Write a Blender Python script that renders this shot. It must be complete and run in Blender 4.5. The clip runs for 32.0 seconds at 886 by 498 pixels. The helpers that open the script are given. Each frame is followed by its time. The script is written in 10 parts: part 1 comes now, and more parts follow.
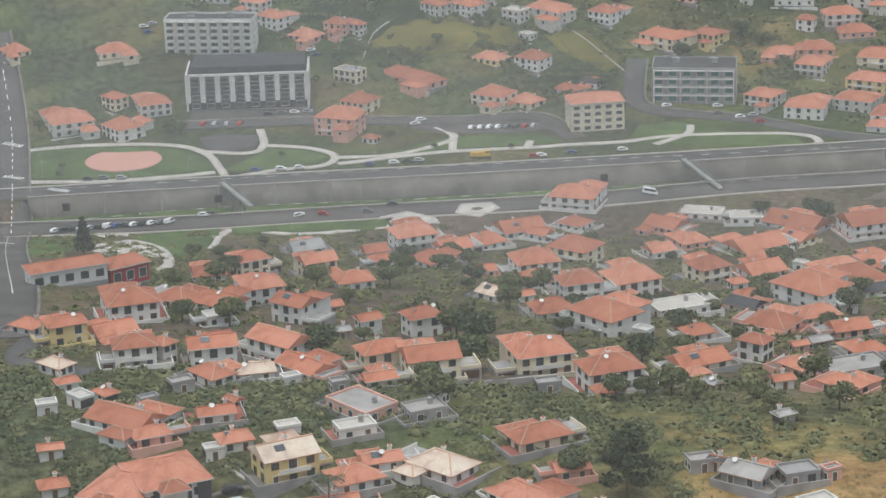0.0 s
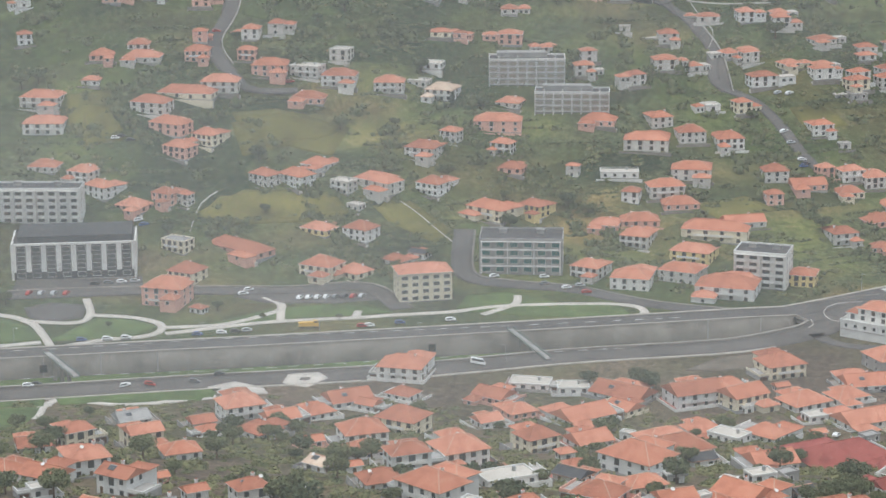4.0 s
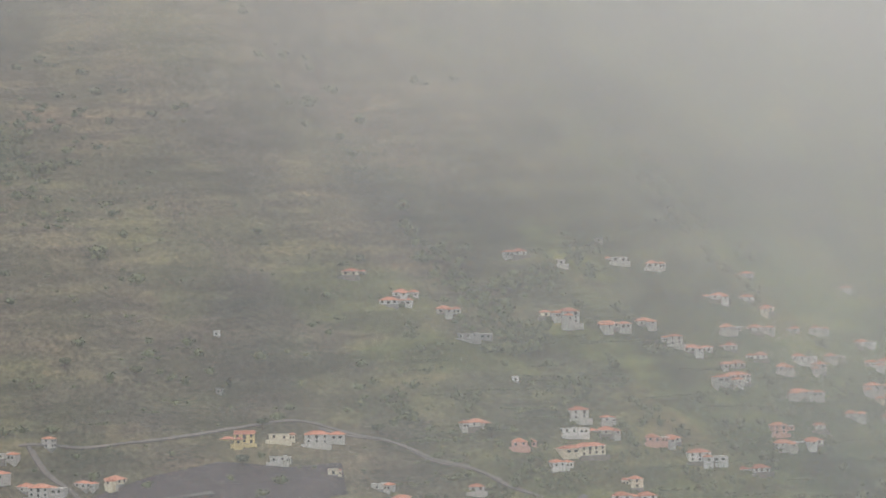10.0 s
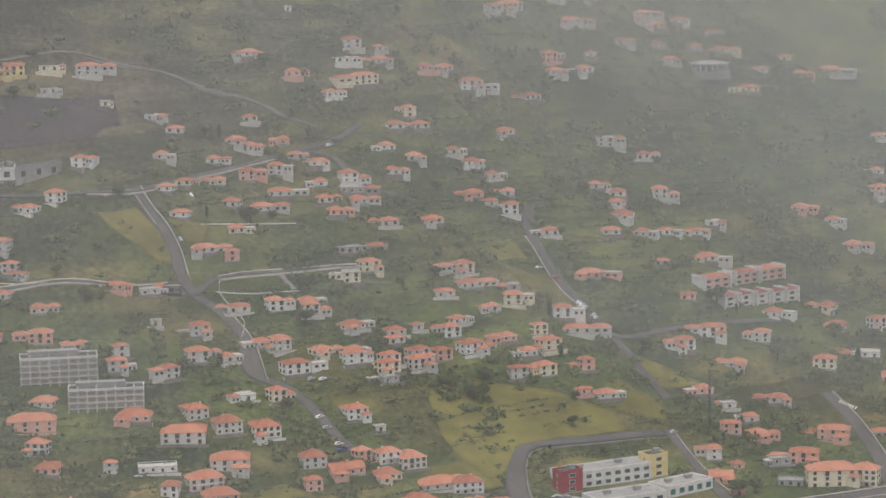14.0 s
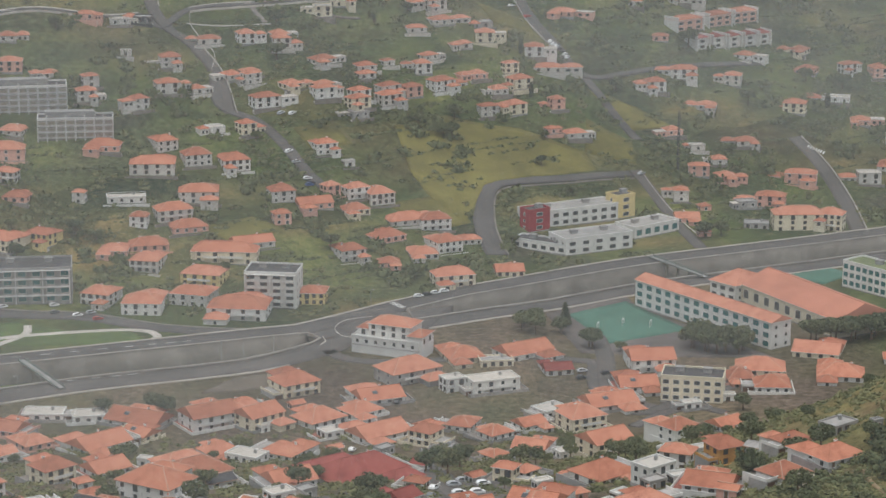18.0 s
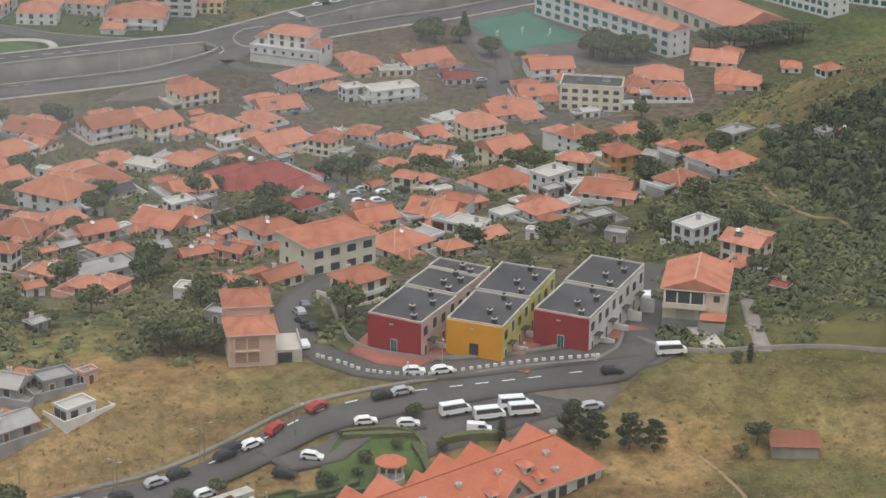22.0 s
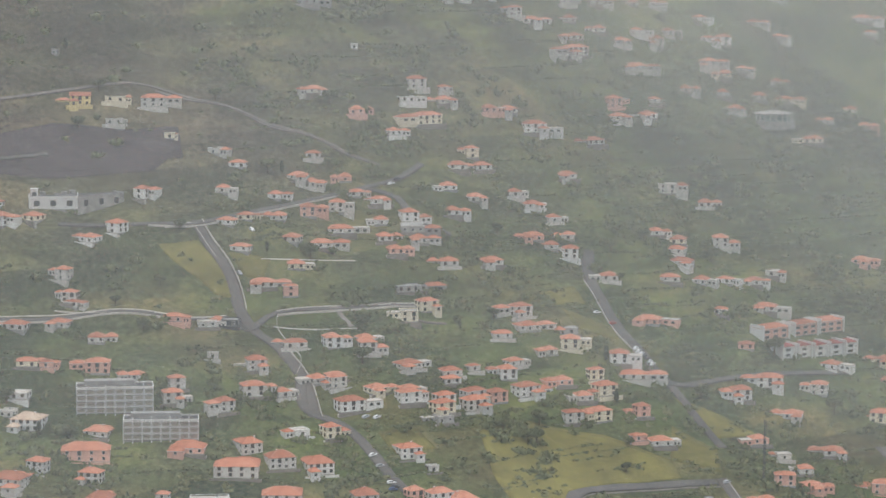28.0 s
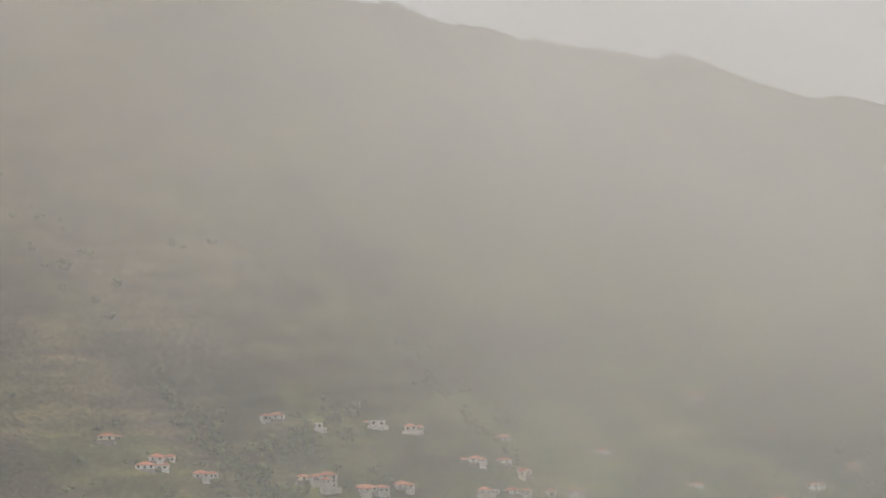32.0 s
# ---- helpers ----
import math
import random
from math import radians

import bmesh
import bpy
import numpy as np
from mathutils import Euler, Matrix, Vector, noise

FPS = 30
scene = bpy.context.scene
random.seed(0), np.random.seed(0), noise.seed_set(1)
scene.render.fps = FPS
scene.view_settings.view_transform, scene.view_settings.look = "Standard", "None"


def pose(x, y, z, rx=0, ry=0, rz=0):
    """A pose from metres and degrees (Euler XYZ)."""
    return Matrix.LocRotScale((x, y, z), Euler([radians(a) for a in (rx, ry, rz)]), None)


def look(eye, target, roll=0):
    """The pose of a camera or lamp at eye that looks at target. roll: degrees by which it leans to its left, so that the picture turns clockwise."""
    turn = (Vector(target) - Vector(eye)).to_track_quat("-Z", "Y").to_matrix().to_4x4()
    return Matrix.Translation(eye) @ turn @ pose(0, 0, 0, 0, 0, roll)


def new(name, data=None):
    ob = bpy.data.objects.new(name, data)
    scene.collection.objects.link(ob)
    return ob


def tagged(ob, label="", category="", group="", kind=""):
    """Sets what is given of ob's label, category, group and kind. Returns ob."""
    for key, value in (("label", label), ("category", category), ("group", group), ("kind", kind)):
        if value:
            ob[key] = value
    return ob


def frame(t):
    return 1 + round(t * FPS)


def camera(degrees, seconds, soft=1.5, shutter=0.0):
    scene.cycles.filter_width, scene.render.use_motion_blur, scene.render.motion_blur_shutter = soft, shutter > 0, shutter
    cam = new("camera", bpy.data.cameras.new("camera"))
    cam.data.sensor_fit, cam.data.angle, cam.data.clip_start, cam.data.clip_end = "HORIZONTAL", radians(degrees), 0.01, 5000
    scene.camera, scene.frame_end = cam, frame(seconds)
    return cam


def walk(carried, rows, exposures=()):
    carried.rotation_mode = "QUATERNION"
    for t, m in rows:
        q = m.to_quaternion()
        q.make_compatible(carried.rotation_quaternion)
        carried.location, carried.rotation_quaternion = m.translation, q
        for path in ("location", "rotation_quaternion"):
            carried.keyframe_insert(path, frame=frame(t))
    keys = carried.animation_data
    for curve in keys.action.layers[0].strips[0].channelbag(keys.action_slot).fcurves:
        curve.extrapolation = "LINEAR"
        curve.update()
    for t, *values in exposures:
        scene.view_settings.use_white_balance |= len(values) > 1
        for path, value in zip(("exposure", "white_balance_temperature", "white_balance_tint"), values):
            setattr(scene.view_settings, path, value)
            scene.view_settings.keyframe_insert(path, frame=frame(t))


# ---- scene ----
EYE = Vector((0, 0, 286))


def aim(bearing, rise, lean):
    """The pose of the camera on the lookout, by bearing to the right, rise and lean in degrees."""
    a, e = radians(bearing), radians(rise)
    way = Vector((math.sin(a) * math.cos(e), math.cos(a) * math.cos(e), math.sin(e)))
    return look(EYE, EYE + way * 1000, lean)


cam = camera(20.206, 32.0, soft=1.5)
walk(cam, [
    (0, aim(-12.328, -18.758, -1.71)),
    (0.5, aim(-12.294, -20.076, -1.99)),
    (1, aim(-12.099, -21.176, -1.65)),
    (1.5, aim(-11.610, -22.115, -1.46)),
    (2, aim(-10.427, -22.507, -1.17)),
    (2.5, aim(-9.175, -21.043, -0.80)),
    (4.5, aim(-7.971, -12.924, -0.22)),
    (5, aim(-7.724, -10.821, -0.04)),
    (5.5, aim(-7.546, -8.385, -0.45)),
    (6, aim(-7.454, -5.841, -0.68)),
    (6.5, aim(-7.509, -3.959, -0.72)),
    (7, aim(-7.545, -2.605, -0.97)),
    (7.5, aim(-7.341, -0.615, -0.96)),
    (8, aim(-6.834, -0.080, -0.87)),
    (8.5, aim(-5.956, 0.499, -0.88)),
    (9, aim(-4.988, 0.556, -0.78)),
    (9.5, aim(-3.941, 0.485, -0.92)),
    (10, aim(-2.210, 0.266, -1.01)),
    (10.5, aim(-0.330, -0.021, -1.17)),
    (11, aim(1.231, -0.335, -1.33)),
    (11.5, aim(1.528, -1.926, -1.22)),
    (12, aim(2.092, -3.395, -0.98)),
    (12.5, aim(2.434, -4.673, -1.01)),
    (13, aim(2.679, -6.301, -0.96)),
    (13.5, aim(2.829, -7.231, -0.90)),
    (14, aim(2.859, -8.353, -1.09)),
    (14.5, aim(2.846, -9.557, -1.12)),
    (15, aim(2.707, -10.548, -1.23)),
    (15.5, aim(2.595, -11.353, -1.23)),
    (17.5, aim(3.536, -13.650, 0.09)),
    (18, aim(3.521, -14.415, 0.23)),
    (18.5, aim(4.001, -15.024, 0.71)),
    (19, aim(4.421, -15.397, 0.97)),
    (19.5, aim(4.771, -15.805, 0.54)),
    (20, aim(5.194, -16.550, 0.66)),
    (20.5, aim(5.511, -17.551, 0.58)),
    (21, aim(5.786, -18.643, 0.59)),
    (21.5, aim(6.051, -19.817, 0.79)),
    (22, aim(6.019, -21.084, 0.84)),
    (22.5, aim(6.454, -22.342, 1.01)),
    (23, aim(6.731, -23.500, 1.19)),
    (23.5, aim(7.024, -24.501, 1.43)),
    (24, aim(8.026, -25.130, 1.62)),
    (24.5, aim(9.931, -24.182, 2.33)),
    (25, aim(7.889, -22.263, 2.24)),
    (25.5, aim(6.618, -19.288, 2.34)),
    (26, aim(5.714, -16.797, 1.92)),
    (26.5, aim(4.804, -14.084, 0.51)),
    (28.5, aim(0.590, -5.725, 0.87)),
    (29, aim(0.136, -4.094, 0.92)),
    (29.5, aim(0.441, -2.205, 0.61)),
    (30, aim(0.880, -0.847, 0.52)),
    (30.5, aim(1.489, 0.391, 0.41)),
    (31, aim(2.073, 1.774, -0.53)),
    (31.5, aim(2.722, 2.844, -0.80)),
    (32, aim(3.432, 3.922, -1.22)),
], exposures=[(0, 0.46, 6300, 9), (2, 0.53, 6280, 8.5), (5, 0.69, 6260, 9), (6, 0.70, 6470, 10), (7, 0.74, 6500, 10), (9, 0.62, 6560, 10), (11, 0.55, 6750, 12), (13, 0.48, 6780, 13), (15, 0.34, 6600, 12), (18, 0.32, 6500, 10), (23, 0.38, 6480, 10), (25, 0.41, 6400, 9), (26, 0.42, 6300, 8.5), (28.5, 0.6, 6500, 10), (30, 0.52, 6750, 11), (32, 0.37, 7150, 13)])
# ---- daylight under low cloud ----
world = bpy.data.worlds.new("overcast_sky")
scene.world = world
world.use_nodes = True
wn, wl = world.node_tree.nodes, world.node_tree.links
wn.clear()
sky = wn.new("ShaderNodeTexSky")
sky.sky_type, sky.sun_disc = "NISHITA", False
sky.sun_elevation, sky.sun_rotation = radians(76), radians(196)
sky.air_density, sky.dust_density = 1.0, 4.0
sky_bg, cloud_bg, sky_mix, sky_out = (wn.new(n) for n in ("ShaderNodeBackground", "ShaderNodeBackground", "ShaderNodeMixShader", "ShaderNodeOutputWorld"))
sky_bg.inputs["Strength"].default_value = 0.08
cloud_bg.inputs["Color"].default_value = (0.60, 0.67, 0.745, 1)
cloud_bg.inputs["Strength"].default_value = 1.25
sky_mix.inputs[0].default_value = 0.8
wl.new(sky.outputs[0], sky_bg.inputs[0])
wl.new(sky_bg.outputs[0], sky_mix.inputs[1])
wl.new(cloud_bg.outputs[0], sky_mix.inputs[2])
wl.new(sky_mix.outputs[0], sky_out.inputs[0])
sun = new("sun", bpy.data.lights.new("sun", "SUN"))
sun.data.energy, sun.data.angle, sun.data.color = 1.5, radians(55), (1.0, 0.965, 0.90)
sun.matrix_world = look((-60, 300, 900), (0, 500, 0))


# ---- materials ----
def material(name, rough=0.8, metal=0.0, spec=0.3):
    m = bpy.data.materials.new(name)
    m.use_nodes = True
    b = m.node_tree.nodes["Principled BSDF"]
    b.inputs["Roughness"].default_value = rough
    b.inputs["Metallic"].default_value = metal
    b.inputs["Specular IOR Level"].default_value = spec
    return m, m.node_tree.nodes, m.node_tree.links, b


def ramp(nodes, stops):
    r = nodes.new("ShaderNodeValToRGB")
    el = r.color_ramp.elements
    for k, (p, c) in enumerate(stops):
        e = el[k] if k < 2 else el.new(p)
        e.position, e.color = p, (*c, 1)
    return r


def noise_tex(nodes, links, scale, detail=4.0, coords="Object", rough=0.6):
    tc = nodes.new("ShaderNodeTexCoord")
    n = nodes.new("ShaderNodeTexNoise")
    n.inputs["Scale"].default_value, n.inputs["Detail"].default_value, n.inputs["Roughness"].default_value = scale, detail, rough
    links.new(tc.outputs[coords], n.inputs["Vector"])
    return n


def mix(nodes, links, kind, fac, a, b):
    n = nodes.new("ShaderNodeMix")
    n.data_type, n.blend_type = "RGBA", kind
    for key, v in ((0, fac), (6, a), (7, b)):
        if hasattr(v, "is_linked") or hasattr(v, "links"):
            links.new(v, n.inputs[key])
        elif key == 0:
            n.inputs[0].default_value = v
        else:
            n.inputs[key].default_value = (*v, 1)
    return n.outputs[2]


def bump(nodes, links, bsdf, source, strength, distance):
    b = nodes.new("ShaderNodeBump")
    b.inputs["Strength"].default_value, b.inputs["Distance"].default_value = strength, distance
    links.new(source, b.inputs["Height"])
    links.new(b.outputs[0], bsdf.inputs["Normal"])


def worn(name, color, rough=0.85, grain=0.9, blotch=0.12, spread=0.25, vary=0.12, metal=0.0, depth=0.03):
    """A painted or mineral surface: fine grain, broad stains, and a tone of its own for each piece."""
    m, n, l, b = material(name, rough, metal)
    fine, broad = noise_tex(n, l, grain, 5), noise_tex(n, l, blotch, 3)
    dark = tuple(c * (1 - spread) for c in color)
    light = tuple(min(1, c * (1 + spread * 0.45)) for c in color)
    r = ramp(n, ((0.3, dark), (0.7, light)))
    l.new(broad.outputs["Fac"], r.inputs[0])
    g = ramp(n, ((0.35, (1 - spread * 0.6,) * 3), (0.65, (1, 1, 1))))
    l.new(fine.outputs["Fac"], g.inputs[0])
    c = mix(n, l, "MULTIPLY", 0.7, r.outputs[0], g.outputs[0])
    info = n.new("ShaderNodeObjectInfo")
    tone = ramp(n, ((0, (1 - vary,) * 3), (1, (1 + vary * 0.3, 1, 1 - vary * 0.35))))
    l.new(info.outputs["Random"], tone.inputs[0])
    c = mix(n, l, "MULTIPLY", 1.0, c, tone.outputs[0])
    l.new(c, b.inputs["Base Color"])
    bump(n, l, b, fine.outputs["Fac"], 0.4, depth)
    return m


def tiled(name, color, vary=0.3, wear=1.0):
    """Clay roof tiles: courses in relief, weathered patches, a tone for each roof."""
    m, n, l, b = material(name, 0.85, 0, 0.2)
    tc = n.new("ShaderNodeTexCoord")
    w = n.new("ShaderNodeTexWave")
    w.inputs["Scale"].default_value, w.inputs["Distortion"].default_value = 1.1, 0.6
    l.new(tc.outputs["Object"], w.inputs["Vector"])
    broad, fine = noise_tex(n, l, 0.3, 4), noise_tex(n, l, 2.2, 5)
    r = ramp(n, ((0.25, tuple(c * (1 - 0.38 * wear) for c in color)), (0.5, color), (0.8, (min(1, color[0] * (1 + 0.12 * wear)), color[1] * (1 + 0.3 * wear), color[2] * (1 + 0.35 * wear)))))
    l.new(broad.outputs["Fac"], r.inputs[0])
    g = ramp(n, ((0.3, (0.72, 0.7, 0.68)), (0.7, (1, 1, 1))))
    l.new(fine.outputs["Fac"], g.inputs[0])
    c = mix(n, l, "MULTIPLY", 0.8, r.outputs[0], g.outputs[0])
    info = n.new("ShaderNodeObjectInfo")
    tone = ramp(n, ((0, (1 - vary, 1 - vary * 1.05, 1 - vary)), (0.55, (1, 1, 1)), (1, (1.08, 1.2, 1.3))))
    l.new(info.outputs["Random"], tone.inputs[0])
    c = mix(n, l, "MULTIPLY", 1.0, c, tone.outputs[0])
    l.new(c, b.inputs["Base Color"])
    bump(n, l, b, w.outputs["Fac"], 0.25, 0.06)
    return m


def foliage(name, dark, light):
    m, n, l, b = material(name, 0.7, 0, 0.25)
    fine = noise_tex(n, l, 0.8, 3)
    g = n.new("ShaderNodeNewGeometry")
    r = ramp(n, ((0.0, dark), (1.0, light)))
    avg = n.new("ShaderNodeMath")
    avg.operation = "MULTIPLY_ADD"
    avg.inputs[1].default_value, avg.inputs[2].default_value = 0.36, 0.1
    l.new(g.outputs["Random Per Island"], avg.inputs[0])
    add = n.new("ShaderNodeMath")
    l.new(avg.outputs[0], add.inputs[0])
    half = n.new("ShaderNodeMath")
    half.operation = "MULTIPLY"
    half.inputs[1].default_value = 0.5
    l.new(fine.outputs["Fac"], half.inputs[0])
    l.new(half.outputs[0], add.inputs[1])
    l.new(add.outputs[0], r.inputs[0])
    info = n.new("ShaderNodeObjectInfo")
    tone = ramp(n, ((0, (0.7, 0.72, 0.7)), (1, (1.25, 1.12, 0.95))))
    l.new(info.outputs["Random"], tone.inputs[0])
    c = mix(n, l, "MULTIPLY", 1.0, r.outputs[0], tone.outputs[0])
    l.new(c, b.inputs["Base Color"])
    return m


def ground_material():
    """Hillside cover: scrub, green grass, dry grass and bare soil, as the cover layers of the sheet say."""
    m, n, l, b = material("hillside_cover", 0.95, 0, 0.1)
    at = n.new("ShaderNodeAttribute")
    at.attribute_name = "cover"
    sep = n.new("ShaderNodeSeparateColor")
    l.new(at.outputs["Color"], sep.inputs[0])
    n1, n2, n3 = noise_tex(n, l, 0.045, 8, rough=0.7), noise_tex(n, l, 0.35, 6, rough=0.7), noise_tex(n, l, 0.04, 5, rough=0.65)
    scrub = ramp(n, ((0.3, (0.024, 0.036, 0.021)), (0.5, (0.052, 0.072, 0.038)), (0.7, (0.105, 0.125, 0.07))))
    l.new(n2.outputs["Fac"], scrub.inputs[0])
    dry = ramp(n, ((0.3, (0.178, 0.106, 0.053)), (0.5, (0.357, 0.217, 0.103)), (0.72, (0.48, 0.336, 0.168))))
    l.new(n1.outputs["Fac"], dry.inputs[0])
    green = ramp(n, ((0.3, (0.065, 0.082, 0.028)), (0.55, (0.125, 0.142, 0.048)), (0.75, (0.21, 0.20, 0.08))))
    l.new(n1.outputs["Fac"], green.inputs[0])
    soil = ramp(n, ((0.3, (0.078, 0.054, 0.05)), (0.7, (0.195, 0.14, 0.122))))
    l.new(n2.outputs["Fac"], soil.inputs[0])
    c = mix(n, l, "MIX", sep.outputs[0], scrub.outputs[0], green.outputs[0])
    share = n.new("ShaderNodeMapRange")
    share.inputs["From Min"].default_value, share.inputs["From Max"].default_value = 0.32, 0.62
    share.inputs["To Min"].default_value, share.inputs["To Max"].default_value = 0.5, 1.25
    l.new(n3.outputs["Fac"], share.inputs["Value"])
    amount = n.new("ShaderNodeMath")
    amount.operation, amount.use_clamp = "MULTIPLY", True
    l.new(share.outputs[0], amount.inputs[0])
    l.new(sep.outputs[1], amount.inputs[1])
    c = mix(n, l, "MIX", amount.outputs[0], c, dry.outputs[0])
    c = mix(n, l, "MIX", sep.outputs[2], c, soil.outputs[0])
    geo = n.new("ShaderNodeNewGeometry")
    # terraced plots: cells drawn out along the contours, each with a tone of its own
    lot = n.new("ShaderNodeMapping")
    lot.inputs["Scale"].default_value = (0.022, 0.004, 0.085)
    sway = noise_tex(n, l, 0.02, 3)
    warp = n.new("ShaderNodeVectorMath")
    warp.operation = "MULTIPLY_ADD"
    warp.inputs[1].default_value = (30, 30, 9)
    l.new(sway.outputs["Color"], warp.inputs[0])
    l.new(geo.outputs["Position"], warp.inputs[2])
    l.new(warp.outputs[0], lot.inputs["Vector"])
    cell = n.new("ShaderNodeTexVoronoi")
    cell.inputs["Scale"].default_value = 1.0
    l.new(lot.outputs[0], cell.inputs["Vector"])
    split = n.new("ShaderNodeSeparateColor")
    l.new(cell.outputs["Color"], split.inputs[0])
    plot = ramp(n, ((0.0, (0.42, 0.5, 0.45)), (0.3, (0.75, 0.85, 0.7)), (0.6, (1.0, 1.02, 0.95)), (0.85, (1.3, 1.28, 1.1)), (1.0, (1.5, 1.32, 1.15))))
    l.new(split.outputs[0], plot.inputs[0])
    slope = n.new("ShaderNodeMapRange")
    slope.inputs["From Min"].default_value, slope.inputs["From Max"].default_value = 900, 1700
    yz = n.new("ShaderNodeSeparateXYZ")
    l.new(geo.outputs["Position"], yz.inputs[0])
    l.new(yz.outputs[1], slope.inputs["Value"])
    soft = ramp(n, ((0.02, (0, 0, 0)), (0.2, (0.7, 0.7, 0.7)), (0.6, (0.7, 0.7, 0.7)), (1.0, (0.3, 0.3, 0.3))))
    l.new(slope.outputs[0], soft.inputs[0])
    c = mix(n, l, "MULTIPLY", soft.outputs[0], c, plot.outputs[0])
    mp = n.new("ShaderNodeMapping")
    mp.inputs["Scale"].default_value = (0.014, 0.006, 0.12)
    l.new(geo.outputs["Position"], mp.inputs["Vector"])
    ter = n.new("ShaderNodeTexNoise")
    ter.inputs["Scale"].default_value, ter.inputs["Detail"].default_value = 1.0, 5
    l.new(mp.outputs[0], ter.inputs["Vector"])
    band = ramp(n, ((0.36, (0.62, 0.64, 0.6)), (0.5, (0.97, 0.97, 0.97)), (0.66, (1.42, 1.36, 1.2))))
    l.new(ter.outputs["Fac"], band.inputs[0])
    c = mix(n, l, "MULTIPLY", 0.7, c, band.outputs[0])
    # broad dark patches: shadow and woodland painted into the far slope's colour
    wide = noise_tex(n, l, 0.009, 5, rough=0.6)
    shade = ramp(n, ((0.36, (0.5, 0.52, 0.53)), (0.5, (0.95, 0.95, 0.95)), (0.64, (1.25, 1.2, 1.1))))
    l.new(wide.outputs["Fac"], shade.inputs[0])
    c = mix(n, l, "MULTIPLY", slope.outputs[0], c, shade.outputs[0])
    tuft = ramp(n, ((0.36, (0.5, 0.52, 0.45)), (0.56, (1, 1, 1))))
    l.new(n2.outputs["Fac"], tuft.inputs[0])
    c = mix(n, l, "MULTIPLY", 0.75, c, tuft.outputs[0])
    lay = n.new("ShaderNodeMapping")
    lay.inputs["Scale"].default_value = (0.07, 0.3, 0.4)
    lay.inputs["Rotation"].default_value = (0, 0, 0.35)
    l.new(geo.outputs["Position"], lay.inputs["Vector"])
    lie = n.new("ShaderNodeTexNoise")
    lie.inputs["Scale"].default_value, lie.inputs["Detail"].default_value = 1.0, 6
    l.new(lay.outputs[0], lie.inputs["Vector"])
    run = ramp(n, ((0.34, (0.8, 0.77, 0.74)), (0.5, (1, 1, 1)), (0.68, (1.14, 1.1, 1.0))))
    l.new(lie.outputs["Fac"], run.inputs[0])
    c = mix(n, l, "MULTIPLY", sep.outputs[1], c, run.outputs[0])
    n4 = noise_tex(n, l, 1.3, 8, rough=0.75)
    fleck = ramp(n, ((0.34, (0.62, 0.63, 0.6)), (0.5, (1, 1, 1)), (0.68, (1.25, 1.2, 1.1))))
    l.new(n4.outputs["Fac"], fleck.inputs[0])
    c = mix(n, l, "MULTIPLY", 0.8, c, fleck.outputs[0])
    l.new(c, b.inputs["Base Color"])
    bump(n, l, b, n2.outputs["Fac"], 0.9, 1.2)
    return m


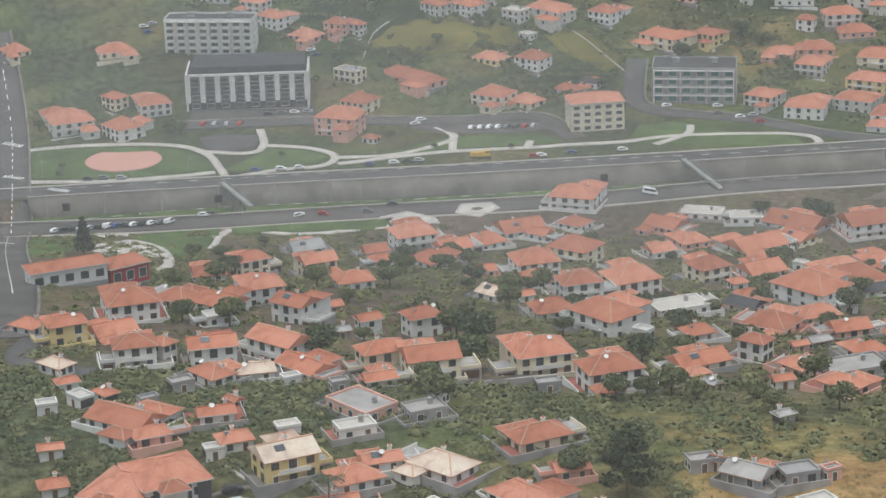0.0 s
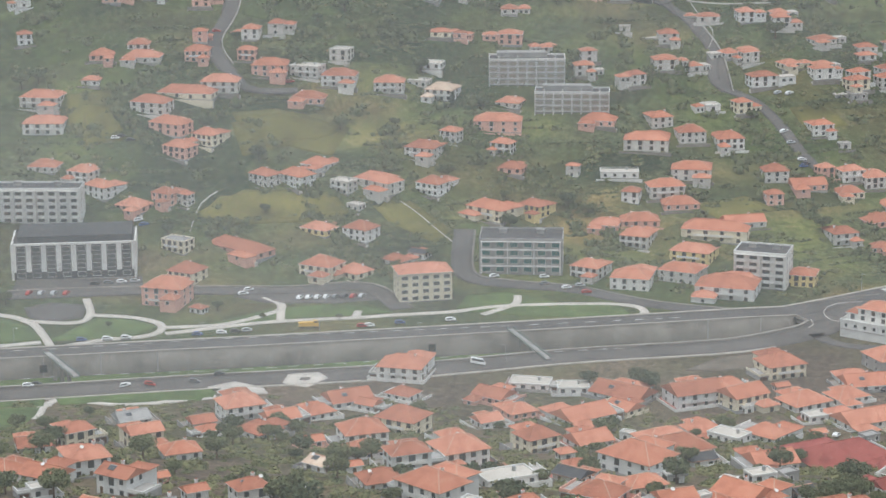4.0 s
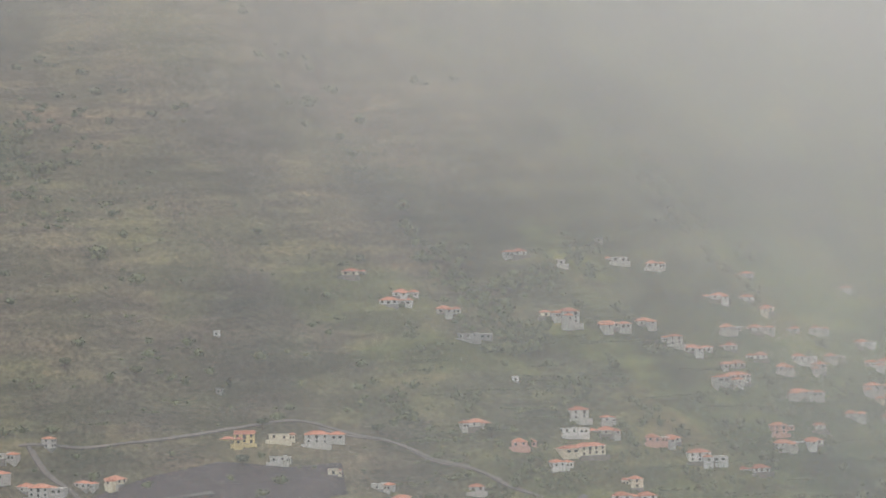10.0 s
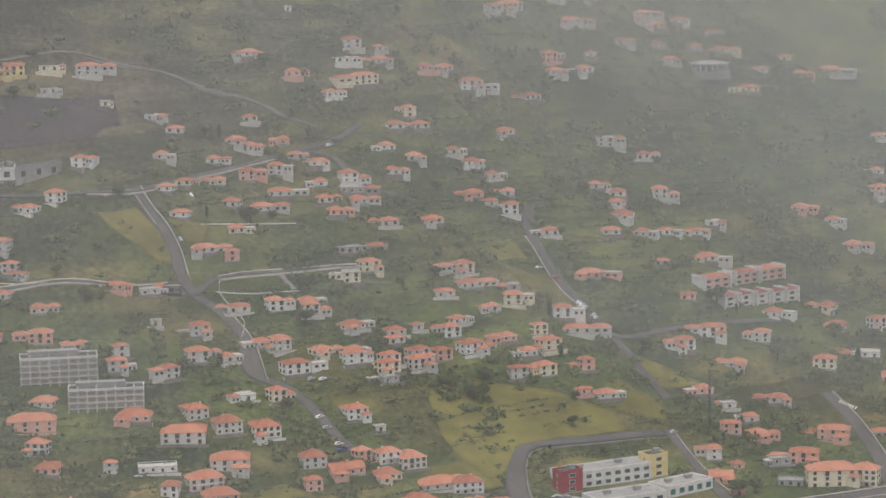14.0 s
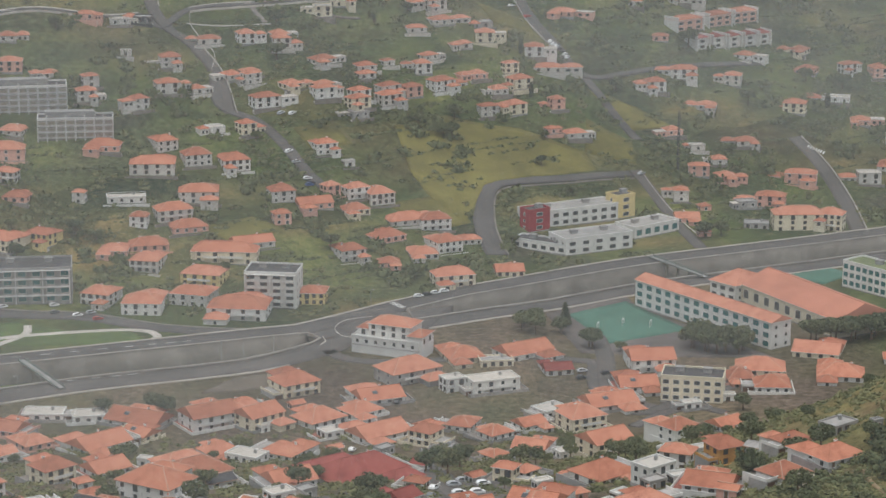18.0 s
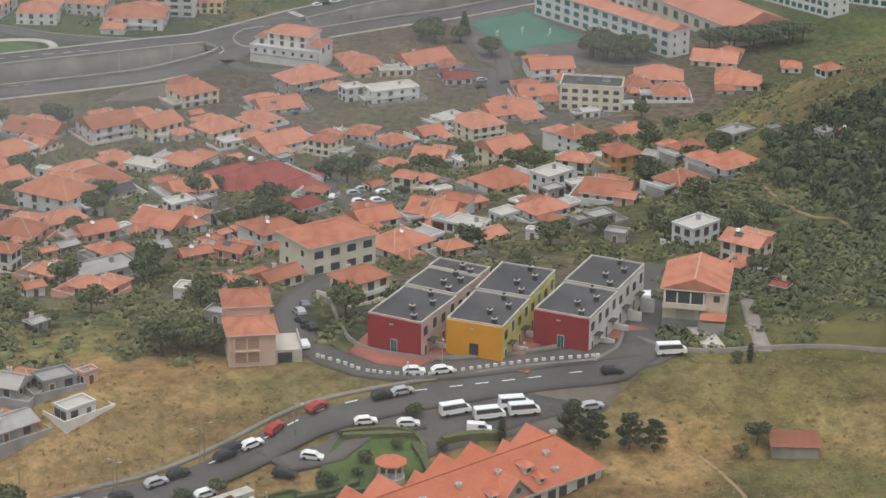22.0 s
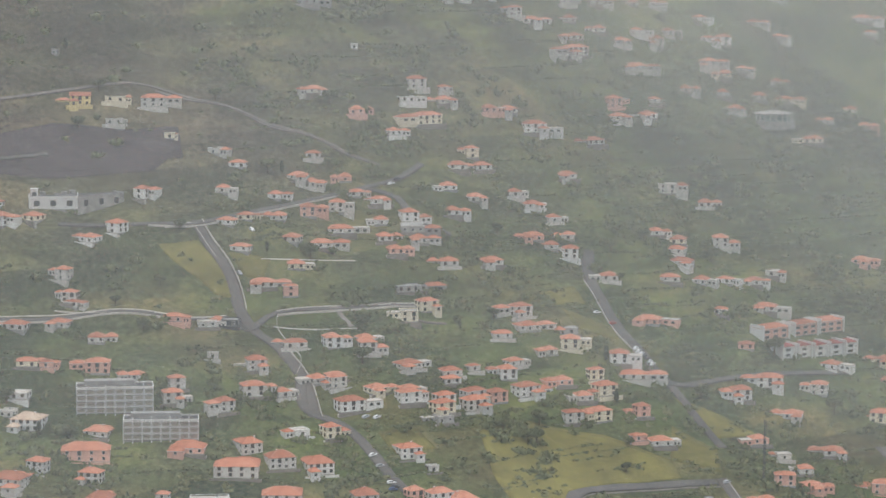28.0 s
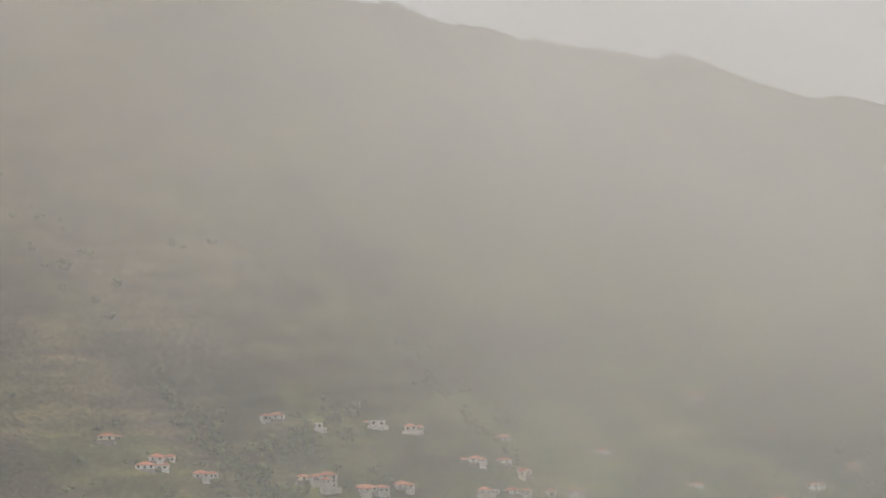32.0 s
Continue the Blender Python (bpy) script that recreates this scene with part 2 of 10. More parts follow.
def mist_material(name, amount, low, high, scale, seed, tint=(0.70, 0.69, 0.67)):
    """A thin veil of cloud droplets: passes most light, scatters the rest; thinner near the ground below it."""
    m = bpy.data.materials.new(name)
    m.use_nodes = True
    n, l = m.node_tree.nodes, m.node_tree.links
    n.clear()
    out, both, scat, clear = (n.new(k) for k in ("ShaderNodeOutputMaterial", "ShaderNodeMixShader", "ShaderNodeMixShader", "ShaderNodeBsdfTransparent"))
    d, t = n.new("ShaderNodeBsdfDiffuse"), n.new("ShaderNodeBsdfTranslucent")
    for s in (d, t):
        s.inputs[0].default_value = (*tint, 1)
    scat.inputs[0].default_value = 0.5
    l.new(d.outputs[0], scat.inputs[1])
    l.new(t.outputs[0], scat.inputs[2])
    g = n.new("ShaderNodeNewGeometry")
    sep = n.new("ShaderNodeAttribute")
    sep.attribute_name = "lift"
    mr = n.new("ShaderNodeMapRange")
    mr.interpolation_type = "SMOOTHSTEP"
    mr.inputs["From Min"].default_value, mr.inputs["From Max"].default_value = low, high
    l.new(sep.outputs["Fac"], mr.inputs["Value"])
    mp = n.new("ShaderNodeMapping")
    mp.inputs["Location"].default_value = (seed, seed * 3.1, 0)
    l.new(g.outputs["Position"], mp.inputs["Vector"])
    ns = n.new("ShaderNodeTexNoise")
    ns.inputs["Scale"].default_value, ns.inputs["Detail"].default_value = scale, 3
    l.new(mp.outputs[0], ns.inputs["Vector"])
    nr = n.new("ShaderNodeMapRange")
    nr.inputs["From Min"].default_value, nr.inputs["From Max"].default_value = 0.3, 0.7
    nr.interpolation_type = "SMOOTHERSTEP"
    nr.inputs["To Min"].default_value, nr.inputs["To Max"].default_value = amount * 0.9, amount * 1.05
    l.new(ns.outputs["Fac"], nr.inputs["Value"])
    mu = n.new("ShaderNodeMath")
    mu.operation = "MULTIPLY"
    l.new(mr.outputs[0], mu.inputs[0])
    l.new(nr.outputs[0], mu.inputs[1])
    dn = n.new("ShaderNodeAttribute")
    dn.attribute_name = "dense"
    m2 = n.new("ShaderNodeMath")
    m2.operation = "MULTIPLY"
    l.new(mu.outputs[0], m2.inputs[0])
    l.new(dn.outputs["Fac"], m2.inputs[1])
    # single droplets: a fine random grain
    grain, sift = n.new("ShaderNodeTexWhiteNoise"), n.new("ShaderNodeMath")
    sift.operation = "MULTIPLY_ADD"
    sift.inputs[1].default_value, sift.inputs[2].default_value = 0.36, 0.82
    l.new(g.outputs["Position"], grain.inputs["Vector"])
    l.new(grain.outputs["Value"], sift.inputs[0])
    m3 = n.new("ShaderNodeMath")
    m3.operation = "MULTIPLY"
    l.new(m2.outputs[0], m3.inputs[0])
    l.new(sift.outputs[0], m3.inputs[1])
    l.new(m3.outputs[0], both.inputs[0])
    l.new(clear.outputs[0], both.inputs[1])
    l.new(scat.outputs[0], both.inputs[2])
    l.new(both.outputs[0], out.inputs[0])
    return m


GROUND = ground_material()
ASPHALT = worn("asphalt", (0.112, 0.103, 0.098), 0.9, 1.2, 0.05, 0.3, 0.12)
CONCRETE = worn("weathered_concrete", (0.25, 0.225, 0.20), 0.9, 0.5, 0.09, 0.36, 0.1)
PALE = worn("pale_weathered_concrete", (0.40, 0.37, 0.33), 0.9, 0.7, 0.12, 0.25, 0.1)
PAVING = worn("pale_stone_paving", (0.52, 0.48, 0.43), 0.9, 0.9, 0.15, 0.2, 0.08)
LAWN = worn("park_lawn", (0.09, 0.135, 0.04), 0.95, 0.8, 0.08, 0.45, 0.1)
TILES = tiled("clay_roof_tiles", (0.50, 0.19, 0.115))
TILES_PALE = tiled("pale_cream_roof_tiles", (0.60, 0.44, 0.33), 0.15)
TILES_NEW = tiled("fresh_orange_roof_tiles", (0.55, 0.175, 0.10), 0.08, 0.35)
TILES_RED = tiled("dark_red_roof_tiles", (0.30, 0.075, 0.06))
WHITE = worn("white_render", (0.71, 0.70, 0.67), 0.85, 0.8, 0.25, 0.16, 0.1)
OFFWHITE = worn("haze_dulled_white_render", (0.57, 0.55, 0.51), 0.85, 0.8, 0.3, 0.18, 0.1)
CREAM = worn("cream_render", (0.74, 0.66, 0.50), 0.85, 0.8, 0.25, 0.15, 0.1)
YELLOW = worn("yellow_render", (0.72, 0.57, 0.27), 0.85, 0.8, 0.25, 0.15, 0.08)
PINK = worn("pink_render", (0.70, 0.40, 0.32), 0.85, 0.8, 0.25, 0.15, 0.08)
SANDY = worn("sandy_paving", (0.50, 0.40, 0.28), 0.9, 0.8, 0.3, 0.2, 0.1)
BROWNED = worn("brown_render", (0.46, 0.30, 0.20), 0.85, 0.8, 0.25, 0.18, 0.08)
OCHRE = worn("ochre_render", (0.55, 0.28, 0.09), 0.85, 0.8, 0.25, 0.18, 0.08)
RED = worn("dark_red_render", (0.34, 0.035, 0.045), 0.8, 0.8, 0.25, 0.18, 0.05)
AMBER = worn("amber_render", (0.72, 0.33, 0.02), 0.8, 0.8, 0.25, 0.12, 0.05)
GREY = worn("grey_render", (0.36, 0.35, 0.34), 0.9, 0.6, 0.2, 0.3, 0.15)
DARK = worn("dark_slate_cladding", (0.055, 0.055, 0.06), 0.6, 0.6, 0.2, 0.25, 0.1)
ROOFING = worn("dark_flat_roofing", (0.085, 0.082, 0.085), 0.95, 0.7, 0.12, 0.35, 0.1)
METAL = worn("galvanised_metal", (0.42, 0.43, 0.43), 0.45, 1.2, 0.4, 0.2, 0.1, 0.7)
WOOD = worn("weathered_wood", (0.16, 0.10, 0.06), 0.8, 1.5, 0.5, 0.3, 0.15)
PITCH = worn("green_sports_surface", (0.075, 0.17, 0.125), 0.9, 0.5, 0.08, 0.2, 0.05)
CLAY = worn("pink_clay_surface", (0.56, 0.30, 0.24), 0.95, 0.5, 0.12, 0.15, 0.05)
LEAF = foliage("broad_leaves", (0.058, 0.074, 0.038), (0.125, 0.145, 0.07))
PINE = foliage("dark_needles", (0.022, 0.034, 0.02), (0.075, 0.095, 0.048))
STRAW = foliage("dry_grass_tufts", (0.13, 0.09, 0.045), (0.36, 0.265, 0.135))
SCRUB = foliage("scrub_leaves", (0.088, 0.104, 0.05), (0.2, 0.205, 0.1))
GLASS = material("dark_window_glass", 0.12, 0, 0.6)[0]
GLASS.node_tree.nodes["Principled BSDF"].inputs["Base Color"].default_value = (0.055, 0.06, 0.064, 1)
TEAL = material("teal_window_glass", 0.15, 0, 0.6)[0]
TEAL.node_tree.nodes["Principled BSDF"].inputs["Base Color"].default_value = (0.03, 0.13, 0.13, 1)
RUBBER = material("black_rubber", 0.85)[0]
RUBBER.node_tree.nodes["Principled BSDF"].inputs["Base Color"].default_value = (0.02, 0.02, 0.02, 1)
# ---- lie of the land ----
CLEAR = []  # places that bushes and trees keep off
AXIS_X = (-2000, -900, -350, 9, 60, 135, 279, 600, 1500, 2600)
AXIS_Y = (367, 697, 862, 970, 1003, 1050, 1124, 1290, 1700, 2200)
# the two open stretches of the river channel, by their far and near edges
FAR_1 = ((-352, 862), (-309, 876), (-257, 892), (-196, 910), (-129, 931), (-86, 945), (-43, 959), (-10, 970), (5, 974))
NEAR_1 = ((-352, 829), (-288, 845), (-227, 865), (-145, 890), (-84, 916), (-44, 929), (-22, 937), (-11, 944), (0, 953), (7, 960), (10, 966))
FAR_2 = ((47, 1008), (60, 1018), (73, 1028), (99, 1043), (153, 1074), (208, 1097), (260, 1118), (330, 1150), (600, 1290))
NEAR_2 = ((49, 991), (81, 1007), (108, 1019), (153, 1045), (208, 1068), (260, 1090), (330, 1122), (600, 1262))
NEAR_Y = (-600, -120, -8, 4, 150, 285, 342, 388, 426, 470, 520, 600, 700, 800, 835)
NEAR_Z = (330, 300, 284.3, 283, 188, 109, 87.5, 86.5, 98.5, 92, 80, 62, 34, 6, 0)
FAR_U = (70, 100, 160, 300, 450, 600, 800, 1050, 1230, 1500, 3000)
FAR_Z = (0, 2, 22, 70, 140, 235, 375, 560, 675, 668, 620)


def smooth_table(xs, ys, lo, hi, step, width):
    t = np.arange(lo, hi, step)
    v = np.interp(t, xs, ys)
    k = max(1, int(width / step))
    pad = np.pad(v, k, mode="edge")
    return t, np.convolve(pad, np.ones(2 * k + 1) / (2 * k + 1), "valid")


NT, NV = smooth_table(NEAR_Y, NEAR_Z, -600, 900, 2, 14)
FT, FV = smooth_table(FAR_U, FAR_Z, 0, 3000, 4, 40)


def hump(x, y, cx, cy, rx, ry, h):
    return h * np.exp(-((x - cx) / rx) ** 2 - ((y - cy) / ry) ** 2)


def beyond(x, y):
    """Distance past the far edge of the river channel."""
    return (y - np.interp(x, AXIS_X, AXIS_Y)) * 0.955


def ripple(x, y):
    return (np.sin(x * 0.021 + 1.3) * np.sin(y * 0.017 + 0.4) + 0.6 * np.sin(x * 0.047 + y * 0.031) + 0.35 * np.sin(x * 0.11 - y * 0.083 + 2))


def land(x, y):
    u = beyond(x, y)
    near = np.interp(y, NT, NV)
    z = near + np.interp(u, FT, FV)
    z = z + hump(x, y, 215, 660, 80, 130, 42)
    z = z + hump(x, y, 175, 330, 60, 90, 8)
    slope = np.clip((u - 40) / 300, 0, 1)
    z = z + slope * ripple(x, y) * (2 + 0.004 * np.clip(u, 0, 700))
    # the crest falls away to the right, and gullies cut the upper slope
    high = np.clip((u - 550) / 500, 0, 1)
    z = z - high * (0.11 * np.clip(x, -400, 900) - 10) + high * 4 * np.sin(x * 0.018 + 0.8)
    z = z + np.clip((300 - y) / 60, 0, 1) * 0.5 * ripple(x * 3, y * 3) * np.clip((y - 30) / 60, 0, 1)
    # the river channel
    z = np.where((u > -64) & (u < 24), np.minimum(z, -0.25), z)
    for far, near_edge in ((FAR_1, NEAR_1), (FAR_2, NEAR_2)):
        lo, hi = np.interp(x, *zip(*near_edge)), np.interp(x, *zip(*far))
        z = np.where((x > near_edge[0][0] - 2) & (x < far[-1][0] + 2) & (y > lo - 6) & (y < hi + 6), -9.6, z)
    return z


def steps(*runs):
    out = []
    for lo, hi, d in runs:
        out += list(np.arange(lo, hi, d))
    return np.array(out + [runs[-1][1]], dtype=float)


GX = steps((-2600, -900, 100), (-900, -460, 20), (-460, 480, 7), (480, 900, 20), (900, 2600, 100))
GY = steps((-600, -40, 40), (-40, 20, 4), (20, 260, 12), (260, 820, 6), (820, 1180, 5), (1180, 1700, 8), (1700, 2500, 20), (2500, 3600, 100))
MX, MY = np.meshgrid(GX, GY)
MZ = land(MX, MY)


def ground(x, y):
    """Height of the ground sheet."""
    i = min(max(int(np.searchsorted(GX, x)) - 1, 0), len(GX) - 2)
    j = min(max(int(np.searchsorted(GY, y)) - 1, 0), len(GY) - 2)
    a, b = (x - GX[i]) / (GX[i + 1] - GX[i]), (y - GY[j]) / (GY[j + 1] - GY[j])
    return float((MZ[j, i] * (1 - a) + MZ[j, i + 1] * a) * (1 - b) + (MZ[j + 1, i] * (1 - a) + MZ[j + 1, i + 1] * a) * b)


def cover():
    """Shares of green grass, dry grass and soil over the sheet."""
    u = beyond(MX, MY)
    n1, n2 = ripple(MX * 1.7, MY * 1.3 + 60), ripple(MX * 0.8 + 90, MY * 2.1)
    green = np.clip(0.35 + 0.35 * n1, 0, 1)
    dry = np.clip(0.05 + 0.22 * n2, 0, 0.45) * np.where(u > 250, 0.35, np.where(u > 20, 0.8, 0.6))
    soil = np.clip(0.04 + 0.2 * n2 * n1, 0, 0.4)
    # the bare hillside below the lookout
    near = np.clip((425 - MY) / 25, 0, 1) * np.clip((MX + 78) / 30, 0.12, 1)
    right = np.clip((MX - 60) / 60, 0, 1)
    dry = dry * (1 - near) + near * np.clip(1.0 - 0.24 * right + 0.2 * n1, 0.35, 1)
    green = green * (1 - near) + near * 0.85
    # burnt brown terraces high on the left of the far slope
    burnt = np.clip((u - 330) / 150, 0, 1) * np.clip((150 - MX) / 280, 0, 1)
    dry = dry * (1 - burnt) + burnt * np.clip(0.05 + 0.06 * n1, 0, 0.2)
    soil = soil * (1 - burnt) + burnt * np.clip(0.6 + 0.12 * n2, 0.2, 0.9)
    spur = np.exp(-((MX - 215) / 90) ** 2 - ((MY - 640) / 150) ** 2)
    green, dry = green * (1 - spur) + spur * 0.95, dry * (1 - spur) + spur * 0.52
    soil = soil * (1 - near) + near * 0.1 * np.clip(n2, 0, 1)
    core = np.clip((MY - 455) / 40, 0, 1) * np.clip(-u / 10, 0, 1) * np.clip((np.where(MY > 830, 240, 110) - MX) / 30, 0, 1) * np.clip(0.75 + 0.3 * n1, 0.3, 1)
    soil, green, dry = soil * (1 - core) + core * 0.8, green * (1 - core) + core * 0.5, dry * (1 - core) + core * 0.15
    for cx, cy, rx, ry, g, d, s in PATCHES:
        d *= 0.45 if cy > 1450 else 1
        w = np.clip(2.2 - 2.2 * (((MX - cx) / rx) ** 2 + ((MY - cy) / ry) ** 2), 0, 1)
        green, dry, soil = green * (1 - w) + g * w, dry * (1 - w) + d * w, soil * (1 - w) + s * w
    dry = dry * (1 - 0.6 * burnt)
    return np.clip(np.stack([green, dry, soil, np.ones_like(green)], -1), 0, 1)


# middle, reach, and shares of green grass, dry grass and soil
PATCHES = [
    (-12, 414, 48, 26, 0.85, 0.68, 0.03), (-76, 455, 34, 10, 0.95, 0.15, 0.0), (-41, 447, 34, 14, 0.85, 0.3, 0.1), (130, 418, 50, 28, 0.95, 0.35, 0.0),
    (160, 445, 40, 22, 0.95, 0.3, 0.0), (-14, 428, 34, 7, 0.6, 0.95, 0.0), (150, 360, 60, 60, 0.9, 0.85, 0.03), (128, 500, 34, 70, 0.5, 0.08, 0.0), (108, 385, 24, 12, 1.0, 0.35, 0.0), (-60, 380, 22, 14, 0.9, 0.55, 0.05), (-110, 400, 50, 26, 0.25, 0.1, 0.1), (-70, 420, 26, 14, 0.4, 0.15, 0.1),
    (-251, 1677, 42, 26, 0.3, 0.42, 0.45), (-177, 1629, 60, 20, 0.5, 0.4, 0.4), (-394, 1582, 22, 22, 0.3, 0.4, 0.6), (-223, 1578, 24, 40, 0.4, 0.4, 0.4), (-334, 1476, 50, 16, 0.5, 0.42, 0.4),
    (-370, 1486, 45, 14, 0.4, 0.5, 0.3), (-297, 1557, 30, 24, 0.4, 0.4, 0.6), (-455, 1680, 85, 60, 0.03, 0.0, 0.05), (-400, 1645, 60, 50, 0.1, 0.0, 0.1), (-20, 1760, 50, 34, 0.4, 0.3, 0.4), (20, 1690, 40, 22, 0.9, 0.25, 0.0),
    (-120, 1600, 60, 30, 0.7, 0.4, 0.2), (40, 1600, 50, 18, 0.9, 0.2, 0.0), (-60, 1560, 70, 16, 0.8, 0.25, 0.15), (-420, 1500, 60, 40, 0.2, 0.2, 0.7), (-300, 1640, 40, 40, 0.2, 0.15, 0.5),
]


def link_mesh(name, verts, faces, mats, smooth=False, index=None):
    me = bpy.data.meshes.new(name)
    me.from_pydata(verts, [], faces)
    for m in mats:
        me.materials.append(m)
    if index is not None:
        me.polygons.foreach_set("material_index", index)
    if smooth:
        me.polygons.foreach_set("use_smooth", [True] * len(me.polygons))
    me.update()
    return new(name, me)


def build_ground():
    ny, nx = MZ.shape
    verts = np.stack([MX.ravel(), MY.ravel(), MZ.ravel()], -1).tolist()
    faces = [(j * nx + i, j * nx + i + 1, (j + 1) * nx + i + 1, (j + 1) * nx + i) for j in range(ny - 1) for i in range(nx - 1)]
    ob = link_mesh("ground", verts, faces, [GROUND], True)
    col = ob.data.color_attributes.new("cover", "FLOAT_COLOR", "POINT")
    col.data.foreach_set("color", cover().ravel())
    return tagged(ob, "steep valley sides of scrub, green terraces and dry grass", "ground", kind="structure")


def polyline(points, step):
    """Points along a rounded line, with their headings."""
    p = [Vector((*q, 0)) for q in points]
    out = []
    for k in range(len(p) - 1):
        a, b, c, d = p[max(k - 1, 0)], p[k], p[k + 1], p[min(k + 2, len(p) - 1)]
        n = max(1, int((c - b).length / step))
        for s in range(n):
            t = s / n
            out.append(0.5 * ((2 * b) + (c - a) * t + (2 * a - 5 * b + 4 * c - d) * t * t + (3 * b - a - 3 * c + d) * t ** 3))
    out.append(p[-1])
    dirs = [(out[min(k + 1, len(out) - 1)] - out[max(k - 1, 0)]).normalized() for k in range(len(out))]
    return out, dirs


def strip(name, points, left, right, mat, lift=0.2, level=None, step=5.0, cells=3, thick=0.0, label="", category="road", kind="structure", parent=None):
    """A ribbon along a line, laid on the ground or at a level; left and right are its edges' offsets."""
    pts, dirs = polyline(points, step)
    verts, faces = [], []
    for q, d in zip(pts, dirs):
        n = Vector((-d.y, d.x, 0))
        row = []
        for c in range(cells + 1):
            e = q + n * (left + (right - left) * c / cells)
            row.append((e.x, e.y, (ground(e.x, e.y) if level is None else level) + lift))
        if level is None:
            top = sum(r[2] for r in row) / len(row)
            row = [(r[0], r[1], 0.5 * r[2] + 0.5 * top) for r in row]
        verts += row
        if level is None and not parent:
            CLEAR.append((q.x, q.y, max(abs(left), abs(right)) * 0.95))
    w = cells + 1
    for k in range(len(pts) - 1):
        for c in range(cells):
            faces.append((k * w + c + 1, k * w + c, (k + 1) * w + c, (k + 1) * w + c + 1))
    if thick:
        base = len(verts)
        for k in range(len(pts)):
            for c in (0, cells):
                v = verts[k * w + c]
                verts.append((v[0], v[1], v[2] - thick))
        for k in range(len(pts) - 1):
            faces.append((k * w, base + 2 * k, base + 2 * k + 2, (k + 1) * w))
            faces.append((base + 2 * k + 1, k * w + cells, (k + 1) * w + cells, base + 2 * k + 3))
        faces.append((0, cells, base + 1, base))
        e = len(pts) - 1
        faces.append((e * w, base + 2 * e, base + 2 * e + 1, e * w + cells))
    ob = link_mesh(name, verts, faces, [mat], True)
    if parent:
        ob.parent = parent
        return ob
    return tagged(ob, label, category, kind=kind)


ground_sheet = build_ground()


def river(far, near):
    strip("channel_wall", far, -0.6, 0.0, CONCRETE, 0.75, 0, 8, 1, 9.2, "stained concrete retaining wall of the river channel", "wall")
    strip("channel_wall", near, 0.0, 0.6, CONCRETE, 0.75, 0, 8, 1, 9.2, "stained concrete retaining wall of the river channel", "wall")
    for edge, a, b in ((far, -0.75, 0.15), (near, -0.15, 0.75)):
        strip("wall_coping", edge, a, b, PALE, 0.92, 0, 8, 1, 0.16, "pale coping on the channel wall", "coping")
    rows = [(far[k], near[min(k, len(near) - 1)]) for k in range(len(far))]
    verts = [(q[0], q[1], -7.9) for pair in rows for q in pair]
    ob = link_mesh("river_bed", verts, [(2 * k, 2 * k + 1, 2 * k + 3, 2 * k + 2) for k in range(len(rows) - 1)], [LAWN])
    tagged(ob, "weedy dry bed of the river channel", "river bed", kind="structure")


def channel_details():
    """Outfalls, their shaded mouths drawn as solid black boxes, and vertical joints in the far wall of the channel."""
    ob = thing("channel_face", 0, 0, 0, 0, "outfalls drawn as black boxes, and joints, in the channel wall", "channel wall", kind="structure")
    for x in (-338, -282, -137):
        y = float(np.interp(x, *zip(*FAR_1)))
        part("outfall", boxes((-1.4, 1.4, -0.35, 0.1, -5.6, -2.6, 0), (-1.7, 1.7, -0.2, 0.1, -2.6, -2.2, 1)), [RUBBER, CONCRETE], ob, "black box for the shaded mouth of a square outfall", pose(x, y - 0.55, 0, 0, 0, 16.7))
    for k in range(17):
        x = -345 + 21 * k
        y = float(np.interp(x, *zip(*FAR_1)))
        part("joint", boxes((-0.22, 0.22, -0.12, 0.1, -8, 0.6, 0)), GREY, ob, "", pose(x, y - 0.5, 0, 0, 0, 16.7))


river(FAR_1, NEAR_1)
river(FAR_2, NEAR_2)
for x0, y0, x1, y1, n in ((5, 974, 10, 966, 0), (49, 991, 47, 1008, 1)):
    strip("channel_end", [(x0, y0), (x1, y1)], -0.4, 0.4, CONCRETE, 0.9, 0, 4, 1, 4.2 if n else 3.2, "concrete portal where the river runs under the street", "wall")
FAR_EDGE = [(-460, 828), *FAR_1, (26, 990), *FAR_2]
NEAR_EDGE = [(-460, 793), *NEAR_1[:8]]
strip("road", FAR_EDGE, 0.1, 14, ASPHALT, 0.12, 0, 8, 3, 0.5, "grey asphalt road along the river channel", "road")
strip("road", NEAR_EDGE, -15, -0.1, ASPHALT, 0.12, 0, 8, 3, 0.5, "grey asphalt road along the river channel", "road")
strip("road", NEAR_1[6:] + ((22, 976), (36, 984)), -15, -0.1, ASPHALT, 0.10, 0, 4, 3, 0.5, "grey asphalt road along the river channel", "road")
strip("road", NEAR_2, -12, -0.1, ASPHALT, 0.12, 0, 8, 3, 0.5, "grey asphalt road along the river channel", "road")
strip("junction", [(8, 968), (26, 982), (48, 1000)], -9, 9, ASPHALT, 0.07, 0, 4, 4, 0.5, "grey asphalt junction over the covered river", "road")
strip("pavement", FAR_EDGE, 14, 15.2, PALE, 0.3, 0, 8, 1, 0.5, "pale concrete pavement along the river road", "pavement")
strip("pavement", NEAR_EDGE, -16, -15, PALE, 0.3, 0, 8, 1, 0.5, "pale concrete pavement along the river road", "pavement")
strip("pavement", NEAR_2, -13, -12, PALE, 0.3, 0, 8, 1, 0.5, "pale concrete pavement along the river road", "pavement")


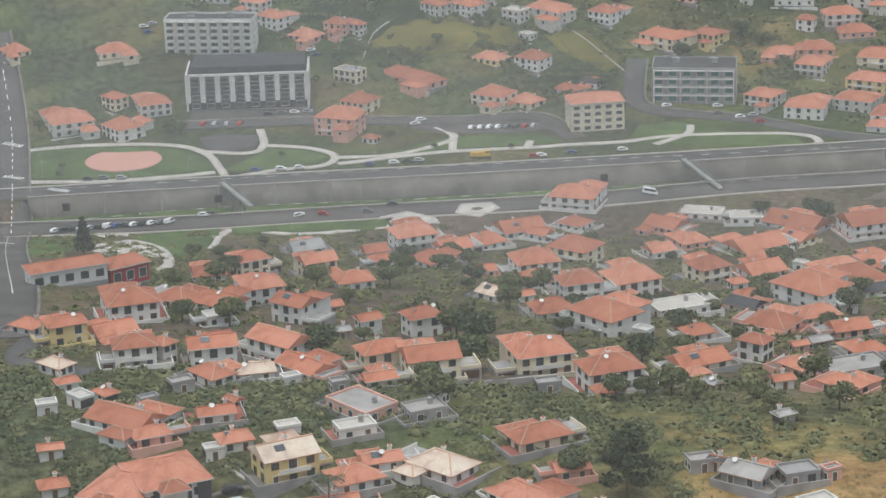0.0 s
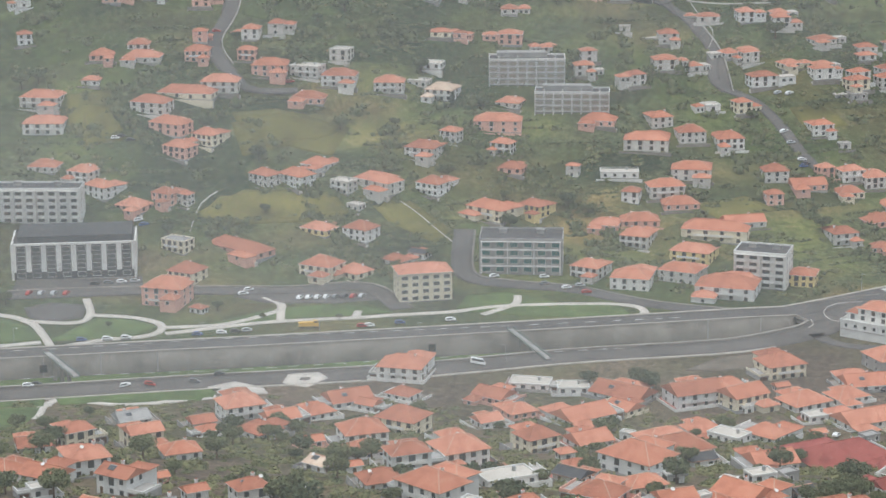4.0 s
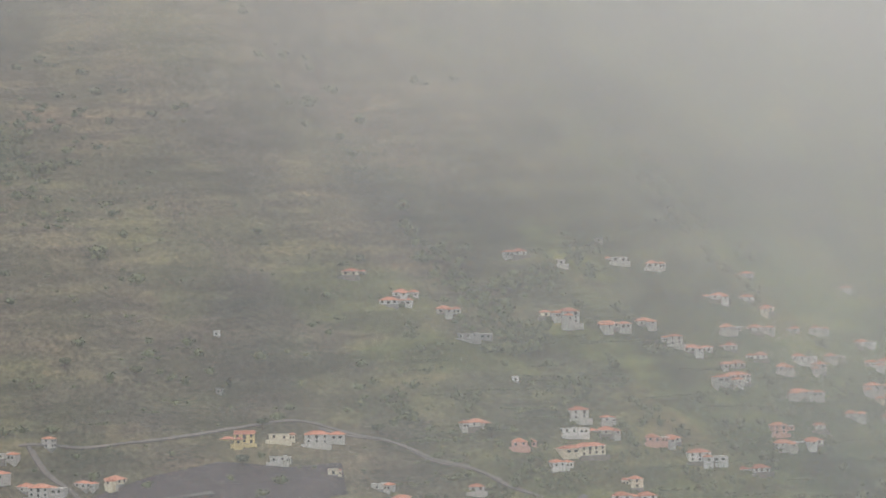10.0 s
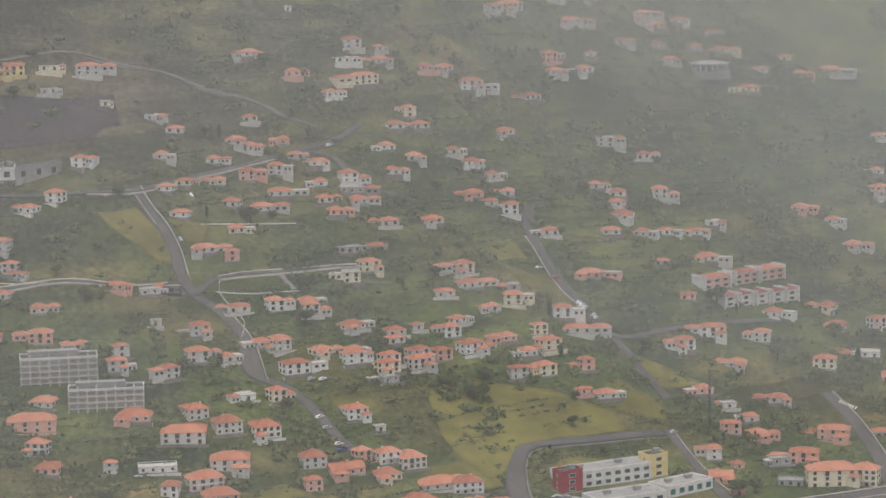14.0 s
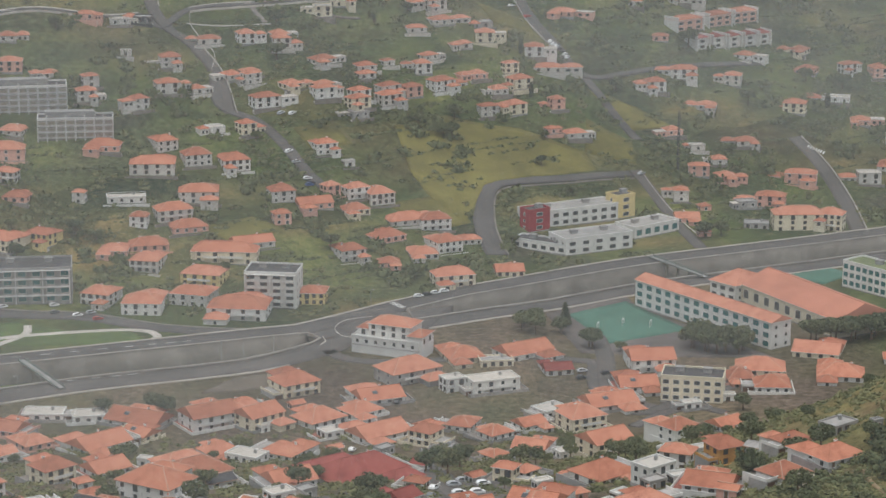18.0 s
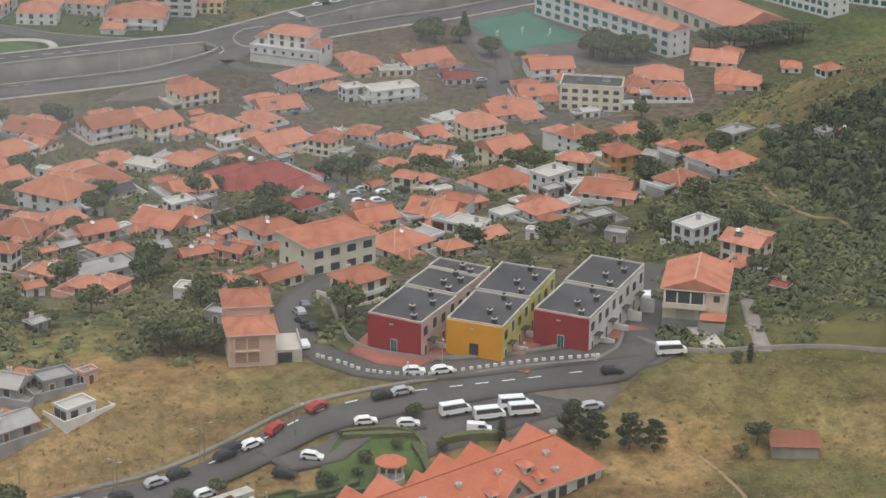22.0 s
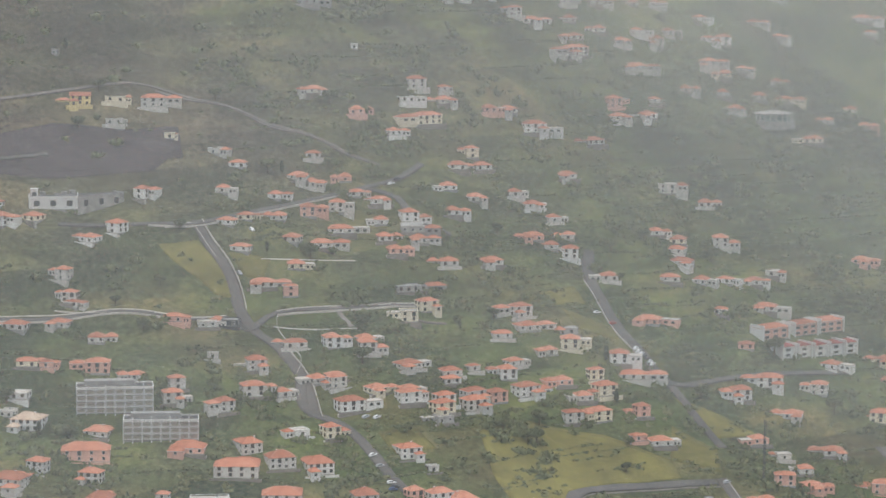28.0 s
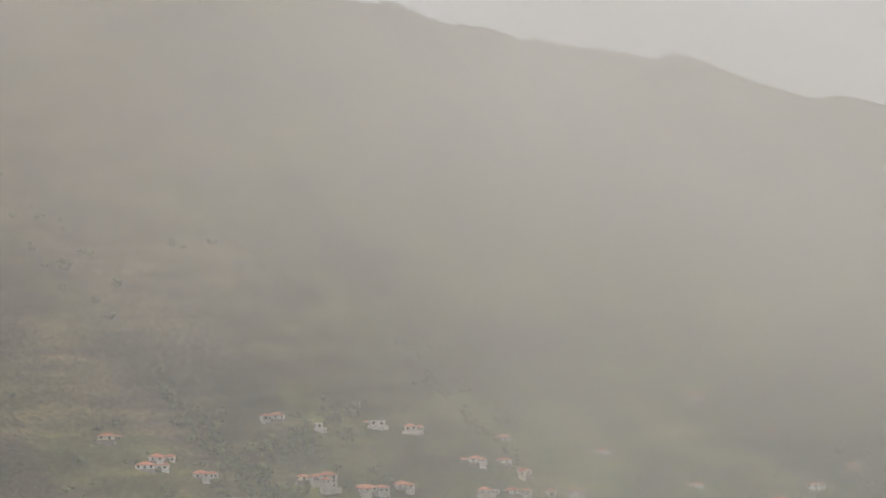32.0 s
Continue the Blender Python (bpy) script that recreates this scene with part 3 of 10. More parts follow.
# ---- low cloud ----
def veil(y, amount, fade, scale, seed, tint, x0=-900, x1=1000, top=1000, bow=50, left=1.0, ceiling=9999):
    """One sheet of drifting mist across the valley, thinning out towards the ground under it."""
    n, m = 90, 26
    verts, faces, lift, dense = [], [], [], []
    for k in range(n + 1):
        x = x0 + (x1 - x0) * k / n
        yy = y + 0.29 * x + bow * math.sin(k * 0.21 + seed)
        g = ground(x, yy)
        for r in range(m + 1):
            h = (r / m) ** 2 * (top - g)
            verts.append((x, yy + 0.05 * h, g - 2 + h))
            lift.append(h)
            side = min(1.0, max(0.0, (x / yy + 0.20) / 0.30))
            high = min(1.0, max(0.0, (g + h - 330) / 350))
            dense.append((left + (1 - left) * max(side, high * 0.75)) * min(1.0, max(0.0, 1 - (g + h - ceiling) / 90)))
    for k in range(n):
        for r in range(m):
            a = k * (m + 1) + r
            faces.append((a, a + m + 1, a + m + 2, a + 1))
    ob = link_mesh("mist", verts, faces, [mist_material("mist", amount, fade * 0.1, fade, scale, seed, tint)], True)
    ob.data.attributes.new("lift", "FLOAT", "POINT").data.foreach_set("value", lift)
    ob.data.attributes.new("dense", "FLOAT", "POINT").data.foreach_set("value", dense)
    return tagged(ob, "thin grey veil of low cloud over the valley", "mist", kind="stuff")


veil(285, 0.085, 16, 0.006, 1.0, (0.68, 0.69, 0.68), -260, 320, 700, 8, left=1.5, ceiling=200)
veil(560, 0.15, 45, 0.004, 3.0, (0.70, 0.71, 0.71), -500, 600, left=1.6, ceiling=150)
veil(1130, 0.235, 70, 0.003, 11.0, (0.83, 0.84, 0.845), left=0.35)
veil(1250, 0.29, 150, 0.003, 23.0, (0.86, 0.845, 0.83), left=0.5)
veil(1480, 0.44, 260, 0.003, 31.0, (0.86, 0.79, 0.73), left=0.3, ceiling=560)
veil(1700, 0.64, 230, 0.003, 47.0, (0.875, 0.79, 0.72), left=0.25, ceiling=590)


# ---- building kit ----
def part(name, bm, mats, parent, label="", at=None):
    """Links a bmesh as one mesh object under a thing or a part."""
    me = bpy.data.meshes.new(name)
    bm.to_mesh(me)
    bm.free()
    for m in (mats if isinstance(mats, (list, tuple)) else [mats]):
        me.materials.append(m)
    ob = new(name, me)
    ob.parent = parent
    if at:
        ob.matrix_basis = at
    if label:
        tagged(ob, label)
    return ob


def reuse(name, mesh, parent, at):
    ob = new(name, mesh)
    ob.parent = parent
    ob.matrix_basis = at
    return ob


def thing(name, x, y, z, turn, label, category, group="", kind=""):
    ob = new(name)
    ob.matrix_basis = pose(x, y, z, 0, 0, turn)
    return tagged(ob, label, category, group, kind)


def box(bm, x0, x1, y0, y1, z0, z1, mat=0, taper=0.0):
    v = [bm.verts.new(c) for c in ((x0, y0, z0), (x1, y0, z0), (x1, y1, z0), (x0, y1, z0),
                                   (x0 + taper, y0 + taper, z1), (x1 - taper, y0 + taper, z1), (x1 - taper, y1 - taper, z1), (x0 + taper, y1 - taper, z1))]
    for f in ((3, 2, 1, 0), (4, 5, 6, 7), (0, 1, 5, 4), (1, 2, 6, 5), (2, 3, 7, 6), (3, 0, 4, 7)):
        bm.faces.new([v[i] for i in f]).material_index = mat
    return bm


def boxes(*specs):
    bm = bmesh.new()
    for s in specs:
        box(bm, *s)
    return bm


def prism(bm, outline, z0, z1, mat=0):
    """An upright prism over a plan outline that runs counter-clockwise."""
    lo = [bm.verts.new((x, y, z0)) for x, y in outline]
    hi = [bm.verts.new((x, y, z1)) for x, y in outline]
    n = len(outline)
    bm.faces.new(hi).material_index = mat
    bm.faces.new(lo[::-1]).material_index = mat
    for k in range(n):
        bm.faces.new((lo[k], lo[(k + 1) % n], hi[(k + 1) % n], hi[k])).material_index = mat
    return bm


def cylinder(bm, x, y, z0, z1, r0, r1=None, n=10, mat=0):
    r1 = r0 if r1 is None else r1
    lo = [bm.verts.new((x + r0 * math.cos(k * math.tau / n), y + r0 * math.sin(k * math.tau / n), z0)) for k in range(n)]
    hi = [bm.verts.new((x + r1 * math.cos(k * math.tau / n), y + r1 * math.sin(k * math.tau / n), z1)) for k in range(n)]
    bm.faces.new(hi).material_index = mat
    bm.faces.new(lo[::-1]).material_index = mat
    for k in range(n):
        bm.faces.new((lo[k], lo[(k + 1) % n], hi[(k + 1) % n], hi[k])).material_index = mat
    return bm


def hip_roof(L, D, rise, over=0.5, thick=0.22, ridge=None, gable=False):
    """A tiled roof over L by D, its eaves at z = 0; ridge caps and eaves board in slot 1."""
    bm = bmesh.new()
    a, b = L / 2 + over, D / 2 + over
    r = a - over * 0.2 if gable else (max(a - b, 0.15 * a) if ridge is None else ridge)
    low = [bm.verts.new(c) for c in ((-a, -b, -thick), (a, -b, -thick), (a, b, -thick), (-a, b, -thick))]
    eav = [bm.verts.new(c) for c in ((-a, -b, 0), (a, -b, 0), (a, b, 0), (-a, b, 0))]
    p, q = bm.verts.new((-r, 0, rise)), bm.verts.new((r, 0, rise))
    bm.faces.new((eav[0], eav[1], q, p))
    bm.faces.new((eav[2], eav[3], p, q))
    bm.faces.new((eav[1], eav[2], q))
    bm.faces.new((eav[3], eav[0], p))
    bm.faces.new(low[::-1]).material_index = 1
    for k in range(4):
        bm.faces.new((low[k], low[(k + 1) % 4], eav[(k + 1) % 4], eav[k])).material_index = 1
    # ridge and hip caps
    if not gable:
        for e, t in ((0, -1), (1, 1), (2, 1), (3, -1)):
            c, top = eav[e].co, Vector((t * r, 0, rise))
            s = Vector((-(top - c).y, (top - c).x, 0)).normalized() * 0.14
            up = Vector((0, 0, 0.12))
            k = [bm.verts.new(v) for v in (c - s, c + s, top + s, top - s, c + up, top + up)]
            for f in ((0, 4, 5, 3), (4, 1, 2, 5)):
                bm.faces.new([k[i] for i in f]).material_index = 2
    box(bm, -r, r, -0.16, 0.16, rise - 0.06, rise + 0.12, 2)
    return bm


def window_mesh(w, h, glass, surround):
    """A window in one piece: a proud surround with a sill, and the pane set back in it."""
    bm = bmesh.new()
    t = 0.13
    rings = []
    for y, m in ((0.0, t), (-0.07, t), (-0.07, 0.0), (-0.02, 0.0)):
        rings.append([bm.verts.new(c) for c in ((-w / 2 - m, y, -m), (w / 2 + m, y, -m), (w / 2 + m, y, h + m), (-w / 2 - m, y, h + m))])
    for a, b in zip(rings, rings[1:]):
        for k in range(4):
            bm.faces.new((a[k], a[(k + 1) % 4], b[(k + 1) % 4], b[k]))
    bm.faces.new(rings[-1]).material_index = 1
    me = bpy.data.meshes.new("window")
    bm.to_mesh(me)
    bm.free()
    me.materials.append(surround)
    me.materials.append(glass)
    return me


def mesh_of(bm, name, mats):
    me = bpy.data.meshes.new(name)
    bm.to_mesh(me)
    bm.free()
    for m in mats:
        me.materials.append(m)
    return me


SHUTTER = worn("brown_shutter", (0.10, 0.05, 0.03), 0.7, 1.5, 0.5, 0.2, 0.3)
WINDOW = window_mesh(1.25, 1.35, GLASS, WHITE)
WINDOW_DARK = window_mesh(1.3, 1.45, GLASS, SHUTTER)
TALL = window_mesh(1.7, 2.15, GLASS, WHITE)
DOOR = mesh_of(boxes((-0.5, 0.5, -0.06, 0.03, 0, 2.1, 0), (-0.62, -0.5, -0.09, 0.02, 0, 2.2, 1), (0.5, 0.62, -0.09, 0.02, 0, 2.2, 1), (-0.62, 0.62, -0.09, 0.02, 2.1, 2.24, 1)), "door", [WOOD, WHITE])
CHIMNEY = mesh_of(boxes((-0.35, 0.35, -0.3, 0.3, -1.0, 1.1, 0), (-0.45, 0.45, -0.4, 0.4, 1.1, 1.25, 0), (-0.25, 0.25, -0.2, 0.2, 1.25, 1.5, 1)), "chimney", [WHITE, TILES])
TANK = mesh_of(cylinder(cylinder(bmesh.new(), 0, 0, 0, 1.3, 0.55, n=12), 0, 0, 1.3, 1.45, 0.55, 0.2, 12), "water_tank", [METAL])
DISH = mesh_of(cylinder(cylinder(bmesh.new(), 0, 0, -0.6, 0.5, 0.05, n=6), 0, 0, 0.5, 0.62, 0.2, 0.55, 12), "satellite_dish", [WHITE])
DISH.transform(Matrix.Rotation(radians(35), 4, "X"))
RIDGE = worn("pale_mortared_ridge", (0.56, 0.34, 0.25), 0.9, 1.0, 0.4, 0.25, 0.2)
RENDER = {"w": (WHITE, "white"), "c": (CREAM, "cream"), "y": (YELLOW, "yellow"), "p": (PINK, "pink"), "o": (OCHRE, "ochre"), "g": (GREY, "grey"), "r": (WHITE, "white"), "d": (DARK, "dark grey")}
house_rnd = random.Random(11)


def window_set(places, kind, parent):
    """All windows of one distant house as one joined part."""
    bm = bmesh.new()
    for me, at in places:
        had = len(bm.verts)
        bm.from_mesh(me)
        bm.verts.ensure_lookup_table()
        for v in bm.verts[had:]:
            v.co = at @ v.co
    return part("windows", bm, list(kind.materials), parent)


def villa(x, y, L, D, storeys, turn, style):
    """A village house: rendered walls on a plinth, tiled or flat roof, windows, door and chimney."""
    roof, tone = style[0], style[1]
    wall, colour = RENDER[tone]
    if style == "gd":
        wall, colour = WHITE, "white"
    if style == "fr":
        wall, colour = RED, "dark red"
    # far white walls take a duller white: dimming by haze put into their colour
    if tone == "w" and y > 1000 and (x * 7.3 + y * 3.1) % 1 < 0.6:
        wall, colour = OFFWHITE, "off-white"
    far = y > 1180
    split = far and L > 11.5  # wide houses far off are two joined volumes
    if far:
        L, D = L * (0.62 if split else 1.05), D * (0.92 if split else 1.05)
    if 1010 < y < 1320 and storeys == 1 and L > 7 and roof == "h" and (x * 3.7 + y * 1.9) % 1 < 0.5:
        storeys = 2  # an open lower floor on the downhill side
    if 500 < y <= 1180 and roof != "f":  # deep plans in the village core
        deep = (0.2 * D + max(0, L - 11) * 0.25) * min(1, (y - 500) / 120) * (0.3 if y > 1010 else 1)
        x, y, D = x - math.sin(math.radians(turn)) * deep / 2, y + math.cos(math.radians(turn)) * deep / 2, D + deep
    rnd = house_rnd
    tiles = TILES_RED if tone == "r" else TILES_PALE if style.endswith("k") else TILES
    cap = RIDGE if rnd.random() < 0.5 and tone != "r" else tiles
    eaves = WHITE if rnd.random() < 0.3 else RIDGE
    if roof == "h" and y < 1000 and rnd.random() < 0.35:
        roof = "g"
    h = storeys * 2.75
    z = max(ground(x, y - D * 0.35), 0) + (0.1 if far else -0.7)
    CLEAR.append((x, y, (L + D) * 0.27))
    size = ("one", "two", "three", "four")[storeys - 1]
    shape = {"h": "hipped clay tile roof", "g": "gabled clay tile roof", "f": "flat roof"}[roof]
    if roof == "g" and tone == "g":
        shape = "gabled grey sheet roof"
    if style.endswith("k"):
        shape = shape.replace("clay", "pale cream")
    kind_word = "outhouse" if L < 5.5 and storeys == 1 else "flat_roofed_house" if roof == "f" else "cottage" if roof == "g" else "bungalow" if storeys == 1 else "villa"
    plain = kind_word.replace("_", " ")
    tag = (f"{size}-storey {colour} rendered {plain.split()[-1]} with a {shape}", plain, plain + "s of the village")
    a, b = L / 2, D / 2
    bm = boxes((-a, a, -b, b, 0, h, 0), (-a - 0.08, a + 0.08, -b - 0.08, b + 0.08, -4.5, 0.35, 1))
    if roof == "g":
        rise = D * (0.2 if y > 1000 else 0.22)
        for s in (-a, a):
            f = [bm.verts.new((s, -b, h)), bm.verts.new((s, b, h)), bm.verts.new((s, 0, h + rise))]
            bm.faces.new(f if s > 0 else f[::-1])
    ob = tagged(part(kind_word, bm, [wall, GREY], None, "", pose(x, y, z, 0, 0, turn)), *tag)
    if roof == "f":
        top = part("roof", boxes((-a - 0.1, a + 0.1, -b - 0.1, b + 0.1, h, h + 0.2, 0), (-a - 0.1, a + 0.1, -b - 0.1, -b + 0.15, h + 0.2, h + 0.7, 1), (-a - 0.1, a + 0.1, b - 0.15, b + 0.1, h + 0.2, h + 0.7, 1),
                                 (-a - 0.1, -a + 0.15, -b + 0.15, b - 0.15, h + 0.2, h + 0.7, 1), (a - 0.15, a + 0.1, -b + 0.15, b - 0.15, h + 0.2, h + 0.7, 1)), [GREY if tone != "w" else PAVING, wall], ob, "flat roof with a low parapet")
        if L > 7 and not far:
            reuse("water_tank", TANK, top, pose(a * 0.4, b * 0.3, h + 0.2))
    else:
        top = part("roof", hip_roof(L, D, D * (0.23 if y > 1180 else 0.29 if roof == "h" else 0.24), 0.32 if y > 1000 else 0.5, 0.2, None, roof == "g"), [GREY if style == "gg" else DARK if style == "gd" else tiles, eaves, GREY if style == "gg" else cap], ob, at=pose(0, 0, h + 0.2))
        if not far and (y < 560 or L > 10):
            reuse("chimney", CHIMNEY, top, pose(a * rnd.uniform(-0.6, 0.6), b * 0.35, D * 0.15))
        # a lower wing with its own roof
        if L > 9.5 and rnd.random() < 0.55:
            w, d = L * rnd.uniform(0.36, 0.5), D * 0.5
            s = rnd.choice((-1, 1))
            hw = h - (2.6 if storeys > 1 else 0.5)
            cx = s * (a - w / 2 - 0.05)
            wing = part("wing", boxes((-w / 2, w / 2, -d, 0.2, -4.0, hw, 0)), [wall], ob, "low wing", pose(cx, -b, 0))
            part("roof", hip_roof(w, d, d * 0.3, 0.45, 0.18), [tiles, eaves, cap], wing, at=pose(0, -d / 2, hw + 0.2))
            reuse("window", WINDOW_DARK if tone in "cyo" else WINDOW, wing, pose(0, -d - 0.01, max(0.9, hw - 1.95)))
        if not far and L > 7 and rnd.random() < 0.8:
            w, d, s = L * rnd.uniform(0.5, 0.75), D * rnd.uniform(0.45, 0.7), rnd.choice((-1, 1))
            rear = part("rear_wing", boxes((-w / 2, w / 2, -0.2, d, -4.0, h - 0.4, 0)), [wall], ob, "rear wing", pose(s * (a - w / 2 - 0.3), b, 0))
            part("roof", hip_roof(w, d + 1, d * 0.28, 0.5, 0.18), [tiles, eaves, cap], rear, at=pose(0, d / 2 - 0.4, h - 0.2))
    if split or (far and L > 6 and rnd.random() < 0.55):
        s, w, d, ha = rnd.choice((-1, 1)), L * (rnd.uniform(0.6, 0.8) if split else rnd.uniform(0.3, 0.55)), D * rnd.uniform(0.6, 0.9), max(2.6, h + rnd.choice((-0.4, -0.7, -2.75)))
        annexe = part("annexe", boxes((-w / 2, w / 2, -d / 2, d / 2, -4, ha, 0), (-w * 0.3, -w * 0.1, -d / 2 - 0.06, -d / 2, ha - 2.1, ha - 0.8, 1), (w * 0.1, w * 0.3, -d / 2 - 0.06, -d / 2, ha - 2.1, ha - 0.8, 1)), [wall, GLASS], ob, "", pose(s * (a + w / 2 - 0.2), rnd.uniform(-0.3, 0.5) * D, -0.1))
        if rnd.random() < 0.65:
            part("roof", hip_roof(w, d, d * 0.22, 0.35, 0.18), [tiles, eaves, cap], annexe, "", pose(0, 0, ha + 0.15))
        else:
            part("roof", boxes((-w / 2 - 0.1, w / 2 + 0.1, -d / 2 - 0.1, d / 2 + 0.1, ha + 0.02, ha + 0.3, 0)), [PAVING], annexe, "flat terrace roof")
    win = WINDOW_DARK if (tone in "cyo" or rnd.random() < 0.4) else WINDOW
    small = []  # far off the windows stay one joined set for each house
    n = max(1, min(4, int(L / (4.0 if far else 3.0))))
    door_at = rnd.randrange(n)
    for k in range(storeys):
        for i in range(n):
            px = -a + L * (i + 0.5) / n
            if k == 0 and i == door_at and y > 620:
                small.append((WINDOW_DARK if win is WINDOW else win, pose(px, -b - 0.01, 0.75)))
                continue
            if k == 0 and i == door_at:
                reuse("door", DOOR, ob, pose(px, -b - 0.01, 0.35))
            else:
                me = TALL if (k == storeys - 1 and storeys > 1 and i % 3 == 1) else win
                at = pose(px, -b - 0.01, k * 2.75 + (1.15 if me is not TALL else 0.5))
                if y > 620:
                    small.append((me, at))
                else:
                    reuse("window", me, ob, at)
        side = 1 if turn < 0 else -1
        face = x / y * 57.3 + turn  # which end wall shows
        side = 1 if face < 0 else -1
        for i in range(2):
            at = pose(side * (a + 0.01), -b + D * (0.27 + 0.46 * i), k * 2.75 + 1.15, 0, 0, 90 * side)
            if y > 620:
                small.append((win, at))
            else:
                reuse("window", win, ob, at)
    if small:
        window_set(small, win, ob)
    if storeys > 1 and not far and L > 8 and rnd.random() < 0.6:
        part("balcony", boxes((-a * 0.6, a * 0.6, -b - 1.2, -b, 2.9, 3.05, 0), (-a * 0.6, a * 0.6, -b - 1.2, -b - 1.1, 3.05, 3.95, 1)), [wall, WHITE], ob, "balcony with a solid parapet")
    if y < 900 and L > 6:
        s, w, d = rnd.choice((-1, 1)), rnd.uniform(3, 5), D * rnd.uniform(0.6, 1.0)
        if rnd.random() < 0.5:
            x0, x1 = (a, a + w) if s > 0 else (-a - w, -a)
            e = x1 - 0.2 if s > 0 else x0
            part("terrace", boxes((x0, x1, -d / 2, d / 2, -4, 2.5, 0), (x0, x1, -d / 2 - 0.1, -d / 2 + 0.1, 2.5, 3.3, 1), (e, e + 0.2, -d / 2 + 0.1, d / 2, 2.5, 3.3, 1), (x0 + 0.5, x1 - 0.5, -d / 2 - 0.06, -d / 2, 0.2, 2.1, 2)), [GREY, wall, SHUTTER], ob, "roof terrace over a garage with a white parapet")
        if rnd.random() < 0.85:
            x0, x1, y0, y1 = -a - rnd.uniform(0.8, 3.5), a + rnd.uniform(0.8, 3.5), -b - rnd.uniform(1.2, 2.5), b + rnd.uniform(1.5, 4)
            part("yard", boxes((x0, x1, y0, y1, -6, 0.95, 1), (x0 - 0.2, x1 + 0.2, y0 - 0.2, y0, -5, 2.0, 0), (x1, x1 + 0.2, y0, y1, -6, 1.8, 0), (x0 - 0.2, x0, y0, y1, -6, 1.8, 0)), [wall if rnd.random() < 0.6 else GREY, CONCRETE if rnd.random() < 0.7 else BRICKRED], ob, "paved yard behind a low rendered wall")
        if roof != "f" and rnd.random() < 0.3:
            part("solar_heater", boxes((-1, 1, -0.05, 0.05, 0, 1.5, 0), (-1, 1, 0.06, 0.5, 1.3, 1.75, 1)), [GLASS, METAL], top, "solar water heater with a steel tank", pose(-a * 0.3, -b * 0.6, D * 0.12, -62, 0, 0))
    if y < 640 and roof != "f" and rnd.random() < 0.28:
        reuse("satellite_dish", DISH, top, pose(a * rnd.uniform(-0.7, 0.7), -b * 0.2, D * 0.22))
    if y > 900 and L > 5 and rnd.random() < 0.7:
        part("yard_wall", boxes((-a - 2, a + 1.5, -b - 2.3, -b - 0.1, -3.5, -0.3, 1), (-a - 2, a + 1.5, -b - 2.5, -b - 2.3, -3.5, 0.4, 0)), [wall if rnd.random() < 0.5 else CONCRETE, PAVING], ob, "paved yard on a retaining wall")
    return ob


DIRT = worn("trodden_dirt", (0.30, 0.215, 0.125), 0.95, 0.7, 0.1, 0.3, 0.1)
GRAVEL = worn("grey_brown_gravel", (0.15, 0.13, 0.12), 0.95, 0.8, 0.06, 0.35, 0.12)
RUBBLE = worn("grey_brown_rubble", (0.17, 0.143, 0.115), 0.95, 0.8, 0.06, 0.35, 0.12)
BRICKRED = worn("red_brick_paving", (0.33, 0.12, 0.09), 0.9, 1.6, 0.2, 0.25, 0.08)
MEADOW = worn("yellow_green_meadow", (0.165, 0.15, 0.04), 0.95, 0.5, 0.035, 0.5, 0.15, depth=0.3)
GREENF = worn("green_field", (0.085, 0.11, 0.035), 0.95, 0.5, 0.035, 0.5, 0.15, depth=0.3)
GREENROOF = worn("green_flat_roofing", (0.17, 0.20, 0.10), 0.95, 0.7, 0.12, 0.3, 0.1)
SALMON = worn("salmon_sheet_roof", (0.50, 0.20, 0.13), 0.8, 0.8, 0.1, 0.2, 0.08)
PLOUGH = worn("dark_ploughed_earth", (0.06, 0.046, 0.05), 0.95, 0.5, 0.05, 0.35, 0.1, depth=0.2)
LINE = worn("white_road_paint", (0.75, 0.74, 0.70), 0.8, 1.5, 0.3, 0.2, 0.05)


def patch(name, points, mat, lift, label, rings=6):
    """A piece of ground cover that follows the slope: rings from its outline towards its middle."""
    n = len(points)
    outline = []
    for k in range(n):
        a, b = Vector(points[k]), Vector(points[(k + 1) % n])
        m = max(1, int((b - a).length / 6))
        outline += [a.lerp(b, s / m) for s in range(m)]
    c = sum((Vector(p) for p in points), Vector((0, 0))) / n
    verts, faces = [], []
    N = len(outline)
    rings = max(3, min(14, int(max((p - c).length for p in outline) / 6)))
    for r in range(rings):
        for p in outline:
            q = p.lerp(c, r / rings)
            verts.append((q.x, q.y, max(ground(q.x, q.y), -0.1 if lift < 0.6 else -1) + lift))
    verts.append((c.x, c.y, ground(c.x, c.y) + lift))
    for r in range(rings - 1):
        for k in range(N):
            faces.append((r * N + k, r * N + (k + 1) % N, (r + 1) * N + (k + 1) % N, (r + 1) * N + k))
    for k in range(N):
        faces.append(((rings - 1) * N + k, (rings - 1) * N + (k + 1) % N, rings * N))
    # a skirt that meets the ground
    base = len(verts)
    for p in outline:
        verts.append((p.x, p.y, ground(p.x, p.y) - 1.0))
    for k in range(N):
        faces.append((base + k, base + (k + 1) % N, (k + 1) % N, k))
    ob = link_mesh(name, verts, faces, [mat], True)
    bm = bmesh.new()
    bm.from_mesh(ob.data)
    bmesh.ops.recalc_face_normals(bm, faces=bm.faces)
    bm.to_mesh(ob.data)
    bm.free()
    CLEAR.append((c.x, c.y, 0.75 * min((p - c).length for p in outline)))
    return tagged(ob, label, name.replace("_", " "), kind="structure")


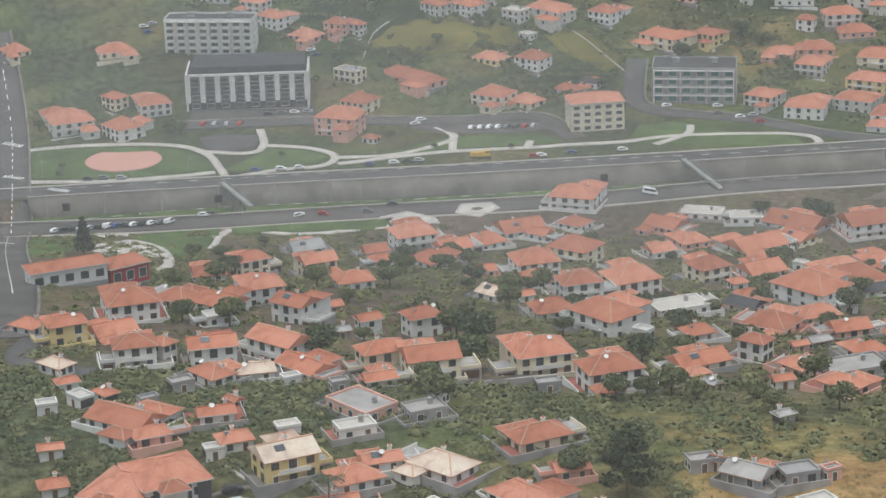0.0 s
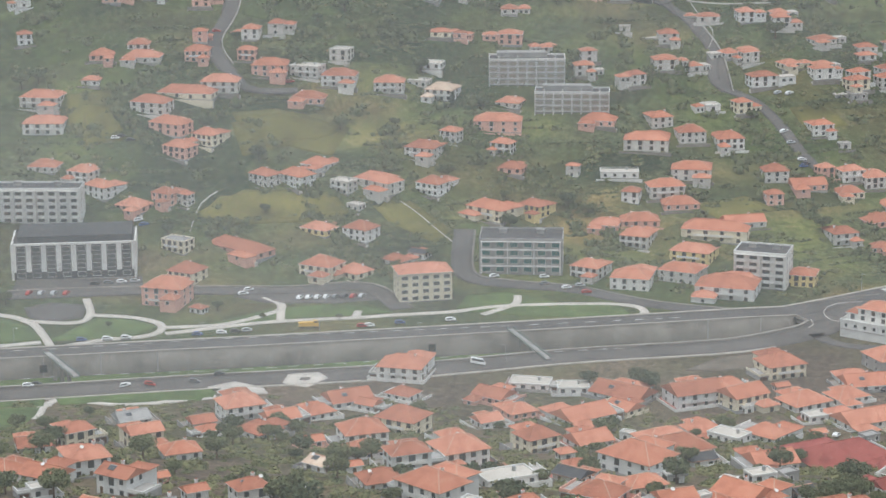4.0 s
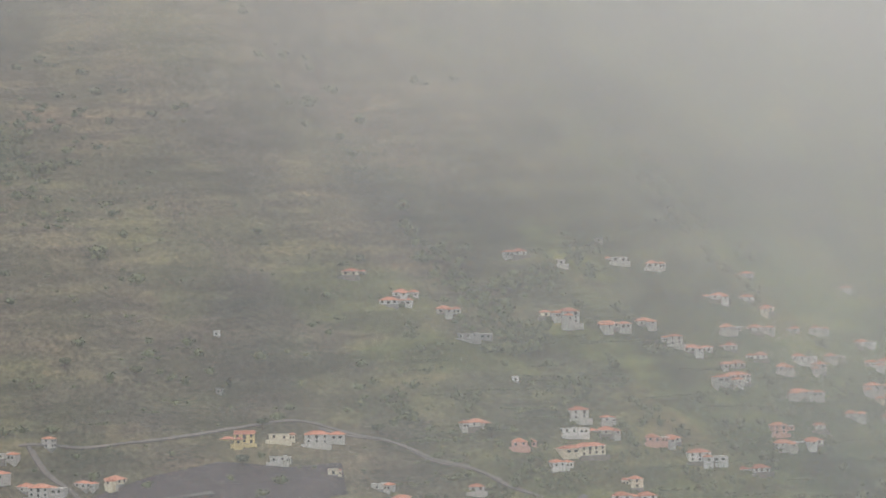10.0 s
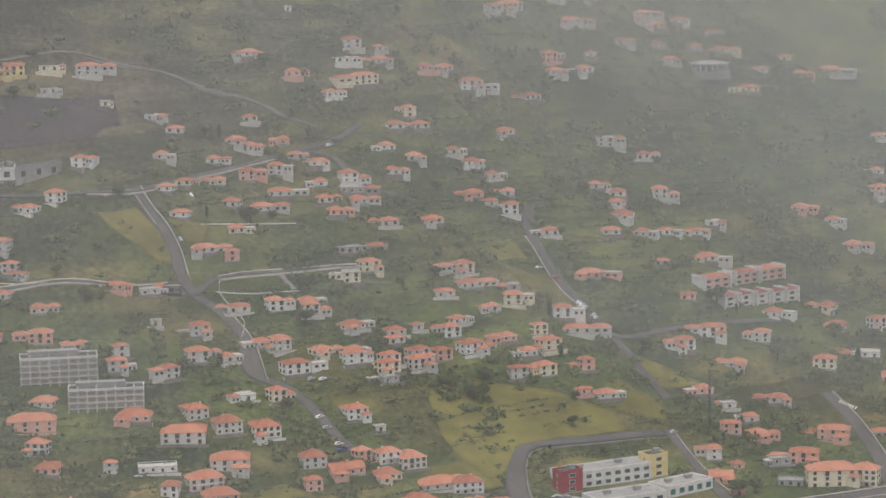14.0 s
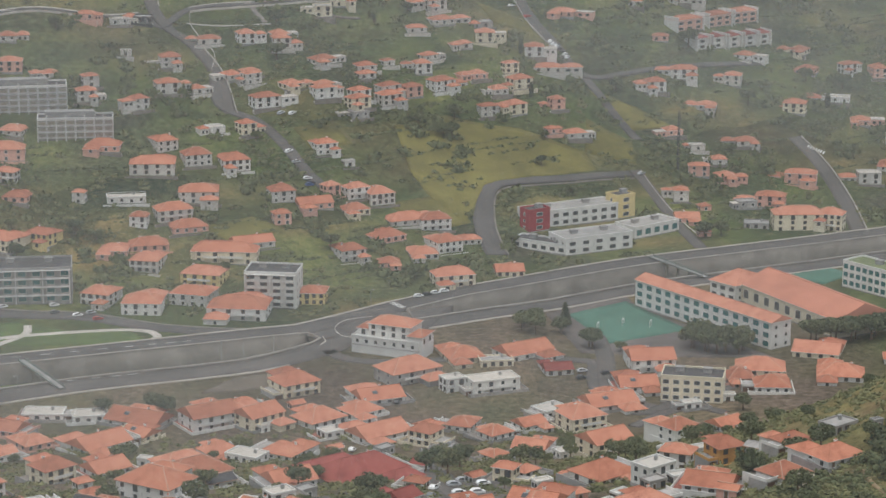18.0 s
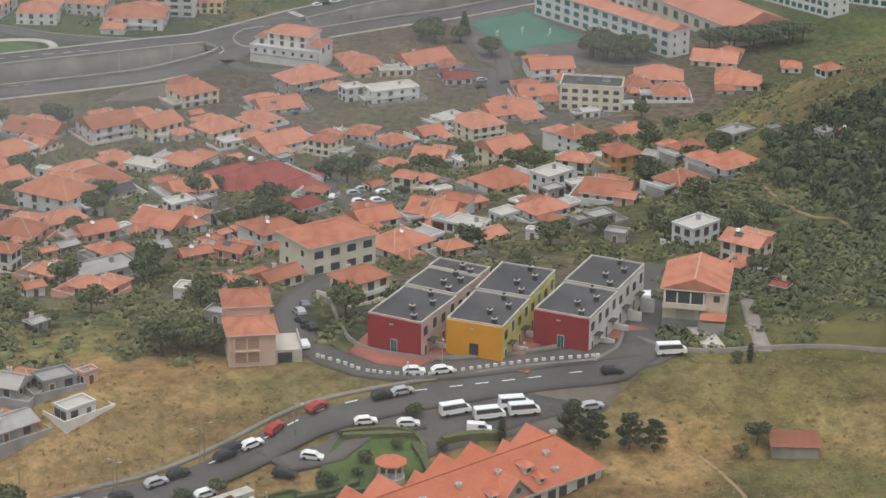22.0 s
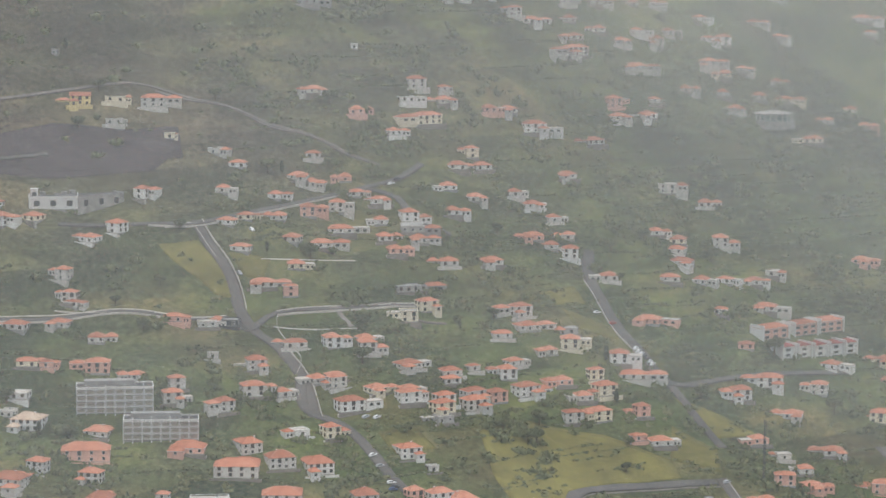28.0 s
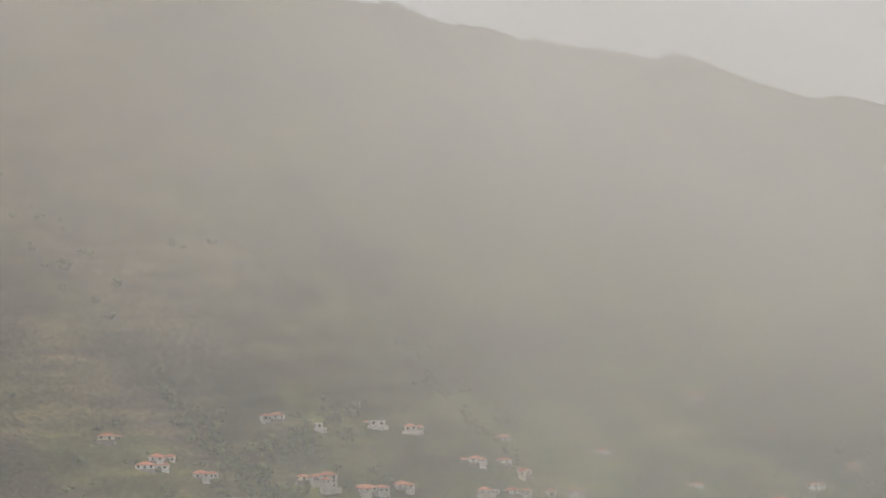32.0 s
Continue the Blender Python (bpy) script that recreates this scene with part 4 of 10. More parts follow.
def disc(name, x, y, r, mat, lift, label):
    z = max(ground(x, y), 0)
    bm = cylinder(bmesh.new(), 0, 0, -0.3, lift, r, n=56)
    ob = part(name, bm, mat, None)
    ob.matrix_basis = pose(x, y, z)
    CLEAR.append((x, y, r))
    return tagged(ob, label, name.replace("_", " "), kind="structure")


def slab(name, ax, ay, bx, by, depth, floors, fh, wall, roof, glass, bays, label):
    """A larger building on a front line from a to b, its depth behind it."""
    L = math.hypot(bx - ax, by - ay)
    turn = math.degrees(math.atan2(by - ay, bx - ax))
    d = Vector((bx - ax, by - ay, 0)).normalized()
    back = Vector((-d.y, d.x, 0))
    c = Vector(((ax + bx) / 2, (ay + by) / 2, 0)) + back * depth / 2
    z = max(ground((ax + bx) / 2, (ay + by) / 2), 0) + 0.1
    a, b, h = L / 2, depth / 2, floors * fh + 0.4
    CLEAR.append((c.x, c.y, max(a, b)))
    if max(a, b) > 2 * min(a, b):
        for s in (-0.6, 0.6):
            q = c + (d if a > b else back) * s * max(a, b)
            CLEAR.append((q.x, q.y, min(a, b)))
    ob = part(name, boxes((-a, a, -b, b, 0, h, 0), (-a - 0.1, a + 0.1, -b - 0.1, b + 0.1, -7, 0.3, 1)), [wall, GREY], None, "", pose(c.x, c.y, z, 0, 0, turn))
    tagged(ob, label, "building" if "house" not in name else "house", "larger buildings")
    if roof in ("flat", "green", "grey"):
        cap = GREENROOF if roof == "green" else GREY if roof == "grey" else ROOFING
        top = part("roof", boxes((-a + 0.25, a - 0.25, -b + 0.25, b - 0.25, h, h + 0.2, 0), (-a - 0.1, a + 0.1, -b - 0.1, -b + 0.25, h, h + 0.9, 1), (-a - 0.1, a + 0.1, b - 0.25, b + 0.1, h, h + 0.9, 1),
                                 (-a - 0.1, -a + 0.25, -b + 0.25, b - 0.25, h, h + 0.9, 1), (a - 0.25, a + 0.1, -b + 0.25, b - 0.25, h, h + 0.9, 1)), [cap, wall], ob, "flat roof with a parapet")
        for k in range(2 if L > 14 else 1):
            part("plant_box", boxes((-1.6, 1.6, -1.2, 1.2, 0, 1.7, 0), (-1.8, 1.8, -1.4, 1.4, 1.7, 1.9, 0)), GREY, top, "roof plant housing", pose(a * (0.45 - 0.9 * k), b * 0.25, h + 0.2))
    elif roof == "terrace":
        m = -b + depth * 0.45
        part("roof", hip_roof(L * 0.8, depth * 0.5, 1.7, 0.5), [TILES, WHITE, TILES], ob, "", pose(-a * 0.2, b - depth * 0.25, h + 0.2))
        part("lower_roof", hip_roof(L * 0.8, depth * 0.5, 1.6, 0.5), [TILES, WHITE, TILES], ob, "", pose(-a * 0.2, -b + depth * 0.25, h - fh + 1.4 + fh * 0.35))
    else:
        mat = SALMON if roof == "salmon" else TILES_RED if name == "terraced_house" and wall == WHITE else TILES
        part("roof", hip_roof(L, depth, depth * 0.2, 0.6, 0.25, None, roof == "salmon" or L > 40), [mat, WHITE, mat], ob, "", pose(0, 0, h + 0.25))
        if L > 40 or roof == "salmon":
            for s in (-a, a):
                bm = bmesh.new()
                f = [bm.verts.new((s, -b, h)), bm.verts.new((s, b, h)), bm.verts.new((s, 0, h + depth * 0.18))]
                bm.faces.new(f if s > 0 else f[::-1])
                part("gable_wall", bm, wall, ob)
    w = min(3.2, L / bays * (0.78 if "unfinished" in label else 0.68 if glass == TEAL else 0.55))
    me = window_mesh(w, fh * (0.58 if glass == TEAL else 0.5), glass, WHITE)
    for k in range(floors):
        for i in range(bays):
            reuse("window", me, ob, pose(-a + L * (i + 0.5) / bays, -b - 0.01, k * fh + fh * 0.32))
        n = max(1, int(depth / 5))
        s = -1 if (c.x / c.y * 57.3 + turn) > 0 else 1
        for i in range(n):
            reuse("window", WINDOW, ob, pose(s * (a + 0.01), -b + depth * (i + 0.5) / n, k * fh + fh * 0.32, 0, 0, 90 * s))
    if "dark" in label and "bays" in label:
        for i in range(bays + 1):
            x = -a + L * i / bays
            part("bay_panel", boxes((x - 1.1, x + 1.1, -b - 0.5, -b - 0.02, 3.6, h + 0.4, 0)), WHITE, ob, "tall white panel")
        part("attic", boxes((-a * 0.93, a * 0.97, -b + 1.5, b - 0.6, h + 0.25, h + 3.4, 0)), DARK, ob, "dark set-back attic storey")
        for x in (-a - 0.4, a + 0.4):
            part("end_frame", boxes((x - 0.5, x + 0.5, -b - 0.9, b, 0, h + 0.9, 0)), WHITE, ob, "white end frame")
        part("cornice", boxes((-a - 0.6, a + 0.6, -b - 0.9, -b - 0.02, h - 0.1, h + 0.9, 0)), WHITE, ob, "white cornice")
    if "unfinished" in label:
        for i in range(bays + 1):
            x = -a + 0.2 + (L - 0.4) * i / bays
            part("pier", boxes((x - 0.2, x + 0.2, -b - 1.6, -b - 0.03, -2, h + (2.2 if i % 2 else 0.9), 0)), WHITE, ob, "white dividing pier")
        for k in range(1, floors + 1):
            part("balcony", boxes((-a, a, -b - 1.2, -b - 0.03, k * fh - 0.15, k * fh + 0.1, 0)), GREY, ob, "grey concrete balcony slab")
        part("attic", boxes((-a * 0.8, a * 0.5, 0, b - 0.5, h, h + 2.6, 0)), GREY, ob, "set-back grey attic")
    if "cladding" in label:
        for x in (-a * 0.55, a * 0.2, a * 0.8):
            part("cladding_panel", boxes((x - 1.3, x + 1.3, -b - 0.3, -b - 0.02, 0.3, h - 0.1, 0)), DARK, ob, "tall dark cladding panel")
        g = part("front_gable", boxes((-2.4, 2.4, -2.2, 0.5, -1, h, 0)), wall, ob, "projecting white front", pose(-a * 0.2, -b, 0))
        part("roof", hip_roof(4.8, 4.5, 1.5, 0.5), [TILES, WHITE, RIDGE], g, "", pose(0, -0.6, h + 0.2))
    if "tower" in label and L > 12:
        part("tower", boxes((-a + 1, -a + 5, -b + 1, -b + 5, 0, 11, 0), (-a + 0.7, -a + 5.3, -b + 0.7, -b + 5.3, 11, 11.5, 0), (-a + 1.8, -a + 4.2, -b + 0.94, -b + 1, 7.5, 9.5, 1)), [WHITE, GLASS], ob, "square white corner tower")
    if name == "terraced_house":
        for x in (-a - 0.1, a + 0.1):
            part("party_wall", boxes((x - 0.22, x + 0.22, -b - 1.4, b + 0.3, -3, h + 2.0, 0)), WHITE, ob, "white party wall standing above the roof")
    if "balcon" in label or "galler" in label:
        for k in range(1, floors + 1):
            part("balcony", boxes((-a * 0.96, a * 0.96, -b - 1.3, -b - 0.03, k * fh - 0.1, k * fh + 0.12, 0), (-a * 0.96, a * 0.96, -b - 1.3, -b - 1.2, k * fh + 0.12, k * fh + (0.75 if k < floors else 0.2), 0)), WHITE, ob, "white balcony band")
        for i in range(0, bays + 1, 2):
            x = -a * 0.95 + L * 0.95 * i / bays
            part("pier", boxes((x - 0.18, x + 0.18, -b - 1.32, -b - 0.04, 0.2, h, 0)), WHITE, ob)
    return ob



# ---- roads, park and fields ----
def parapet(points, off):
    strip("parapet", points, off - 0.22, off + 0.22, PALE, 0.95, None, 5, 1, 1.2, "low pale parapet wall along a village road", "wall")


parapet([(-319, 1303), (-303, 1293), (-289, 1261), (-281, 1220), (-284, 1190), (-273, 1167)], 4.3)
parapet([(-275, 1235), (-224, 1251), (-167, 1266), (-109, 1279)], -2.6)
parapet([(-101, 1366), (-90, 1343), (-78, 1318), (-73, 1296)], 3.6)
parapet([(-54, 1294), (-22, 1307), (23, 1330)], -2.6)
parapet([(-127, 1357), (-100, 1365), (-69, 1385), (-38, 1412), (-9, 1427)], -3.1)
parapet([(120, 1393), (130, 1357), (142, 1326), (156, 1300)], -3.8)
parapet([(263, 1268), (272, 1241), (274, 1196), (268, 1132)], 4.3)
parapet([(-50, 1265), (-37, 1233), (-31, 1201)], 3.6)
strip("road", [(-319, 1303), (-303, 1293), (-289, 1261), (-281, 1220), (-284, 1190), (-273, 1167), (-259, 1153), (-235, 1156)], -4, 4, ASPHALT, 0.35, None, 5, 4, 0.5, "worn grey asphalt village road", "road")
strip("road", [(-275, 1235), (-224, 1251), (-167, 1266), (-109, 1279), (-80, 1288), (-68, 1277), (-54, 1294), (-22, 1307), (23, 1330)], -2.25, 2.25, ASPHALT, 0.35, None, 5, 4, 0.5, "worn grey asphalt village road", "road")
strip("road", [(-101, 1366), (-90, 1343), (-78, 1318), (-73, 1296), (-65, 1278), (-50, 1265), (-37, 1233), (-31, 1201)], -3.25, 3.25, ASPHALT, 0.35, None, 5, 4, 0.5, "worn grey asphalt village road", "road")
strip("road", [(-174, 1342), (-127, 1357), (-100, 1365), (-69, 1385), (-38, 1412), (-9, 1427), (10, 1438), (24, 1458)], -2.75, 2.75, ASPHALT, 0.35, None, 5, 4, 0.5, "worn grey asphalt village road", "road")
strip("road", [(-9, 1426), (10, 1424), (22, 1406), (41, 1401)], -2.5, 2.5, ASPHALT, 0.35, None, 5, 4, 0.5, "worn grey asphalt village road", "road")
strip("road", [(121, 1425), (120, 1393), (130, 1357), (142, 1326), (156, 1300), (190, 1316), (258, 1349)], -3.5, 3.5, ASPHALT, 0.35, None, 5, 4, 0.5, "worn grey asphalt village road", "road")
strip("road", [(155, 1298), (164, 1272), (176, 1242)], -2.5, 2.5, ASPHALT, 0.35, None, 5, 4, 0.5, "worn grey asphalt village road", "road")
strip("road", [(171, 1210), (178, 1186), (184, 1144), (188, 1107)], -3, 3, ASPHALT, 0.35, None, 5, 4, 0.5, "worn grey asphalt village road", "road")
strip("road", [(263, 1268), (272, 1241), (274, 1196), (268, 1132), (263, 1094)], -4, 4, ASPHALT, 0.35, None, 5, 4, 0.5, "worn grey asphalt village road", "road")
strip("road", [(-49, 1262), (-40, 1241), (-36, 1210), (-17, 1193), (-4, 1175), (7, 1150), (17, 1139)], -3, 3, ASPHALT, 0.35, None, 5, 4, 0.5, "worn grey asphalt village road", "road")
strip("road", [(168, 1207), (144, 1199), (115, 1187), (94, 1171), (89, 1133), (92, 1095)], -5, 5, ASPHALT, 0.35, None, 5, 4, 0.5, "worn grey asphalt village road", "road")
strip("kerb", [(168, 1207), (144, 1199), (115, 1187), (94, 1171), (89, 1133), (92, 1095)], 5, 5.8, CONCRETE, 0.45, None, 5, 2, 0.4, "grey stone pavement and kerb beside the road", "pavement")
strip("road", [(-416, 1310), (-380, 1329), (-342, 1345), (-256, 1381), (-210, 1394), (-188, 1407)], -3, 3, ASPHALT, 0.35, None, 5, 4, 0.5, "worn grey asphalt village road", "road")
strip("track", [(-302, 1425), (-286, 1429), (-237, 1435), (-185, 1469), (-132, 1479), (-91, 1478), (-58, 1469), (-24, 1459)], -2, 2, GRAVEL, 0.3, None, 5, 4, 0.5, "grey dusty track across the hillside", "track")
strip("track", [(-133, 1476), (-83, 1477), (-32, 1461), (0, 1445)], -2, 2, GRAVEL, 0.3, None, 5, 4, 0.5, "grey dusty track across the hillside", "track")
strip("track", [(-296, 1425), (-285, 1412), (-261, 1391), (-257, 1381)], -2, 2, GRAVEL, 0.3, None, 5, 4, 0.5, "grey dusty track across the hillside", "track")
strip("road", [(-320, 959), (-269, 974), (-238, 978), (-206, 983), (-174, 992), (-155, 966)], -4.5, 4.5, ASPHALT, 0.35, None, 5, 4, 0.5, "worn grey asphalt village road", "road")
strip("kerb", [(-320, 959), (-269, 974), (-238, 978), (-206, 983), (-174, 992), (-155, 966)], 4.5, 5.3, CONCRETE, 0.45, None, 5, 2, 0.4, "grey stone pavement and kerb beside the road", "pavement")
strip("road", [(-141, 1055), (-135, 1013), (-113, 1004), (-86, 1001), (-52, 984), (-13, 978), (14, 992), (42, 1007)], -4.5, 4.5, ASPHALT, 0.35, None, 5, 4, 0.5, "worn grey asphalt village road", "road")
strip("kerb", [(-141, 1055), (-135, 1013), (-113, 1004), (-86, 1001), (-52, 984), (-13, 978), (14, 992), (42, 1007)], 4.5, 5.3, CONCRETE, 0.45, None, 5, 2, 0.4, "grey stone pavement and kerb beside the road", "pavement")
strip("road", [(-424, 1017), (-410, 989), (-390, 944), (-364, 877), (-311, 739), (-245, 584), (-217, 508)], -6.5, 6.5, ASPHALT, 0.35, None, 5, 4, 0.5, "worn grey asphalt village road", "road")
strip("kerb", [(-424, 1017), (-410, 989), (-390, 944), (-364, 877), (-311, 739), (-245, 584), (-217, 508)], 6.5, 7.3, CONCRETE, 0.45, None, 5, 2, 0.4, "grey stone pavement and kerb beside the road", "pavement")
strip("road", [(-232, 543), (-213, 519), (-200, 477), (-180, 468)], -3, 3, ASPHALT, 0.35, None, 5, 4, 0.5, "worn grey asphalt village road", "road")
strip("road", [(-103, 478), (-92, 480), (-87, 496), (-83, 508)], -3, 3, ASPHALT, 0.35, None, 5, 4, 0.5, "worn grey asphalt village road", "road")
strip("road", [(-155, 389), (-145, 393), (-139, 399), (-129, 405), (-123, 407), (-114, 407), (-104, 410)], -5.5, 5.5, ASPHALT, 0.35, None, 5, 4, 0.5, "worn grey asphalt village road", "road")
strip("kerb", [(-155, 389), (-145, 393), (-139, 399), (-129, 405), (-123, 407), (-114, 407), (-104, 410)], 5.5, 6.3, CONCRETE, 0.45, None, 5, 2, 0.4, "grey stone pavement and kerb beside the road", "pavement")
strip("road", [(-73, 403), (-67, 401), (-62, 399), (-51, 397), (-39, 394), (-29, 389), (-21, 388)], -3, 3, ASPHALT, 0.35, None, 5, 4, 0.5, "worn grey asphalt village road", "road")
strip("road", [(-50, 370), (-36, 377), (-30, 382), (-23, 389), (-10, 393.3), (1, 398.6), (11, 405), (20, 410.8), (33, 415), (47, 418), (62, 421), (77, 423), (83, 429), (87, 442), (90, 464), (94, 487), (101, 505)], -4.25, 4.25, ASPHALT, 0.35, None, 5, 4, 0.5, "worn grey asphalt village road", "road")
strip("kerb", [(-50, 370), (-36, 377), (-30, 382), (-23, 389), (-10, 393.3), (1, 398.6), (11, 405), (20, 410.8), (33, 415), (47, 418), (62, 421), (77, 423), (83, 429), (87, 442), (90, 464), (94, 487), (101, 505)], 4.25, 5.05, CONCRETE, 0.45, None, 5, 2, 0.4, "grey stone pavement and kerb beside the road", "pavement")
strip("road", [(39, 542), (30, 512), (22, 485), (18, 459), (21, 437), (30, 427), (41, 425), (58, 427), (74, 430), (83, 431)], -3.5, 3.5, ASPHALT, 0.35, None, 5, 4, 0.5, "worn grey asphalt village road", "road")
strip("road", [(12, 405), (16, 401), (23, 403), (29, 409), (40, 411)], -3.5, 3.5, ASPHALT, 0.35, None, 5, 4, 0.5, "worn grey asphalt village road", "road")
strip("road", [(23, 493), (31, 541), (42, 627), (40, 712), (45, 821)], -2.5, 2.5, ASPHALT, 0.35, None, 5, 4, 0.5, "worn grey asphalt village road", "road")
strip("road", [(117, 929), (114, 892), (125, 862), (142, 874), (166, 893)], -3, 3, ASPHALT, 0.35, None, 5, 4, 0.5, "worn grey asphalt village road", "road")
strip("road", [(16, 983), (9, 971), (17, 942), (39, 934), (84, 939), (117, 929)], -3, 3, ASPHALT, 0.35, None, 5, 4, 0.5, "worn grey asphalt village road", "road")
strip("footpath", [(89, 398), (92, 393), (95, 384), (94, 372)], -0.35, 0.35, DIRT, 0.06, None, 2, 2, 0.1, "trodden dirt footpath in dry grass", "footpath")
strip("footpath", [(26, 356), (41, 365), (56, 370), (76, 375), (96, 375), (119, 366)], -0.4, 0.4, DIRT, 0.05, None, 2, 2, 0.1, "trodden dirt footpath in dry grass", "footpath")
strip("ramp", [(-23, 1308), (-14, 1289)], -1.5, 1.5, CONCRETE, 0.3, None, 5, 4, 0.5, "grey concrete ramp", "ramp")
strip("road", [(4, 638), (15, 654), (26, 643), (35, 606)], -2.5, 2.5, ASPHALT, 0.35, None, 5, 4, 0.5, "worn grey asphalt village road", "road")
strip("road", [(15, 813), (30, 796), (43, 765), (46, 666)], -2, 2, ASPHALT, 0.35, None, 5, 4, 0.5, "worn grey asphalt village road", "road")
strip("road", [(121, 845), (136, 861), (147, 866), (156, 856)], -2.5, 2.5, ASPHALT, 0.35, None, 5, 4, 0.5, "worn grey asphalt village road", "road")
strip("road", [(122, 966), (122, 934), (118, 896), (121, 878), (135, 865)], -3.5, 3.5, ASPHALT, 0.35, None, 5, 4, 0.5, "worn grey asphalt village road", "road")
strip("ramp", [(107, 427), (108, 440), (111, 460), (113, 479)], -1.5, 1.5, CONCRETE, 0.3, None, 5, 4, 0.5, "grey concrete ramp", "ramp")
strip("track", [(-52, 1296), (-29, 1304), (-5, 1318), (8, 1325), (19, 1312), (36, 1319)], -1.25, 1.25, GRAVEL, 0.3, None, 5, 4, 0.5, "grey dusty track across the hillside", "track")
strip("path", [(-376, 922), (-354, 932), (-319, 937), (-301, 929), (-288, 908), (-283, 898)], -1.7, 1.7, PAVING, 0.30, None, 3, 2, 0.4, "pale curving park path", "path")
strip("path", [(-305, 931), (-283, 931), (-280, 943), (-287, 962)], -1.7, 1.7, PAVING, 0.30, None, 3, 2, 0.4, "pale curving park path", "path")
strip("path", [(-280, 942), (-262, 941), (-248, 933), (-248, 919), (-268, 909), (-279, 900)], -1.7, 1.7, PAVING, 0.30, None, 3, 2, 0.4, "pale curving park path", "path")
strip("path", [(-246, 929), (-223, 936), (-206, 955), (-205, 965), (-214, 974)], -1.7, 1.7, PAVING, 0.30, None, 3, 2, 0.4, "pale curving park path", "path")
strip("path", [(-243, 921), (-218, 935), (-201, 943), (-170, 952), (-157, 957), (-135, 964), (-111, 976), (-68, 983), (-56, 974), (-62, 962)], -1.7, 1.7, PAVING, 0.30, None, 3, 2, 0.4, "pale curving park path", "path")
strip("path", [(-121, 962), (-110, 978), (-110, 990)], -1.7, 1.7, PAVING, 0.30, None, 3, 2, 0.4, "pale curving park path", "path")
strip("path", [(-363, 885), (-378, 926)], -1.7, 1.7, PAVING, 0.30, None, 3, 2, 0.4, "pale curving park path", "path")
strip("path", [(-361, 883), (-327, 889), (-289, 904)], -1.7, 1.7, PAVING, 0.30, None, 3, 2, 0.4, "pale curving park path", "path")
strip("path", [(-201, 943), (-205, 965)], -1.7, 1.7, PAVING, 0.30, None, 3, 2, 0.4, "pale curving park path", "path")
strip("path", [(-172, 951), (-172, 961)], -1.7, 1.7, PAVING, 0.30, None, 3, 2, 0.4, "pale curving park path", "path")
strip("path", [(-325, 783), (-337, 830), (-314, 821), (-298, 825)], -1.8, 1.8, PAVING, 0.32, None, 3, 2, 0.4, "pale curving park path", "path")
strip("path", [(-290, 761), (-288, 796), (-268, 769), (-243, 707), (-234, 671)], -1.8, 1.8, PAVING, 0.32, None, 3, 2, 0.4, "pale curving park path", "path")
strip("path", [(-253, 780), (-264, 831), (-253, 835), (-233, 833), (-214, 842), (-205, 846)], -1.8, 1.8, PAVING, 0.32, None, 3, 2, 0.4, "pale curving park path", "path")
strip("path", [(-236, 835), (-235, 843), (-216, 848)], -1.8, 1.8, PAVING, 0.32, None, 3, 2, 0.4, "pale curving park path", "path")
patch("lawn", [(-363, 888), (-373, 924), (-346, 930), (-318, 935), (-300, 924), (-289, 907), (-327, 890)], LAWN, 0.16, "mown green park lawn")
patch("lawn", [(-287, 906), (-276, 939), (-260, 939), (-249, 930), (-255, 914)], LAWN, 0.16, "mown green park lawn")
patch("lawn", [(-239, 926), (-224, 941), (-207, 961), (-187, 967), (-169, 969), (-158, 961), (-202, 945)], LAWN, 0.16, "mown green park lawn")
patch("lawn", [(-133, 967), (-131, 988), (-116, 995), (-91, 982), (-68, 983), (-60, 967), (-103, 962)], LAWN, 0.16, "mown green park lawn")
patch("lawn", [(-313, 751), (-321, 789), (-309, 793), (-287, 739), (-288, 706)], LAWN, 0.2, "mown green park lawn")
patch("lawn", [(-290, 794), (-285, 831), (-268, 837), (-261, 817), (-246, 735), (-268, 769)], LAWN, 0.2, "mown green park lawn")
patch("lawn", [(-262, 836), (-232, 844), (-206, 853), (-206, 845), (-238, 834)], LAWN, 0.2, "mown green park lawn")
patch("plaza", [(-282, 743), (-288, 796), (-269, 769), (-254, 730), (-256, 707)], PAVING, 0.24, "pale paved oval plaza")
patch("traffic_island", [(-184, 864), (-184, 875), (-173, 879), (-168, 872), (-174, 861)], PAVING, 0.3, "pale paved traffic island")
patch("traffic_island", [(-211, 856), (-202, 864), (-190, 858), (-187, 852), (-203, 848)], PAVING, 0.3, "pale paved traffic island")
patch("play_area", [(-309, 947), (-300, 955), (-285, 955), (-282, 939), (-293, 931), (-304, 936)], ASPHALT, 0.2, "dark round play area in the park")
patch("car_park", [(-227, 973), (-210, 984), (-172, 987), (-161, 980), (-183, 970), (-211, 967)], ASPHALT, 0.3, "asphalt car park")
patch("car_park", [(-319, 961), (-321, 976), (-270, 989), (-265, 971)], ASPHALT, 0.3, "asphalt car park")
patch("car_park", [(25, 408), (32, 412), (43, 417), (61, 416), (72, 412), (59, 408), (49, 404), (39, 400), (37, 406)], ASPHALT, 0.3, "asphalt car park beside the inn")
patch("car_park", [(34, 622), (39, 679), (57, 701), (56, 647), (41, 610)], ASPHALT, 0.3, "asphalt car park")
patch("street_apron", [(16, 983), (28, 999), (47, 1005), (67, 1014), (55, 980), (27, 966)], ASPHALT, 0.28, "asphalt apron of the roundabout")
